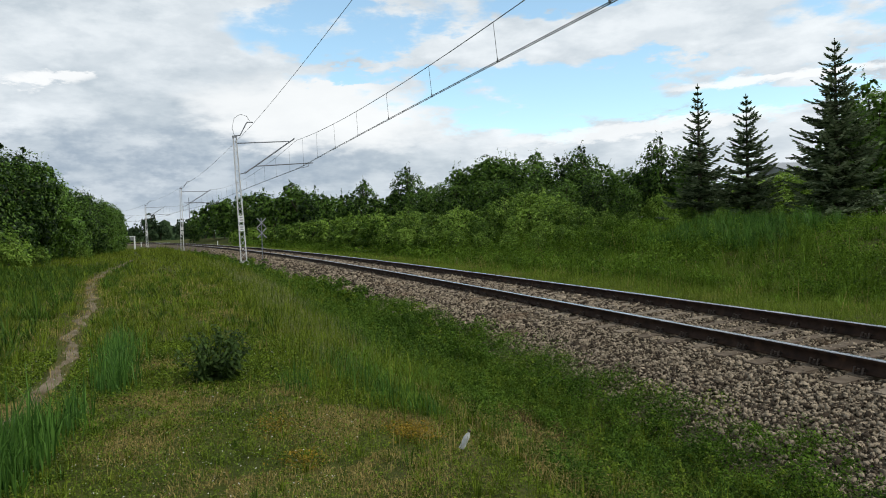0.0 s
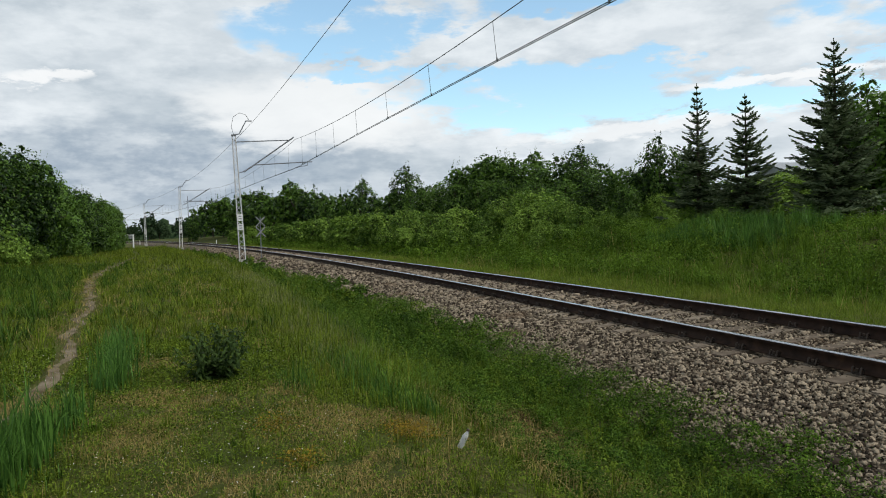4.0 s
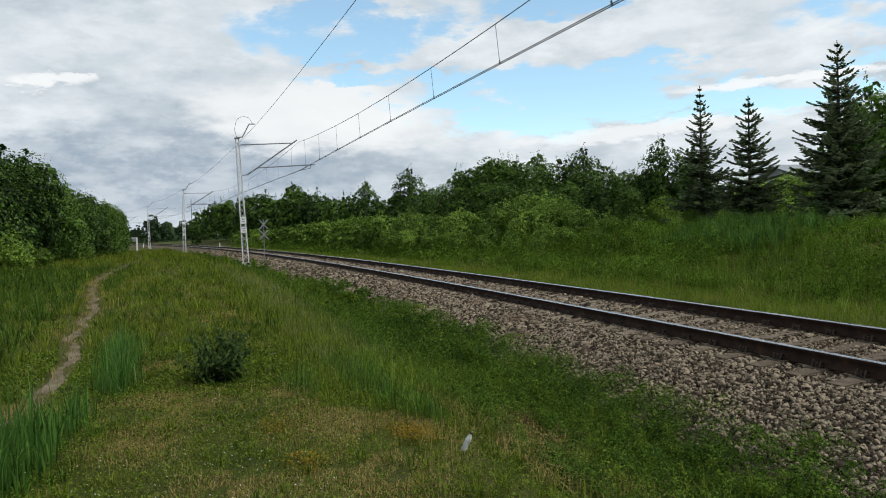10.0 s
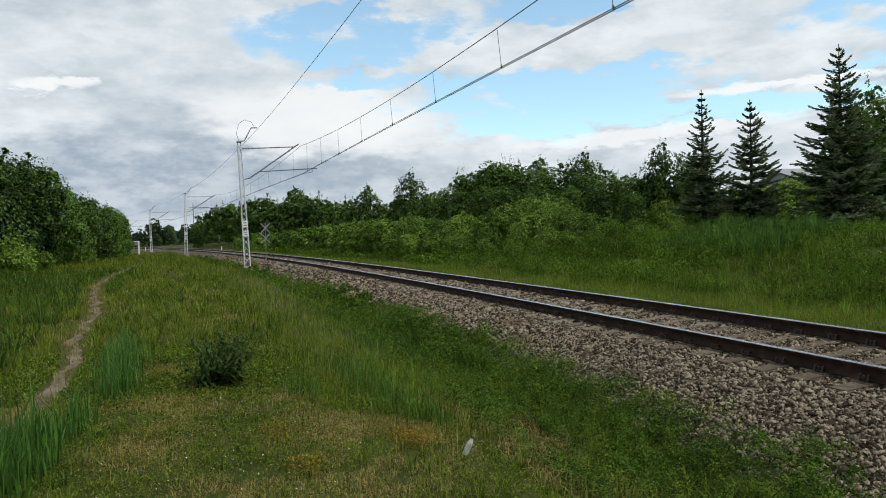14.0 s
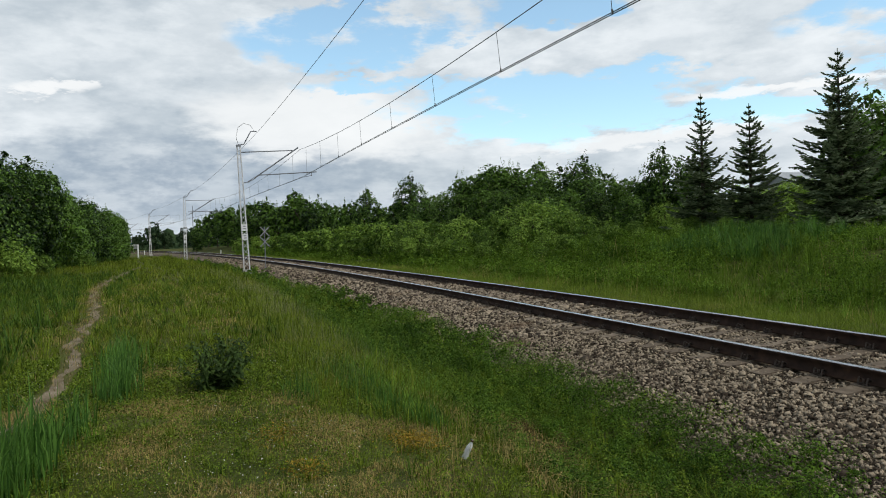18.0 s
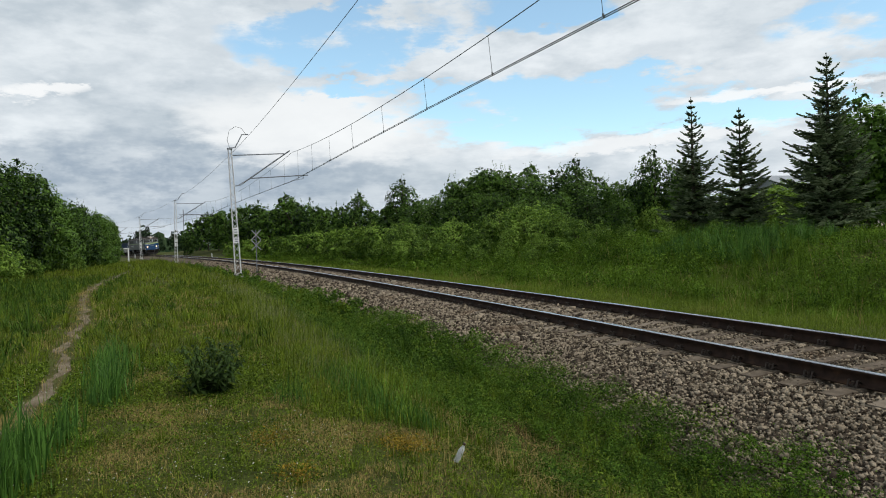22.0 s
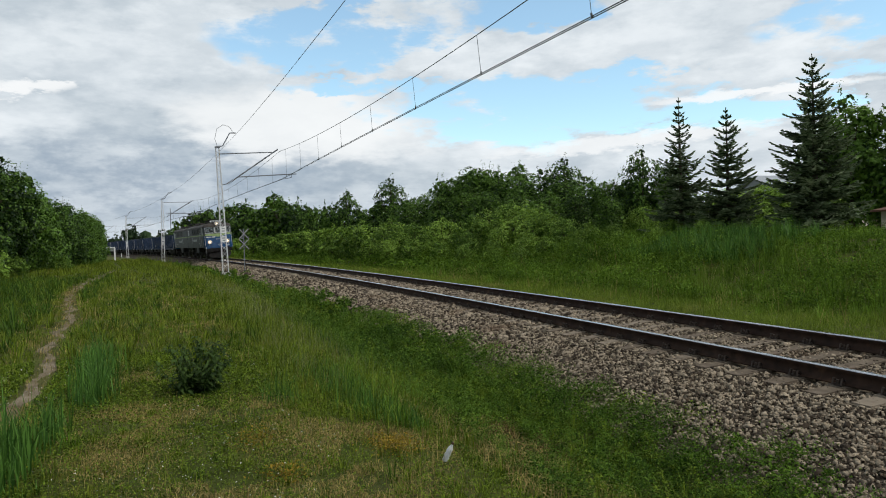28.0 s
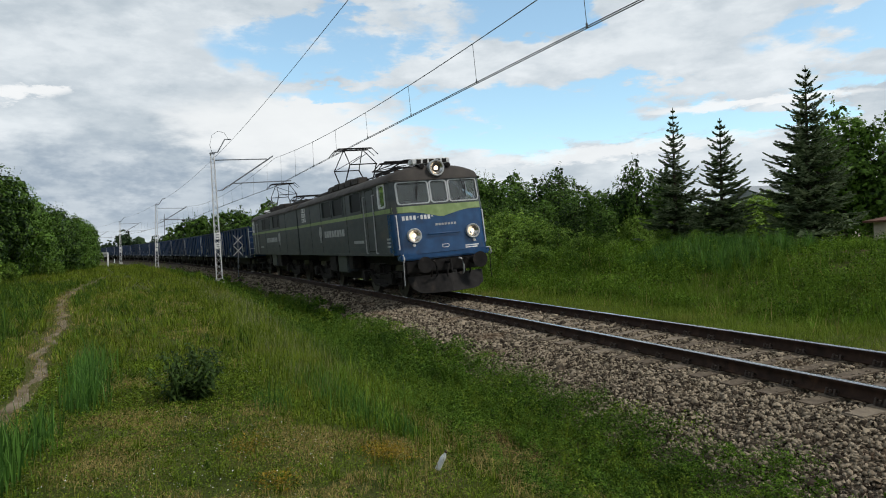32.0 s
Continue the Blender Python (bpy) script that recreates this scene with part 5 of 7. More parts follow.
    for k in range(12):
        for j in range(4):
            f.append([k * 4 + j, k * 4 + (j + 1) % 4, k * 4 + 4 + (j + 1) % 4, k * 4 + 4 + j])
    mesh_ob("plough", v, f, M_UNDER, root, label="curved black plough plate")
    # roof gear
    bm = bmesh.new()
    box(bm, 0.55, 0.95, -0.62, 0.62, 4.06, 4.24, 0.03)
    gr = part("roof_vent", bm, M_RIM, root, "pale vent box with dark slots")
    for k in range(5):
        bm = bmesh.new()
        box(bm, 0.535, 0.553, -0.50 + k * 0.21, -0.36 + k * 0.21, 4.09, 4.21)
        part("slot", bm, M_UNDER, gr)
    pantograph(root, 3.2 if first else 11.2, 4.5, up=False)
    pantograph(root, 9.2 if first else 4.6, 5.66, up=True)
    for y in (0.85, -0.85):
        bm = bmesh.new()
        for k in range(5):
            box(bm, 5.2 + k * 0.95, 6.05 + k * 0.95, y - 0.22, y + 0.22, 3.90, 4.16 + 0.03 * (k % 2), 0.05)
        part("resistor_bank", bm, M_ROOF, root)
        bm = bmesh.new()
        rod(bm, (1.2, y * 0.8, 4.06), (14.0, y * 0.8, 4.06), 0.025, sides=6)
        part("roof_cable", bm, M_UNDER, root)
    for x in (5.0, 10.6, 11.8, 13.0):
        bm = bmesh.new()
        for q in range(4):
            rod(bm, (x, 0.25, 4.0 + q * 0.07), (x, 0.25, 4.05 + q * 0.07), 0.08, 0.05, 8)
        part("roof_insulator", bm, M_INSUL, root)
    bm = bmesh.new()
    box(bm, 10.2, 13.6, -0.75, 0.75, 3.96, 4.12, 0.05)
    part("roof_hatch", bm, M_ROOF, root)
    # walls inside: behind the cab, and beside the machine room's corridor
    bm = bmesh.new()
    box(bm, 2.0, 2.04, -1.46, 1.46, 1.42, 3.58)
    box(bm, 2.04, L - 0.1, -0.55, 0.55, 1.42, 3.56)
    box(bm, 0.45, 0.85, -1.2, 1.2, 1.42, 2.55, 0.05)
    part("inner_walls", bm, M_UNDER, root)
    # bogies, tanks, flat end
    bogie(root, 3.35, 3.05, 0.625, True)
    bogie(root, 11.55, 3.05, 0.625, True)
    bm = bmesh.new()
    box(bm, 1.0, 13.9, -0.85, 0.85, 1.02, 1.36)
    box(bm, 5.5, 9.4, -0.9, 0.9, 0.42, 1.02, 0.05)
    part("underframe", bm, M_UNDER, root)
    bm = bmesh.new()
    for k in range(7):
        box(bm, L, L + 0.17, -0.75, 0.75, 1.5 + k * 0.28, 1.70 + k * 0.28, 0.04)
    part("gangway_bellows", bm, M_UNDER, root)
    return root


def wagon():
    root = thing("open_wagon", "dark blue steel open wagon with upright ribs", "wagon", "wagons of the train")
    L0, L1 = 0.62, 13.42
    for sgn in (1, -1):
        bm = bmesh.new()
        box(bm, L0, L1, *sorted((sgn * 1.38, sgn * 1.42)), 1.32, 3.22)
        part("side_wall", bm, M_WAGON, root)
        bm = bmesh.new()
        box(bm, L0 - 0.03, L1 + 0.03, *sorted((sgn * 1.36, sgn * 1.50)), 3.20, 3.32, 0.03)
        part("top_rail", bm, M_WAGON, root)
        bm = bmesh.new()
        box(bm, L0, L1, *sorted((sgn * 1.34, sgn * 1.47)), 1.10, 1.32, 0.02)
        part("sill", bm, M_WAGON, root)
        for k in range(10):
            x = L0 + 0.06 + k * (L1 - L0 - 0.12) / 9
            wide = 0.09 if k in (0, 9) else 0.055
            bm = bmesh.new()
            box(bm, x - wide, x + wide, *sorted((sgn * 1.40, sgn * (1.52 if k in (0, 9) else 1.49))), 1.30, 3.21, 0.012)
            part("rib", bm, M_WAGON, root)
        for x in (3.4, 10.2):
            bm = bmesh.new()
            box(bm, x, x + 0.9, *sorted((sgn * 1.421, sgn * 1.432)), 1.52, 1.86)
            part("marking", bm, M_DULLWHITE, root, "small faded white lettering panel")
        for x in (2.2, 10.9):
            bm = bmesh.new()
            box(bm, x, x + 0.75, *sorted((sgn * 1.471, sgn * 1.49)), 1.12, 1.24, 0.005)
            part("white_mark", bm, M_RIM, root)
    for x in (L0, L1):
        bm = bmesh.new()
        box(bm, x - 0.02, x + 0.02, -1.40, 1.40, 1.30, 3.24)
        part("end_wall", bm, M_WAGON, root)
        bm = bmesh.new()
        s = -1 if x == L0 else 1
        for y in (-0.9, -0.3, 0.3, 0.9):
            box(bm, *sorted((x, x + s * 0.09)), y - 0.05, y + 0.05, 1.30, 3.20)
        part("end_posts", bm, M_WAGON, root)
        for y in (1.40, -1.40):
            bm = bmesh.new()
            for z in (1.35, 1.75, 2.15, 2.55, 2.95):
                rod(bm, (x + s * 0.10, y - 0.14, z), (x + s * 0.10, y + 0.14, z), 0.012, sides=5)
            rod(bm, (x + s * 0.10, y + 0.12 * (1 if y > 0 else -1), 1.25), (x + s * 0.10, y + 0.12 * (1 if y > 0 else -1), 3.15), 0.022, sides=5)
            part("ladder", bm, M_DULLWHITE, root)
        buffers(root, x, s)
    bm = bmesh.new()
    box(bm, L0, L1, -1.36, 1.36, 1.18, 1.30)
    box(bm, L0, L1, -0.35, 0.35, 0.85, 1.18)
    part("floor", bm, M_UNDER, root)
    bogie(root, 2.95, 1.8, 0.46, False)
    bogie(root, 11.1, 1.8, 0.46, False)
    for y in (0.8, -0.8):
        bm = bmesh.new()
        box(bm, 4.6, 9.4, y - 0.1, y + 0.1, 0.55, 1.1, 0.04)
        part("brake_gear", bm, M_UNDER, root)
    return root


def train():
    """(vehicle, metres behind the train's front, turned about)"""
    out = [(loco("blue-fronted grey electric locomotive section with lit lamps leading the train", [(0.85, 1.50), (3.5, 4.9), (6.0, 7.55), (7.85, 9.4)], True), 0.0, False),
           (loco("grey electric locomotive section with a raised pantograph, trailing the first", [(0.85, 1.50), (4.6, 7.2), (8.3, 10.2)], False), 15.1, True)]
    w = wagon()
    for k in range(12):
        o = w if k == 0 else copy_thing(w, Matrix())
        out.append((o, 30.5 + 14.04 * k, False))
    return out


TRAIN = train()

# ---- things beside the line ----
def path():
    """The trodden path: a ragged strip of bare soil lying on the meadow."""
    key = np.array([(-1.5, 9.9), (1.0, 9.6), (3.0, 9.45), (5.5, 9.5), (8.0, 9.85), (10.2, 10.05), (14, 10.2), (20, 10.9), (27, 11.55), (34, 11.7), (42, 11.5), (52, 11.0), (64, 10.2)])
    ss = np.arange(-1.5, 64, 0.12)
    mid = np.interp(ss, key[:, 0], key[:, 1]) + 0.05 * np.sin(ss * 1.7) + 0.04 * np.sin(ss * 3.9 + 1)
    rng = np.random.default_rng(3)
    w = np.interp(ss, [-1.5, 2, 4, 8, 20, 34, 44, 64], [0.02, 0.06, 0.11, 0.10, 0.13, 0.24, 0.26, 0.15])
    left = mid + w * (0.75 + 0.35 * np.sin(ss * 2.3) + rng.normal(0, 0.16, len(ss)))
    right = mid - w * (0.75 + 0.35 * np.sin(ss * 2.9 + 2) + rng.normal(0, 0.16, len(ss)))
    cols = [left, mid * 0.5 + left * 0.5, mid, mid * 0.5 + right * 0.5, right]
    lift = [0.004, 0.012, 0.010, 0.012, 0.004]
    v = np.stack([land(ss, c, h) for c, h in zip(cols, lift)], 1).reshape(-1, 3)
    n = len(ss)
    i, j = np.meshgrid(np.arange(n - 1), np.arange(4), indexing="ij")
    i, j = i.ravel(), j.ravel()
    q = np.stack([i * 5 + j, i * 5 + j + 1, (i + 1) * 5 + j + 1, (i + 1) * 5 + j], 1)
    return tagged(mesh_ob("footpath", v, q, M_DIRT, smooth=True), "narrow trodden footpath of bare pale soil", "path", kind="structure")


path()


def crossing_post():
    """A thin post with two slanted crosses, one above the other, seen from behind."""
    root = thing("warning_post", "thin grey post with two crossed signal boards", "sign", m=plain_on(45.2, 2.3, -0.42, 0.15))
    bm = bmesh.new()
    rod(bm, (0, 0, -0.3), (0, 0, 3.0), 0.035, sides=8)
    part("post", bm, M_ARM, root)
    for z in (2.66, 1.94):
        for s in (1, -1):
            bm = bmesh.new()
            box(bm, -0.055 - 0.02 * (s > 0), -0.038 - 0.02 * (s > 0), -0.47, 0.47, -0.034, 0.034, 0.006, Matrix.Translation((0.0, 0, z)) @ Matrix.Rotation(radians(46 * s), 4, "X"))
            part("board", bm, M_DULLGREY, root, "grey back of a narrow board")
    bm = bmesh.new()
    box(bm, -0.06, 0.0, -0.10, 0.10, 0.85, 0.92, 0.01)
    part("bracket", bm, M_ARM, root)


M_DULLGREY = material("dull_aluminium", (0.24, 0.245, 0.25), (0.36, 0.365, 0.37), 5, 0.6, 0.2)


def notice_board():
    """A wide board on two white posts beside the thicket."""
    root = thing("notice_board", "wide grey board on white posts beside the thicket", "sign", m=plain_on(102.0, 9.6, -0.35, 0.1))
    for y in (0.0, 2.6):
        bm = bmesh.new()
        box(bm, -0.09, 0.09, y - 0.09, y + 0.09, -0.3, 2.0, 0.015)
        part("post", bm, M_RIMWHITE, root)
    bm = bmesh.new()
    box(bm, 0.10, 0.16, -0.1, 2.8, 1.40, 1.88, 0.01)
    part("board", bm, M_DULLGREY, root)
    bm = bmesh.new()
    box(bm, -0.10, 0.09, 0.1, 2.5, 1.88, 1.99, 0.01)
    part("top_rail", bm, M_RIMWHITE, root)


crossing_post()
notice_board()


def line_post(s, l, h, label):
    root = thing("line_post", label, "post", m=plain_on(s, l, float(lie(s, l))))
    bm = bmesh.new()
    rod(bm, (0, 0, -0.3), (0, 0, h), 0.12, 0.09, 10)
    part("post", bm, M_ARM, root)
    bm = bmesh.new()
    rod(bm, (0, 1.2, h - 1.35), (0, -4.1, h - 1.25), 0.06, sides=6)
    part("arm", bm, M_ARM, root)


line_post(197.0, -12.4, 11.4, "dark steel post with a single arm beyond the track")
for s_, l_ in ((152.0, 5.2), (120.0, -4.2)):
    root = thing("marker_post", "small white marker post beside the track", "post", "marker posts", plain_on(s_, l_, float(lie(s_, l_))))
    bm = bmesh.new()
    box(bm, -0.06, 0.06, -0.06, 0.06, -0.2, 0.9, 0.01)
    part("post", bm, M_RIMWHITE, root)

M_TILE = material("grey_roof_sheet", (0.28, 0.31, 0.34), (0.38, 0.41, 0.44), 3, 0.6, stretch=(6, 1, 1))
M_BROWNROOF = material("brown_roof_board", (0.10, 0.045, 0.03), (0.17, 0.08, 0.05), 5, 0.7)
M_PLASTER = material("pale_plaster", (0.50, 0.44, 0.36), (0.62, 0.56, 0.46), 4, 0.9, bump=0.003)


def house():
    """A house behind the firs: walls, a low pitched roof, windows."""
    root = thing("house", "pale house with a low grey roof behind the firs", "house", m=pose(33.6, 61.0, 0.75, 0, 0, 14))
    bm = bmesh.new()
    box(bm, -5.5, 5.5, -4, 4, -0.5, 3.4, 0.02)
    part("wall", bm, M_PLASTER, root)
    bm = bmesh.new()
    pr = [(-4.6, 3.35), (0, 5.6), (4.6, 3.35), (4.6, 3.5), (0, 5.78), (-4.6, 3.5)]
    a = [bm.verts.new((-6, y, z)) for y, z in pr]
    b = [bm.verts.new((6, y, z)) for y, z in pr]
    bm.faces.new(a), bm.faces.new(b[::-1])
    for i in range(6):
        bm.faces.new((a[i], b[i], b[(i + 1) % 6], a[(i + 1) % 6]))
    for x in (-5.5, 5.5):
        bm.faces.new([bm.verts.new((x, y, z)) for y, z in ((-4, 3.39), (4, 3.39), (0, 5.4))])
    bmesh.ops.recalc_face_normals(bm, faces=bm.faces)
    rf = part("roof", bm, M_TILE, root, "grey sheet roof")
    bm = bmesh.new()
    box(bm, 1.5, 2.1, -0.3, 0.3, 5.3, 6.3, 0.02)
    part("chimney", bm, M_PLASTER, rf)
    for x in (-3.5, 0, 3.5):
        w = mesh_ob("window", [(x - 0.6, -4.02, 1.0), (x + 0.6, -4.02, 1.0), (x + 0.6, -4.02, 2.3), (x - 0.6, -4.02, 2.3), (x - 0.6, -3.9, 1.0), (x + 0.6, -3.9, 1.0), (x + 0.6, -3.9, 2.3), (x - 0.6, -3.9, 2.3)],
                    [[0, 1, 2, 3], [0, 4, 5, 1], [1, 5, 6, 2], [2, 6, 7, 3], [3, 7, 4, 0]], M_INSUL, root)


def shed():
    root = thing("shed", "small pale shed with a brown roof behind the trees", "shed", m=pose(22.35, 31.9, 1.35, 0, 0, 20))
    bm = bmesh.new()
    box(bm, -0.6, 2.6, -1.0, 1.0, -0.3, 1.05, 0.01)
    part("wall", bm, M_PLASTER, root)
    bm = bmesh.new()
    box(bm, -0.95, 2.9, -1.3, 1.3, 0.0, 0.09, 0.01, Matrix.Translation((0, 0, 1.15)) @ Matrix.Rotation(radians(-8), 4, "Y"))
    part("roof", bm, M_BROWNROOF, root, "brown sloping roof")
    bm = bmesh.new()
    box(bm, -0.72, -0.60, -1.04, -0.94, -0.3, 1.05, 0.005)
    part("corner_post", bm, M_BROWNROOF, root)


house()
shed()


def thistle():
    """A dark bushy weed: several stems with narrow toothed leaves."""
    rng = np.random.default_rng(12)
    root = thing("thistle", "dark green bushy thistle on the grass", "plant", m=Matrix.Translation(Vector(land(3.2, 7.54, -0.02))))
    lv, lf = [], []
    for k in range(30):
        a, r = rng.uniform(0, 6.28), 0.26 * math.sqrt(rng.uniform(0, 1))
        lean = Vector((math.cos(a) * r * 1.3 + rng.normal(0, 0.05), math.sin(a) * r * 1.3 + rng.normal(0, 0.05), 0.62 - 0.7 * r + rng.uniform(-0.12, 0.12)))
        foot = Vector((math.cos(a) * r * 0.5, math.sin(a) * r * 0.5, 0))
        bm = bmesh.new()
        rod(bm, foot, foot + lean, 0.008, 0.004, 5)
        part("stem", bm, M_DARKLEAF, root)
        for j in range(34):
            t = rng.uniform(0.05, 1.03)
            p = foot + lean * t
            b = rng.uniform(0, 6.28)
            ln = rng.uniform(0.07, 0.19) * (1.15 - 0.5 * t)
            d = Vector((math.cos(b), math.sin(b), rng.uniform(-0.2, 0.55)))
            side = d.cross(Vector((0, 0, 1))).normalized() * ln * 0.19
            mid = p + d * ln * 0.5 + Vector((0, 0, 0.015))
            i = len(lv)
            lv += [p, mid + side, p + d * ln - Vector((0, 0, 0.04)), mid - side]
            lf.append((i, i + 1, i + 2, i + 3))
    mesh_ob("leaves", [tuple(q) for q in lv], np.array(lf), M_DARKLEAF, root)["kind"] = "stuff"


thistle()


def bottle():
    """A crumpled whitish plastic bottle stuck upright in the ditch's weeds."""
    root = thing("plastic_bottle", "crumpled whitish plastic bottle lying in the weeds", "bottle", m=Matrix.Translation(Vector(land(-0.55, 5.70, 0.05))) @ pose(0, 0, 0, 22, 16, 30) @ Matrix.Scale(0.78, 4))
    prof = [(0.0, 0.028), (0.008, 0.034), (0.03, 0.033), (0.05, 0.029), (0.07, 0.034), (0.10, 0.031), (0.13, 0.034), (0.155, 0.026), (0.18, 0.013), (0.195, 0.012)]
    n = 14
    rng = np.random.default_rng(4)
    v = [(r * math.cos(6.2832 * k / n) * (1 + rng.normal(0, 0.07)), r * math.sin(6.2832 * k / n) * (0.75 + rng.normal(0, 0.07)), z * 1.05) for z, r in prof for k in range(n)]
    f = [[i * n + k, i * n + (k + 1) % n, (i + 1) * n + (k + 1) % n, (i + 1) * n + k] for i in range(len(prof) - 1) for k in range(n)] + [list(range(n))[::-1]]
    mesh_ob("body", v, f, material("cloudy_plastic", (0.55, 0.56, 0.57), (0.8, 0.8, 0.8), 12, 0.35, third=(0.35, 0.33, 0.28), third_scale=9), root, True)
    bm = bmesh.new()
    rod(bm, (0, 0, 0.203), (0, 0, 0.222), 0.016, sides=12)
    part("cap", bm, M_INSUL, root)


bottle()

# ---- grass and weeds (nobody could count them) ----
def blades(name, label, category, s, l, height, width, mat, seed, lean=0.45, two=True, up=0.0):
    """Single blades of grass standing on the ground at (s, l)."""
    rng = np.random.default_rng(seed)
    n = len(s)
    p = land(s, l, -0.015 + up)
    a = rng.uniform(0, 2 * np.pi, n)
    side = np.stack([np.cos(a), np.sin(a), np.zeros(n)], 1)
    b = rng.uniform(0, 2 * np.pi, n)
    k = np.abs(rng.normal(0, lean, n))
    d = np.stack([np.cos(b) * k, np.sin(b) * k, np.ones(n)], 1)
    h = (height * rng.uniform(0.55, 1.25, n))[:, None]
    w = (width * rng.uniform(0.6, 1.3, n))[:, None]
    mid = p + d * [0.45, 0.45, 1.0] * h * 0.58
    tip = p + d * h * [1.15, 1.15, 1.0]
    tip[:, 2] -= (k * 0.35)[:] * h[:, 0]
    if two:
        v = np.stack([p - side * w * 0.5, p + side * w * 0.5, mid + side * w * 0.42, mid - side * w * 0.42, tip + side * w * 0.06, tip - side * w * 0.06], 1).reshape(-1, 3)
        i = np.arange(n)[:, None] * 6
        q = np.concatenate([i + [0, 1, 2, 3], i + [3, 2, 4, 5]], 1).reshape(-1, 4)
    else:
        v = np.stack([p - side * w * 0.5, p + side * w * 0.5, tip + side * w * 0.1, tip - side * w * 0.1], 1).reshape(-1, 3)
        q = np.arange(n * 4).reshape(n, 4)
    return tagged(mesh_ob(name, v, q, mat), label, category, kind="stuff")


def tussocks(name, label, rng, count, per, s0, s1, l0, l1, radius, height, width, mat, keep=None):
    """Tufts of blades that spread outwards from their middles."""
    s, l = rng.uniform(s0, s1, count), rng.uniform(l0, l1, count)
    if keep is not None:
        ok = keep(s, l)
        s, l = s[ok], l[ok]
    m = len(s)
    n = m * per
    big = rng.lognormal(0, 0.3, m)
    s, l, big = (np.repeat(q, per) for q in (s, l, big))
    q, a = rng.uniform(0, 1, n), rng.uniform(0, 2 * np.pi, n)
    out = np.stack([np.cos(a), np.sin(a), np.zeros(n)], 1)
    side = np.stack([-np.sin(a), np.cos(a), np.zeros(n)], 1) * (width * rng.uniform(0.6, 1.3, n))[:, None]
    foot = land(s, l, -0.01) + out * (q * radius * 0.45 * big)[:, None]
    h = height * big * rng.uniform(0.55, 1.15, n) * (1 - 0.3 * q)
    reach = radius * big * (0.25 + 0.9 * q) * rng.uniform(0.6, 1.2, n)
    mid = foot + out * (reach * 0.35)[:, None]
    mid[:, 2] += h * 0.68
    tip = foot + out * reach[:, None]
    tip[:, 2] += h * (1.0 - 0.25 * q)
    v = np.stack([foot - side * 0.5, foot + side * 0.5, mid + side * 0.42, mid - side * 0.42, tip + side * 0.07, tip - side * 0.07], 1).reshape(-1, 3)
    i = np.arange(n)[:, None] * 6
    return tagged(mesh_ob(name, v, np.concatenate([i + [0, 1, 2, 3], i + [3, 2, 4, 5]], 1).reshape(-1, 4), mat), label, "grass", kind="stuff")


def weeds(name, label, category, s, l, height, size, mat, seed):
    """Small broad leaves at different heights above the ground."""
    rng = np.random.default_rng(seed)
    n = len(s)
    p = land(s, l) + np.stack([np.zeros(n), np.zeros(n), height * rng.uniform(0, 1, n) ** 0.7], 1)
    v = leaf_quads(p, np.tile([0, 0, 1.0], (n, 1)), np.asarray(size)[:, None] if np.ndim(size) else size, rng)
    return tagged(mesh_ob(name, v, quads(n), mat), label, category, kind="stuff")


def mounds(name, label, rng, count, per, s0, s1, l0, l1, radius, tall, size, mat, seed, keep=None, wide=0.62):
    """Low domes of small leaves with gaps between them."""
    s, l = rng.uniform(s0, s1, count), rng.uniform(l0, l1, count)
    if keep is not None:
        ok = keep(s, l)
        s, l = s[ok], l[ok]
    m = len(s)
    R, H = radius * rng.lognormal(0, 0.35, m), tall * rng.lognormal(0, 0.35, m)
    s, l, R, H = (np.repeat(q, per) for q in (s, l, R, H))
    n = m * per
    q, a = np.sqrt(rng.uniform(0, 1, n)), rng.uniform(0, 2 * np.pi, n)
    rag = 1 + 0.25 * np.sin(3 * a + R * 90) + rng.normal(0, 0.08, n)
    p = land(s + np.cos(a) * q * R * rag, l + np.sin(a) * q * R * rag, 0.0)
    p[:, 2] += H * (1 - q ** 2.2) * rng.uniform(0.55, 1.08, n) + 0.01
    out = np.stack([np.cos(a) * q, np.sin(a) * q, np.full(n, 0.7)], 1)
    v = leaf_quads(p, out, np.full((n, 1), size), rng, wide=wide)
    return tagged(mesh_ob(name, v, quads(n), mat), label, "weeds", kind="stuff")


def blobby(s, l, seed):
    """A patchy field between 0 and 1."""
    k = seed * 1.37
    return 0.5 + 0.5 * (np.sin(0.83 * s + 1.1 * l + k) * np.sin(1.13 * l - 0.6 * s + 2 * k) * 0.6 + np.sin(2.3 * s - 1.9 * l + 3 * k) * 0.25 + np.sin(4.1 * l + 3.3 * s + k) * 0.15)


PATH_S = [-1.5, 1.0, 3.0, 5.5, 8.0, 10.2, 14, 20, 27, 34, 42, 52, 64]
PATH_L = [9.9, 9.6, 9.45, 9.5, 9.85, 10.05, 10.2, 10.9, 11.55, 11.7, 11.5, 11.0, 10.2]
DRY = ((0.9, 6.4, 0.7), (0.45, 5.85, 0.6), (1.7, 8.1, 0.6), (2.4, 8.2, 0.5), (4.6, 8.35, 0.5), (-0.8, 6.4, 0.5), (-0.8, 7.5, 0.5), (10.8, 7.4, 0.5), (2.5, 9.6, 0.5), (0.6, 8.2, 0.4), (2.0, 6.9, 0.45))


def ballast_edge(s):
    """How far the bare stones reach from the track's middle."""
    return np.interp(s, [-3, 0, 5, 8, 14, 20, 28, 40, 60], [2.75, 2.65, 2.5, 2.42, 2.5, 2.6, 2.9, 3.3, 3.3])


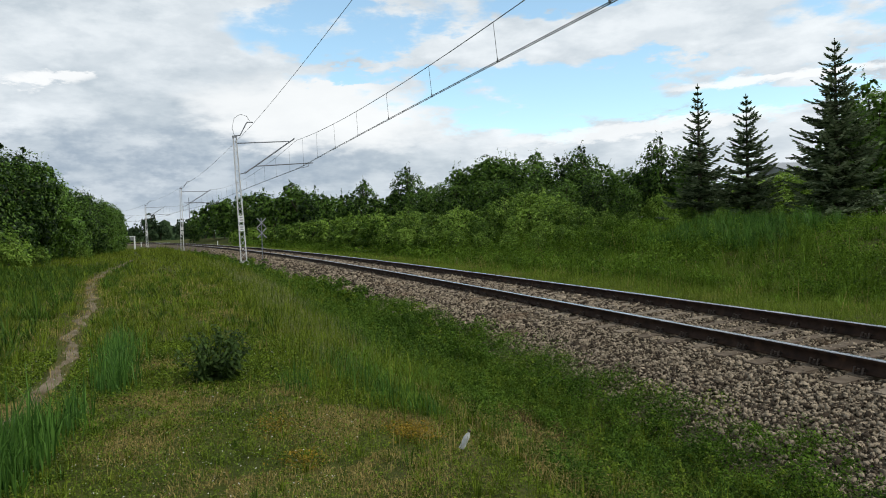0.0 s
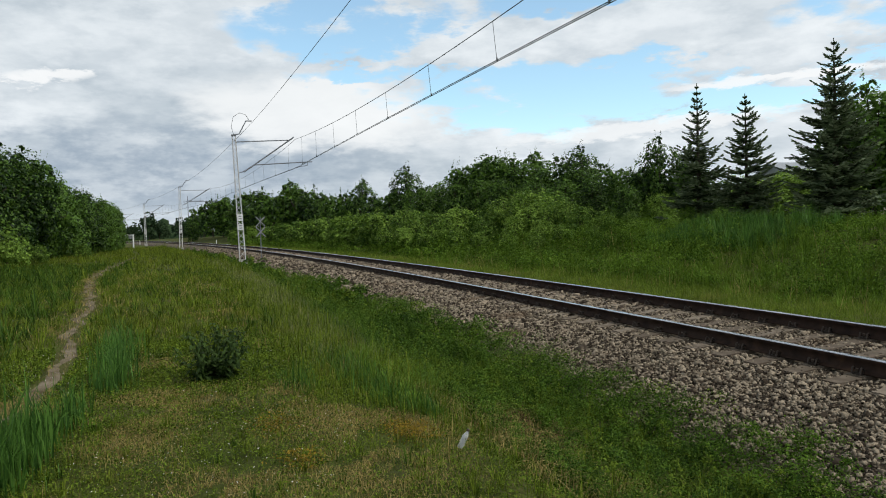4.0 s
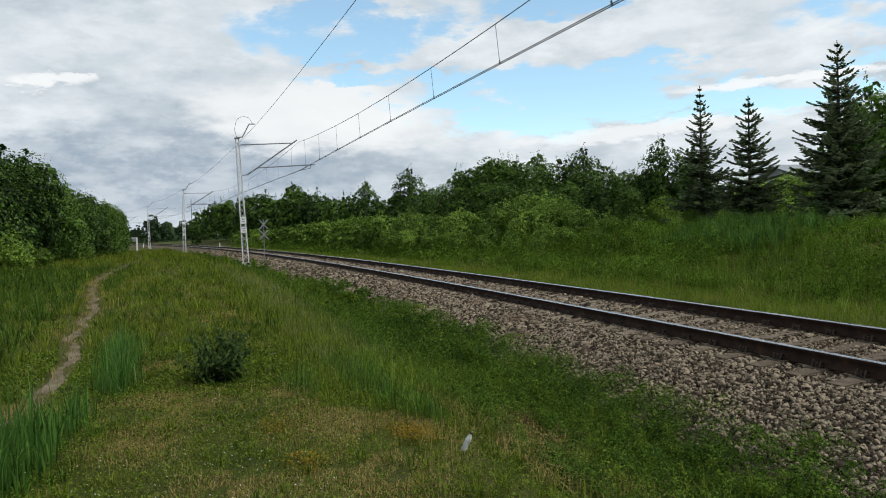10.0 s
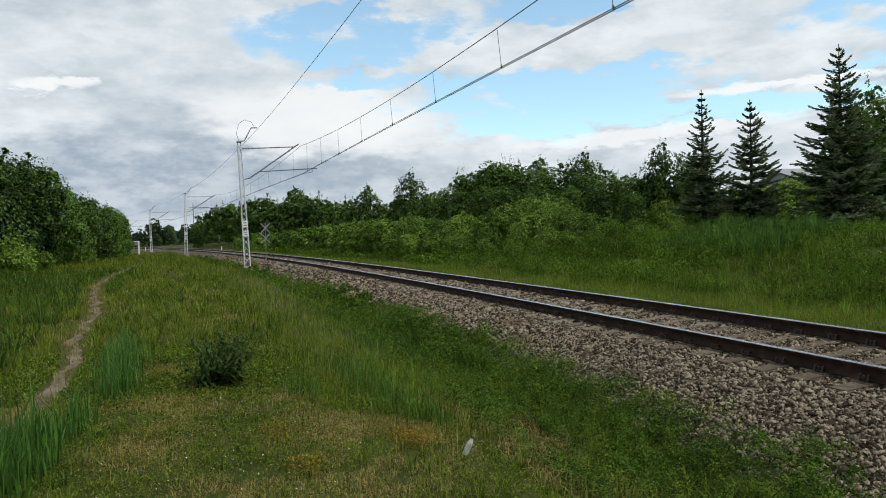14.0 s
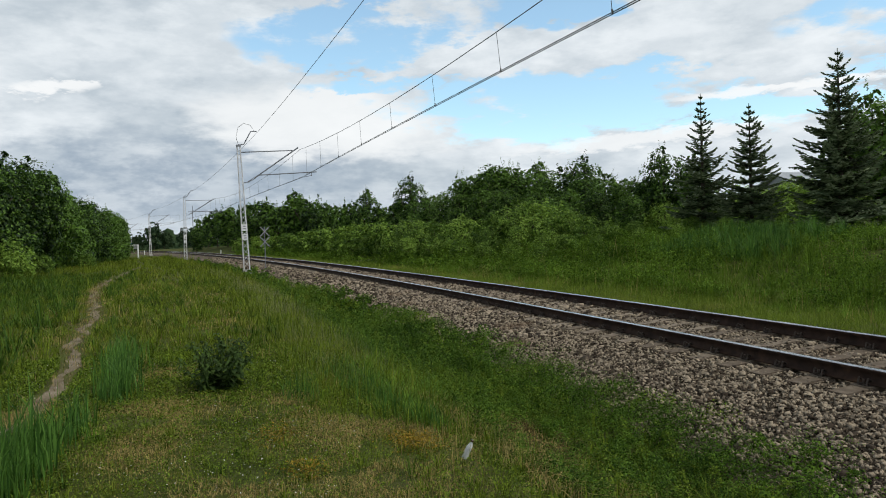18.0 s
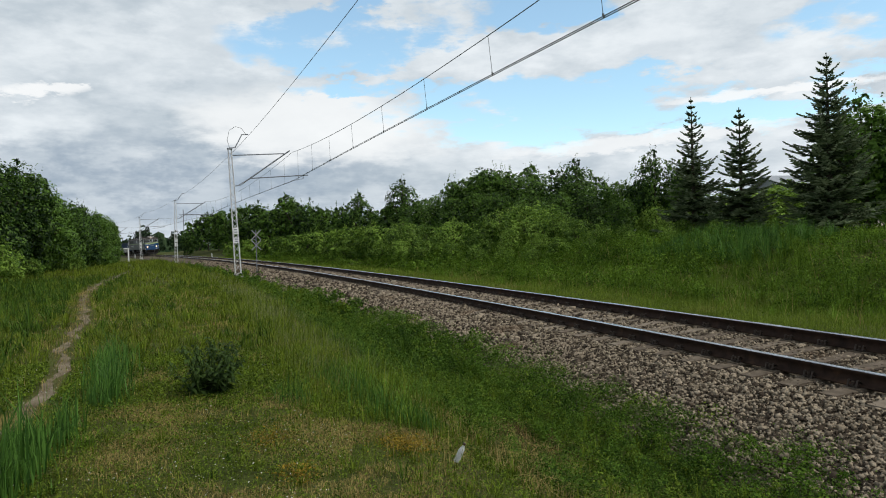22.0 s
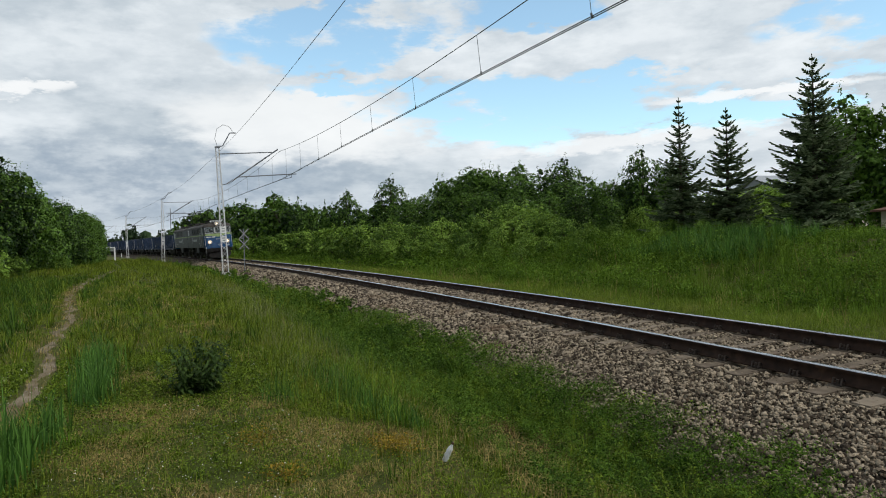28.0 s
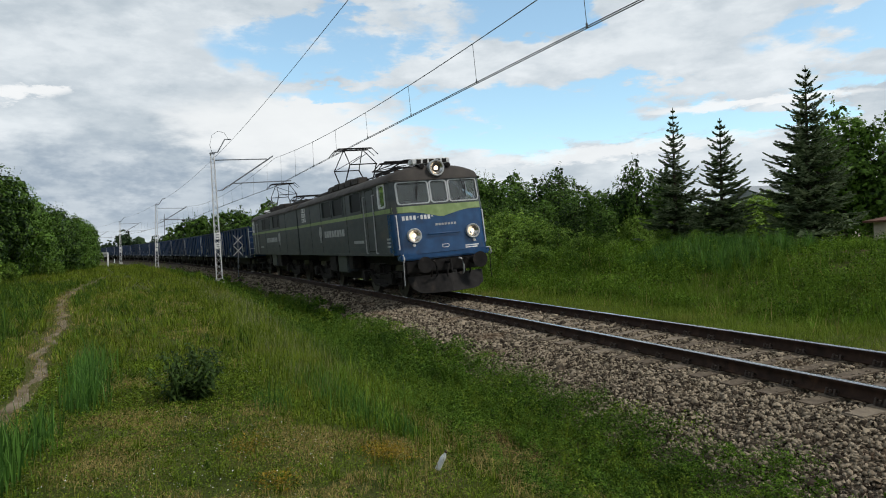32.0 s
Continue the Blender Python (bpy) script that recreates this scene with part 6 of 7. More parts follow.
def dryness(s, l):
    d = np.zeros_like(s)
    for a, b, r in DRY:
        d = np.maximum(d, np.exp(-((s - a) ** 2 * 0.55 + (l - b) ** 2) / (r * r)))
    return d


def scatter(rng, n, s0, s1, l0, l1, clump=0, spread=0.05):
    """Random places in a stretch of the plan, in clumps where asked."""
    if not clump:
        return rng.uniform(s0, s1, n), rng.uniform(l0, l1, n), np.ones(n)
    m = n // clump
    s, l = np.repeat(rng.uniform(s0, s1, m), clump), np.repeat(rng.uniform(l0, l1, m), clump)
    big = np.repeat(rng.lognormal(-0.1, 0.45, m), clump)
    return s + rng.normal(0, spread, m * clump) * big, l + rng.normal(0, spread, m * clump) * big, big


def meadow():
    rng = np.random.default_rng(21)

    def on_path(s, l, w):
        return np.abs(l - np.interp(s, PATH_S, PATH_L)) < w

    # terrace beside the path: short grass, thinner where it is dry or trodden
    for k, (s0, s1, n, h, w, clump) in enumerate(((-3.0, 4.0, 48000, 0.055, 0.0052, 10), (4.0, 12.0, 52000, 0.085, 0.0075, 9), (12.0, 28.0, 40000, 0.12, 0.016, 8), (28.0, 110.0, 40000, 0.20, 0.045, 6))):
        s, l, c = scatter(rng, n, s0, s1, 5.0, 12.0 if k == 0 else (15.0 if k == 1 else 19.0), clump, 0.03 + 0.02 * k)
        keep = (rng.random(len(s)) > dryness(s, l) * 0.75) & ~(on_path(s, l, 0.2) & (rng.random(len(s)) < 0.86))
        s, l, c = s[keep], l[keep], c[keep]
        hh = h * c * (0.6 + 0.9 * blobby(s, l, 1)) * np.where(l < 6.4, 1.5, 1.0)
        blades("meadow_grass", "short green meadow grass with weeds", "grass", s, l, hh, w, M_GRASS, 100 + k, 0.5, k < 2)
    # dry bleached grass in patches
    st, lt = [], []
    for a, b, r in DRY:
        n = int(16000 * r * r)
        st.append(rng.normal(a, r * 0.85, n)), lt.append(rng.normal(b, r * 0.6, n))
    s, l = np.concatenate(st), np.concatenate(lt)
    keep = blobby(s * 2.3, l * 2.3, 6) > 0.36
    blades("dry_grass", "bleached dry grass in patches", "grass", s[keep], l[keep], 0.06, 0.005, M_DRYGRASS, 120, 0.9, True)
    s, l, c = scatter(rng, 16000, -2.5, 30.0, 5.2, 12.0, 12, 0.06)
    blades("dry_tufts", "single bleached tufts among the grass", "grass", s, l, 0.10 * c, 0.004 + 0.0004 * np.clip(s, 0, 30), M_DRYGRASS, 119, 0.7, True)
    # withered thatch on both sides of the path
    s = rng.uniform(0.0, 34.0, 15000)
    l = np.interp(s, PATH_S, PATH_L) + rng.normal(0, 0.34, len(s))
    keep = blobby(s * 1.2, l * 2, 61) > 0.3
    blades("withered_thatch", "withered brown grass beside the path", "grass", s[keep], l[keep], 0.05, 0.006 + 0.0006 * s[keep], M_THATCH, 127, 1.0, False)
    # seeding grass along the bank's edge
    s, l, c = scatter(rng, 26000, 1.0, 40.0, 5.0, 6.6, 12, 0.09)
    blades("bank_grass", "taller pale seeding grass along the edge of the bank", "grass", s, l, 0.20 * c * (0.6 + 0.7 * blobby(s, l, 3)), 0.005 + 0.0005 * np.clip(s, 0, 30), M_GRASS, 121, 0.6, True)
    # small weeds between the grass, with white flower heads
    s, l, c = scatter(rng, 120000, -2.6, 6.5, 5.2, 10.6, 9, 0.07)
    keep = (blobby(s, l, 8) > 0.15) & ~on_path(s, l, 0.15) & (rng.random(len(s)) > dryness(s, l) * 0.6)
    s, l, c = s[keep], l[keep], c[keep]
    weeds("low_weeds", "low broad-leaved weeds between the grass", "weeds", s, l, 0.07, 0.019 + 0.003 * np.clip(s, 0, 9), M_WEED, 122)
    st, lt = rng.normal(0.05, 0.16, 900), rng.normal(5.95, 0.12, 900)
    s2, l2 = np.concatenate([st, rng.normal(-0.45, 0.14, 300), rng.normal(0.6, 0.2, 350)]), np.concatenate([lt, rng.normal(6.95, 0.1, 300), rng.normal(7.05, 0.12, 350)])
    weeds("yellow_weeds", "low weeds turned ochre yellow in patches", "weeds", s2, l2, 0.10, 0.022, M_OCHRE, 126)
    s, l, c = scatter(rng, 2600, -3.0, 6.0, 6.3, 10.5)
    keep = blobby(s, l, 9) > 0.5
    weeds("white_flowers", "tiny white flower heads in the grass", "flowers", s[keep], l[keep], 0.11, 0.013, M_FLOWER, 123)
    # tall blades beside the path
    st, lt = [], []
    for a, b, r, n in ((0.0, 9.1, 0.34, 900), (0.8, 9.05, 0.32, 560), (1.6, 8.85, 0.22, 130), (3.3, 8.68, 0.26, 190), (4.0, 8.72, 0.34, 300), (5.0, 8.8, 0.40, 240), (6.3, 8.9, 0.34, 160), (-1.0, 9.3, 0.4, 700), (2.45, 6.6, 0.3, 160), (3.4, 6.0, 0.45, 330), (2.5, 5.85, 0.4, 330), (1.6, 5.8, 0.35, 300), (0.85, 5.55, 0.2, 150)):
        st.append(rng.normal(a, r, n)), lt.append(rng.normal(b, r * 0.38, n))
    s, l = np.concatenate(st), np.concatenate(lt)
    blades("tall_grass", "tall dark green grass blades beside the path", "grass", s, l, np.where(l < 7, 0.19, 0.30) * rng.lognormal(0, 0.35, len(s)), np.where(l < 7, 0.008, 0.013), M_REED, 124, 0.32, True)
    # tufts on the terrace: short beside the path, fresh ones at the bank's edge, tall dark grass below the thicket
    def open_ground(s, l):
        return (rng.random(len(s)) > dryness(s, l) * 0.9) & ~on_path(s, l, 0.3)

    tussocks("grass_tufts", "tufts of green grass on the terrace", rng, 620, 30, -2.6, 6.0, 5.4, 10.6, 0.10, 0.095, 0.0052, M_GRASS, open_ground)
    tussocks("grass_tufts", "tufts of deep green grass on the terrace", rng, 420, 30, -2.6, 8.0, 5.4, 11.0, 0.11, 0.11, 0.0058, M_DEEP, lambda s, l: open_ground(s, l) & (blobby(s * 1.3, l * 1.3, 31) > 0.5))
    tussocks("grass_tufts", "tufts of green grass on the terrace", rng, 1000, 20, 6.0, 30.0, 5.6, 13.0, 0.20, 0.20, 0.012, M_GRASS, open_ground)
    tussocks("grass_tufts", "tufts of deep green grass on the terrace", rng, 620, 20, 7.0, 32.0, 5.6, 12.0, 0.22, 0.22, 0.013, M_DEEP, lambda s, l: open_ground(s, l) & (blobby(s * 0.8, l, 32) > 0.5))
    tussocks("fresh_grass", "fresh bright green grass along the edge of the bank", rng, 170, 46, 0.8, 5.5, 4.9, 5.8, 0.16, 0.15, 0.0065, M_FRESH, lambda s, l: blobby(s * 1.5, l * 1.5, 33) > 0.35)
    tussocks("fresh_grass", "fresh bright green grass in the meadow", rng, 260, 30, -2.5, 18.0, 5.6, 9.0, 0.13, 0.13, 0.0075, M_FRESH, lambda s, l: open_ground(s, l) & (blobby(s * 1.1, l * 1.4, 34) > 0.62))
    tussocks("rough_grass", "tall deep green grass between the path and the thicket", rng, 1500, 22, 2.0, 44.0, 10.4, 18.5, 0.28, 0.33, 0.016, M_DEEP, lambda s, l: ~on_path(s, l, 0.45))
    s, l, c = scatter(rng, 10000, 3.0, 42.0, 4.9, 6.3, 15, 0.16)
    blades("seed_stalks", "thin pale seeding stalks along the edge of the bank", "grass", s, l, 0.33 * (0.6 + 0.6 * blobby(s, l, 35)), 0.0025 + 0.0003 * np.clip(s, 0, 40), M_SEED, 125, 0.35, False)
    # herbs in the ditch
    for k, (s0, s1, n, h, z) in enumerate(((-3.0, 5.0, 165000, 0.20, 0.022), (5.0, 14.0, 80000, 0.22, 0.034), (14.0, 34.0, 32000, 0.27, 0.070), (34.0, 80.0, 18000, 0.32, 0.15))):
        def grown(s, l):
            bare = np.exp(-((s - 0.75) ** 2 * 1.6 + (l - 4.45) ** 2 * 5))
            edge = np.clip((l - ballast_edge(s) - 0.5 * (blobby(s * 1.7, l, 14) - 0.5)) / 0.22, 0, 1)
            return (rng.random(len(s)) > bare) & (rng.random(len(s)) < 0.05 + edge)
        per = (170, 120, 90, 60)[k]
        mounds("ditch_weeds", "feathery green herbs in the ditch beside the ballast", rng, int(n * 0.62) // per, per, s0, s1, 2.3, 5.15, 0.20 + 0.05 * k, h * 1.1, z, M_HERB, 130 + k, grown, 0.36)
        mounds("dark_ditch_weeds", "dark green leafy weeds in the ditch", rng, int(n * 0.36) // per, per, s0, s1, 2.4, 5.0, 0.17 + 0.05 * k, h * 0.9, z * 1.35, M_LUSH, 230 + k, grown, 0.55)
        mounds("pale_ditch_weeds", "light green leafy weeds in the ditch", rng, int(n * 0.10) // per, per, s0, s1, 2.4, 5.0, 0.15 + 0.05 * k, h * 1.15, z * 1.3, M_WEED, 330 + k, grown, 0.5)
        s, l, c = scatter(rng, n // 4, s0, s1, 2.3, 5.3, 18, 0.085)
        keep = grown(s, l)
        weeds("low_ditch_weeds", "low weeds on the ditch's floor", "weeds", s[keep], l[keep], h * 0.3, z * 1.2, M_LUSH, 134 + k)
        tussocks("ditch_grass", "loose grass in the ditch", rng, (200, 170, 160, 120)[k], 26, s0, s1, 3.2, 5.4, 0.16 + 0.05 * k, h * 1.15, 0.005 + 0.004 * k, M_DEEP if k % 2 else M_GRASS, grown)
    mounds("brown_weeds", "withered rust-brown weeds in the ditch", rng, 26, 150, -0.1, 1.7, 4.1, 4.9, 0.16, 0.17, 0.020, M_RUST, 151, None, 0.4)
    s, l, c = scatter(rng, 2600, -1.5, 2.2, 4.2, 5.3, 6, 0.08)
    blades("dead_stalks", "brown dead stalks in the ditch", "grass", s, l, 0.13, 0.005, M_DRYGRASS, 150, 1.6, True, 0.05)
    # beyond the track: pale grass by the rails, tall dark grass on the slope
    for k, (s0, s1, n, w) in enumerate(((-1.0, 14.0, 40000, 0.011), (14.0, 40.0, 30000, 0.022), (40.0, 120.0, 20000, 0.07))):
        s, l, c = scatter(rng, n, s0, s1, -6.6, -2.2, 7, 0.07)
        blades("verge_grass", "pale green grass beyond the rails", "grass", s, l, 0.18 * c * (0.4 + 0.9 * blobby(s, l, 15)) * np.clip((-l - 2.0) / 0.8, 0.3, 1), w, M_VERGE, 160 + k, 0.7, False)
    for k, (s0, s1, n, w) in enumerate(((-2.0, 14.0, 36000, 0.012), (14.0, 34.0, 24000, 0.020), (34.0, 120.0, 22000, 0.055))):
        s, l, c = scatter(rng, n, s0, s1, -11.5, -5.6, 9, 0.14)
        keep = blobby(s, l, 17) > 0.12
        s, l, c = s[keep], l[keep], c[keep]
        blades("slope_grass", "tall rough green grass on the slope beyond the track", "grass", s, l, 0.34 * c * (0.25 + 1.0 * blobby(s, l, 18)) * np.interp(-l, [5.6, 8, 10, 11.5], [0.6, 1, 0.9, 0.5]), w, M_SLOPE, 170 + k, 0.6, False)
        per = (150, 120, 80)[k]
        wide = (0.50, 0.60, 0.8)[k]
        mounds("slope_weeds", "leafy weeds on the slope beyond the track", rng, int(n * 1.7) // per, per, s0, s1, -12.0, -6.2, wide, 0.62, (0.055, 0.075, 0.17)[k], M_SLOPEWEED, 180 + k, lambda s, l: blobby(s * 0.6, l * 0.6, 19) > 0.42)
        mounds("crest_weeds", "dark lush weeds along the top of the bank", rng, int(n * 1.5) // per, per, s0, s1, -19.5, -10.3, wide * 1.2, 0.36, (0.06, 0.08, 0.18)[k], (M_SLOPEWEED, M_SLOPEWEED, M_LUSH)[k], 190 + k, lambda s, l: rng.random(len(s)) < np.interp(-l, [10.3, 12.5], [0.25, 1.0]))
    tussocks("slope_tufts", "tall tufts of grass on the slope beyond the track", rng, 800, 32, 2.0, 40.0, -12.5, -6.3, 0.34, 0.46, 0.016, M_SLOPE, lambda s, l: blobby(s * 0.7, l * 0.7, 41) > 0.35)
    tussocks("slope_tufts", "tufts of fresh green grass on the slope", rng, 420, 30, 0.0, 34.0, -9.5, -5.2, 0.24, 0.30, 0.013, M_FRESH, lambda s, l: blobby(s * 0.6, l * 0.8, 42) > 0.45)
    tussocks("dark_tall_grass", "tall blue-green grass at the top of the bank", rng, 330, 40, 13.0, 20.5, -14.5, -10.6, 0.32, 0.62, 0.016, M_REED)
    tussocks("crest_grass", "bright rough grass along the top of the bank", rng, 500, 26, 4.0, 26.0, -19.0, -12.5, 0.30, 0.36, 0.017, M_SLOPE)
    mounds("bank_herbs", "leafy herbs in clumps on the bank", rng, 330, 130, 18.0, 44.0, -13.5, -8.3, 0.42, 0.62, 0.085, M_SLOPEWEED, 195, lambda s, l: blobby(s * 0.9, l * 0.9, 43) > 0.4, 0.5)
    s, l, c = scatter(rng, 1500, 4.0, 34.0, -11.5, -5.0, 5, 0.10)
    blades("pale_stalks", "pale seeding stalks on the slope", "grass", s, l, 0.40 * c, 0.011, M_DRYGRASS, 199, 0.45, False)


M_OCHRE = material("ochre_weed_leaf", (0.16, 0.11, 0.012), (0.36, 0.25, 0.03), 2, 0.7, island=0.8, translucent=0.3, spec=0.12)
M_SLOPE = material("slope_grass_blade", (0.046, 0.095, 0.008), (0.155, 0.250, 0.028), 0.3, 0.7, island=0.6, third=(0.24, 0.23, 0.05), third_at=(0.56, 0.78), third_scale=0.25, translucent=0.35, spec=0.12)
M_VERGE = material("verge_grass_blade", (0.088, 0.138, 0.014), (0.22, 0.30, 0.04), 0.5, 0.7, island=0.7, third=(0.30, 0.26, 0.08), third_at=(0.55, 0.75), third_scale=0.4, translucent=0.35, spec=0.12)
meadow()


# ---- pieces of the track: sleepers, fastenings, stones ----
def sleepers():
    bm = bmesh.new()
    box(bm, -0.13, 0.13, -1.27, 1.27, -0.40, -0.186, 0.018)
    for y in (-0.7535, 0.7535):
        box(bm, -0.14, 0.14, y - 0.17, y + 0.17, -0.30, -0.174, 0.01)
    one = part("sleeper", bm, M_SLEEPER, TRACK)
    mesh = one.data
    bm = bmesh.new()
    box(bm, -0.06, 0.06, -0.03, 0.03, -0.172, -0.150, 0.006)
    for x in (-0.055, 0.055):
        rod(bm, (x, 0.035, -0.165), (x, 0.01, -0.095), 0.011, sides=6)
        rod(bm, (x, 0.01, -0.095), (x, -0.040, -0.130), 0.011, sides=6)
    rod(bm, (0, 0.012, -0.16), (0, 0.012, -0.105), 0.017, sides=6)
    clip = part("fastening", bm, M_CLIP, one)
    cmesh = clip.data
    bpy.data.objects.remove(clip)
    bpy.data.objects.remove(one)
    for k in range(270):
        s = -9.0 + 0.6 * k
        ob = new("sleeper", mesh)
        ob.parent = TRACK
        ob.matrix_world = frame_on(s, 0.0, 0.0)
        if -3 < s < 33:
            for y, turn in ((0.7535 + 0.10, 0), (0.7535 - 0.10, math.pi), (-0.7535 + 0.10, 0), (-0.7535 - 0.10, math.pi)):
                c = new("fastening", cmesh)
                c.parent = ob
                c.matrix_basis = Matrix.Translation((0, y, 0)) @ Matrix.Rotation(turn, 4, "Z")


sleepers()


def bed_height(l):
    return np.interp(l, [-2.7, -2.0, -1.4, -0.6, 1.35, 1.95, 3.25], [-0.75, -0.42, -0.27, -0.21, -0.215, -0.24, -0.455])


CORNERS = np.array([(x, y, z) for z in (-1, 1) for y in (-1, 1) for x in (-1, 1)], dtype=float)
SIDES = np.array([(0, 2, 3, 1), (4, 5, 7, 6), (0, 1, 5, 4), (2, 6, 7, 3), (0, 4, 6, 2), (1, 3, 7, 5)])


def stones():
    rng = np.random.default_rng(33)
    for k, (s0, s1, n, r) in enumerate(((-4.0, 6.0, 62000, 0.0128), (6.0, 18.0, 30000, 0.021), (18.0, 90.0, 28000, 0.031))):
        s, l = rng.uniform(s0, s1, n), rng.uniform(-2.3, 3.2, n)
        ph = np.mod(s + 9.0 + 0.3, 0.6) - 0.3
        keep = ~((np.abs(ph) < 0.14) & (np.abs(l) < 1.25) & (rng.random(n) < np.where(np.abs(l) < 0.72, 0.40, 0.68))) & (np.abs(np.abs(l) - 0.7535) > 0.085)
        keep &= ~((l > ballast_edge(s) + 0.25) & (rng.random(n) < 0.85))
        s, l = s[keep], l[keep]
        n = len(s)
        c = at(s, l, bed_height(l) - l * CANT + rng.uniform(-0.01, 0.022, n))
        size = (r * rng.lognormal(0, 0.38, n))[:, None, None]
        shape = CORNERS[None] * np.stack([rng.uniform(0.9, 1.9, n), rng.uniform(0.7, 1.3, n), rng.uniform(0.5, 0.9, n)], 1)[:, None] * (1 + rng.uniform(-0.55, 0.4, (n, 8, 3)))
        turn, tip, way = rng.uniform(0, np.pi, n), rng.normal(0, 0.32, n), rng.uniform(0, 2 * np.pi, n)
        q = np.stack([np.cos(turn) * np.cos(tip), np.sin(tip) * np.cos(way), np.sin(tip) * np.sin(way), np.sin(turn) * np.cos(tip)], 1)
        q /= np.linalg.norm(q, axis=1)[:, None]
        w, x, y, z = q.T
        R = np.stack([np.stack([1 - 2 * (y * y + z * z), 2 * (x * y - z * w), 2 * (x * z + y * w)], 1), np.stack([2 * (x * y + z * w), 1 - 2 * (x * x + z * z), 2 * (y * z - x * w)], 1), np.stack([2 * (x * z - y * w), 2 * (y * z + x * w), 1 - 2 * (x * x + y * y)], 1)], 1)
        v = c[:, None] + np.einsum("nij,nkj->nki", R, shape * size * 0.8)
        f = (SIDES[None, 1:] + (np.arange(n) * 8)[:, None, None]).reshape(-1, 4)
        ob = mesh_ob("stones", v.reshape(-1, 3), f, M_STONE, BED)
        ob["kind"] = "stuff"
    # the nearest ones singly
    shapes = []
    for k in range(8):
        v = CORNERS * rng.uniform(0.7, 1.3, (1, 3)) * (1 + rng.uniform(-0.55, 0.4, (8, 3))) * 0.016
        o = mesh_ob("stone", v, SIDES.copy(), M_STONE)
        shapes.append(o.data)
        bpy.data.objects.remove(o)
    for k in range(280):
        s, l = rng.uniform(-2.2, 1.2), rng.uniform(1.35, 3.0)
        o = new("stone", shapes[k % 8])
        o.parent = BED
        p = at(s, l, float(bed_height(l)) - l * CANT + 0.028)
        o.matrix_world = Matrix.Translation(Vector(p)) @ Euler(rng.uniform(0, 6.28, 3).tolist()).to_matrix().to_4x4()


stones()


# ---- the bird ----
M_PLUMAGE = material("grey_brown_plumage", (0.10, 0.095, 0.09), (0.22, 0.21, 0.20), 30, 0.8, third=(0.22, 0.20, 0.18), third_scale=14)


def bird():
    """A small bird in flight: x ahead, y to its left, z up."""
    root = thing("bird", "small grey-brown bird flying over the track", "bird")
    prof = [(-0.085, 0.004, 0.004), (-0.065, 0.014, 0.000), (-0.03, 0.023, -0.004), (0.01, 0.026, -0.005), (0.04, 0.022, -0.002), (0.058, 0.016, 0.004), (0.075, 0.0165, 0.008), (0.09, 0.012, 0.008), (0.098, 0.005, 0.006)]
    n = 10
    v = [(x, r * math.cos(6.2832 * k / n), z + r * 0.95 * math.sin(6.2832 * k / n)) for x, r, z in prof for k in range(n)]
    f = [[i * n + k, i * n + (k + 1) % n, (i + 1) * n + (k + 1) % n, (i + 1) * n + k] for i in range(len(prof) - 1) for k in range(n)] + [list(range(n))[::-1], list(range((len(prof) - 1) * n, len(prof) * n))]
    mesh_ob("body", v, f, M_PLUMAGE, root, True)
    bm = bmesh.new()
    rod(bm, (0.096, 0, 0.006), (0.118, 0, 0.002), 0.0045, 0.0008, 6)
    part("beak", bm, M_UNDER, root)
    mesh_ob("tail", [(-0.07, -0.012, 0.003), (-0.07, 0.012, 0.003), (-0.145, 0.026, 0.004), (-0.138, 0.0, 0.006), (-0.145, -0.026, 0.004), (-0.07, -0.012, -0.001), (-0.07, 0.012, -0.001), (-0.145, 0.026, 0.001), (-0.138, 0.0, 0.003), (-0.145, -0.026, 0.001)],
            [[0, 1, 2, 3, 4], [9, 8, 7, 6, 5], [0, 5, 6, 1], [1, 6, 7, 2], [2, 7, 8, 3], [3, 8, 9, 4], [4, 9, 5, 0]], M_PLUMAGE, root)
    wings = []
    for sgn in (1, -1):
        out = [(0.035, 0.0), (0.045, 0.04), (0.030, 0.08), (-0.005, 0.115), (-0.040, 0.13), (-0.040, 0.105), (-0.045, 0.08), (-0.045, 0.04), (-0.03, 0.0)]
        m = len(out)
        v = [(x, sgn * y, 0.003 - 0.12 * y * y / 0.2) for x, y in out] + [(x, sgn * y, -0.002 - 0.12 * y * y / 0.2) for x, y in out]
        f = [list(range(m)), list(range(2 * m - 1, m - 1, -1))] + [[i, m + i, m + (i + 1) % m, (i + 1) % m] for i in range(m)]
        w = mesh_ob("wing", v, f, M_PLUMAGE, root)
        w.location = (0.0, sgn * 0.018, 0.012)
        wings.append((w, sgn))
    return root, wings


BIRD, WINGS = bird()

# ---- motion ----
SPEED, FRONT_END = 15.35, 14.0   # metres a second; where the train's front stands at the end


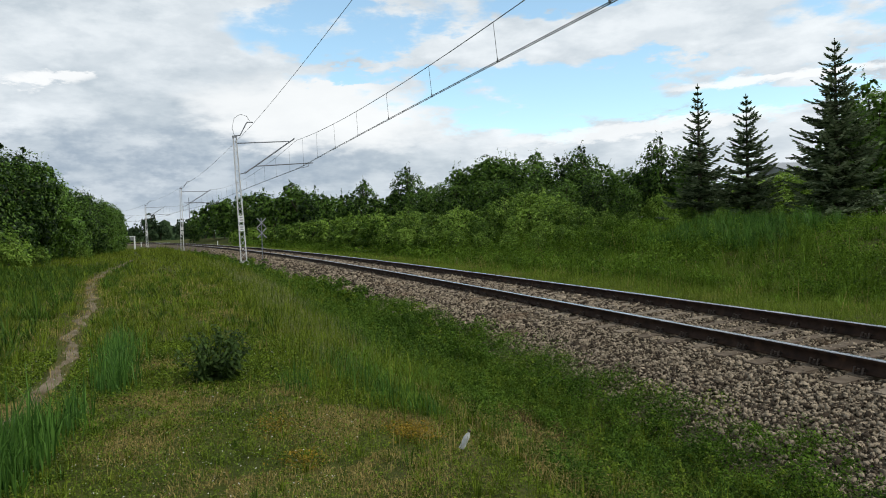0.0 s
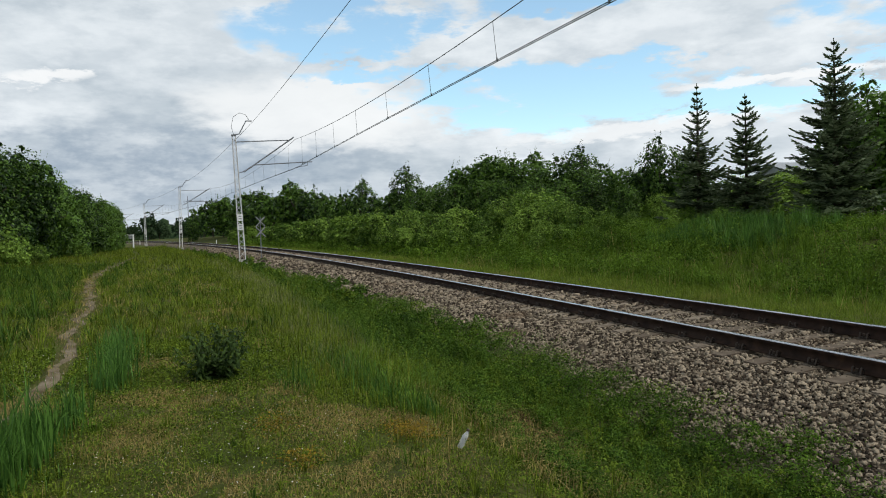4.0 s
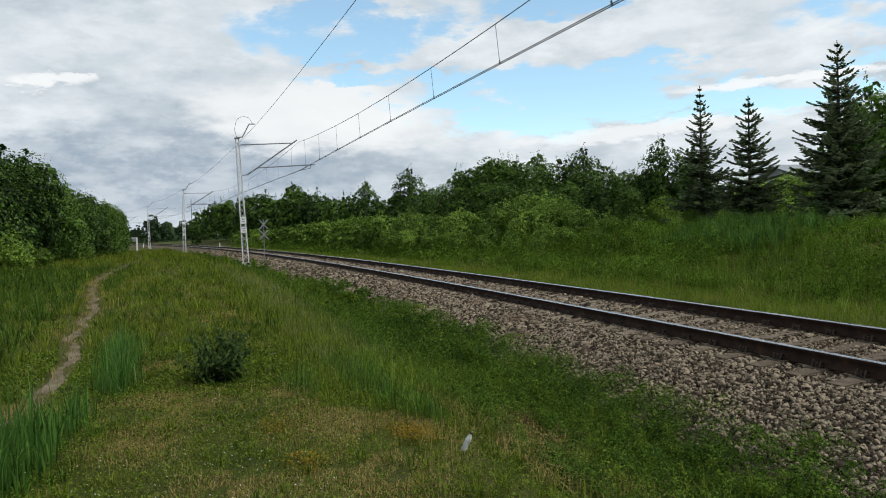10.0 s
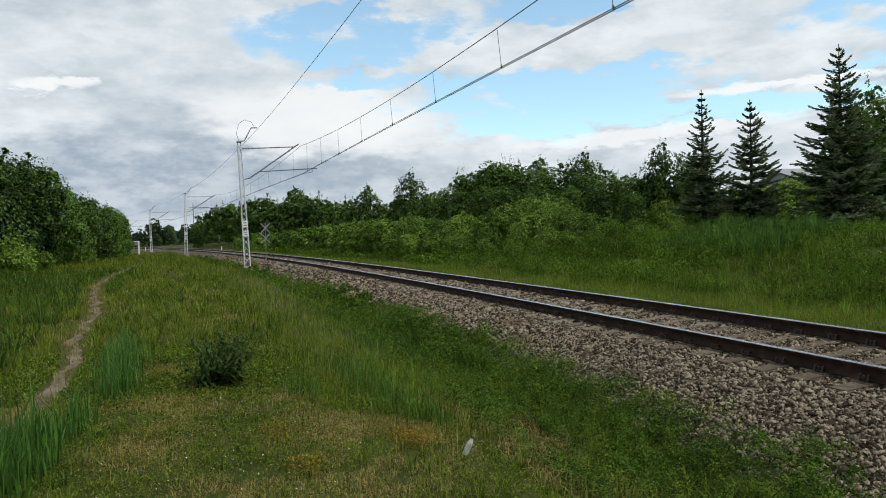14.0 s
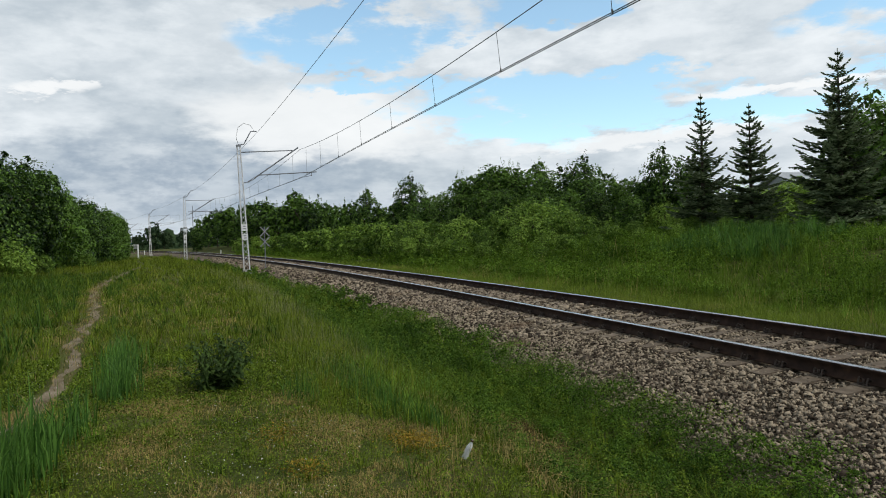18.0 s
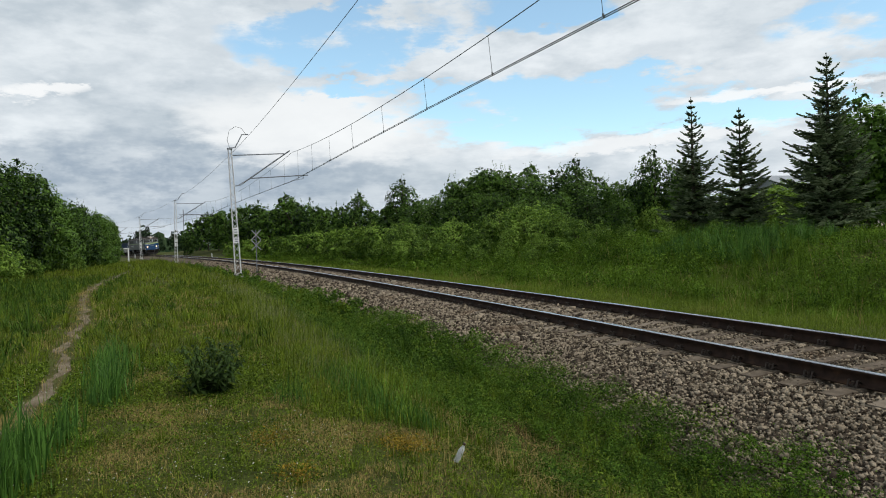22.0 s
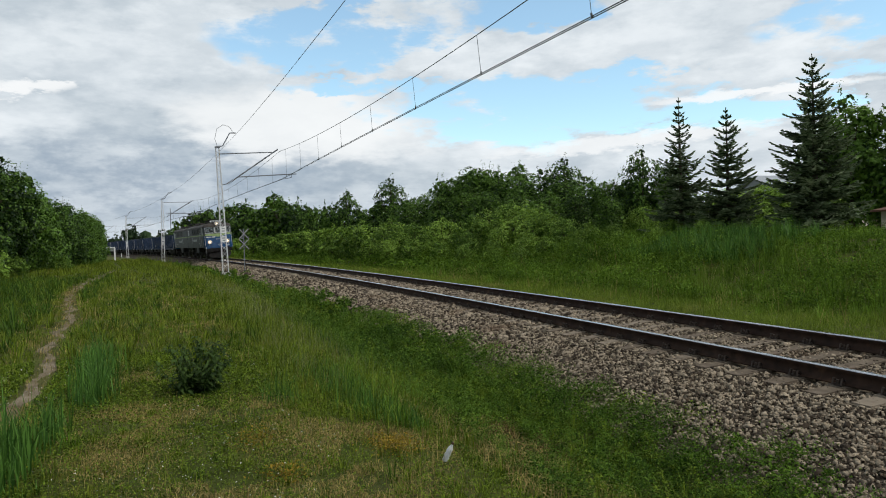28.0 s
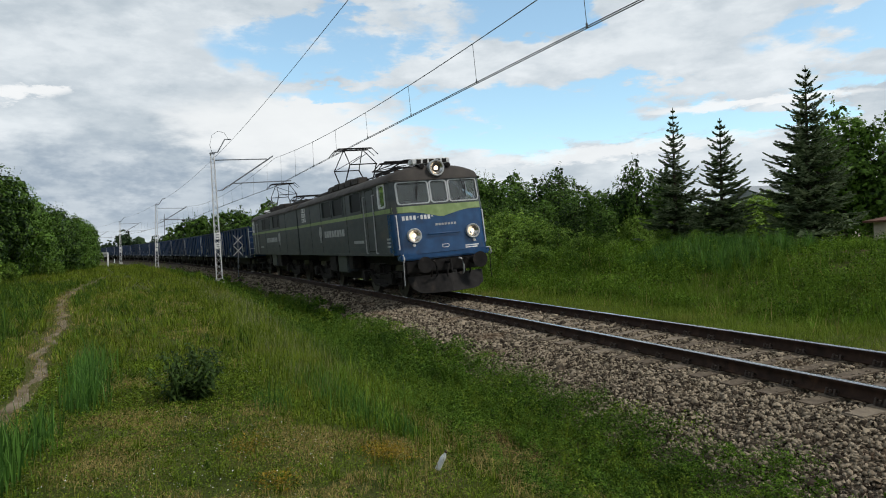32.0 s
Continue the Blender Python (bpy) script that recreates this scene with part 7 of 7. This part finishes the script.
def rolling(s0):
    """The pose of a vehicle whose leading end is s0 metres along the line and whose body lies behind it."""
    a, b = Vector(at(s0 + 2.5, -0.1)), Vector(at(s0 + 12.0, -0.1))
    d = b - a
    turn = math.atan2(d.y, d.x)
    slope = -math.atan2(d.z, math.hypot(d.x, d.y))
    p = a - d.normalized() * 2.5
    return Matrix.Translation(p) @ Matrix.Rotation(turn, 4, "Z") @ Matrix.Rotation(slope, 4, "Y") @ Matrix.Rotation(-math.atan(CANT), 4, "X")


def motions():
    times = [0, 4, 8, 12, 14, 16, 17, 18, 19, 20, 21, 22, 23, 24, 25, 26, 27, 28, 29, 30, 31, 32]
    about = Matrix.Translation((14.8, 0, 0)) @ Matrix.Rotation(math.pi, 4, "Z")
    for root, behind, turned in TRAIN:
        walk(root, [(t, rolling(FRONT_END + SPEED * (32.0 - t) + behind) @ (about if turned else Matrix())) for t in times])
    # wheels roll: a row for each thirtieth of a second
    for root, behind, turned in TRAIN:
        for ob in root.children_recursive:
            if "turns" in ob:
                r, x = ob["turns"], ob.location.x
                way = 1.0 if turned else -1.0
                walk(ob, [(k / FPS, Matrix.Translation((x, 0, r)) @ Matrix.Rotation(way * SPEED * k / FPS / r, 4, "Y")) for k in range(32 * FPS + 1)])

    # the bird crosses from behind the camera, dips over the track and flies on
    line = [(0.0, (-11.0, 9.2, 8.0)), (0.5, (-1.75, 7.75, 4.35)), (0.6, (-0.07, 7.44, 3.40)), (0.7, (1.59, 7.05, 2.48)), (0.8, (3.58, 7.0, 1.75)), (1.0, (7.6, 6.7, 1.5)), (2.0, (27.0, 4.0, 4.0)), (8.0, (130.0, -20.0, 22.0)), (32.0, (520.0, -160.0, 60.0))]
    rows = []
    for k, (t, q) in enumerate(line):
        d = Vector(line[min(len(line) - 1, k + 1)][1]) - Vector(line[max(0, k - 1)][1])
        rows.append((t, Matrix.Translation(q) @ Matrix.Rotation(math.atan2(d.y, d.x), 4, "Z") @ Matrix.Rotation(-math.atan2(d.z, math.hypot(d.x, d.y)), 4, "Y")))
    walk(BIRD, rows)
    for w, sgn in WINGS:
        walk(w, [(k * 0.05, Matrix.Translation((0.0, sgn * 0.018, 0.012)) @ Matrix.Rotation(sgn * radians(10 + 38 * math.cos(2 * math.pi * (k * 0.05 - 0.7) * 6.0)), 4, "X")) for k in range(641)])


motions()
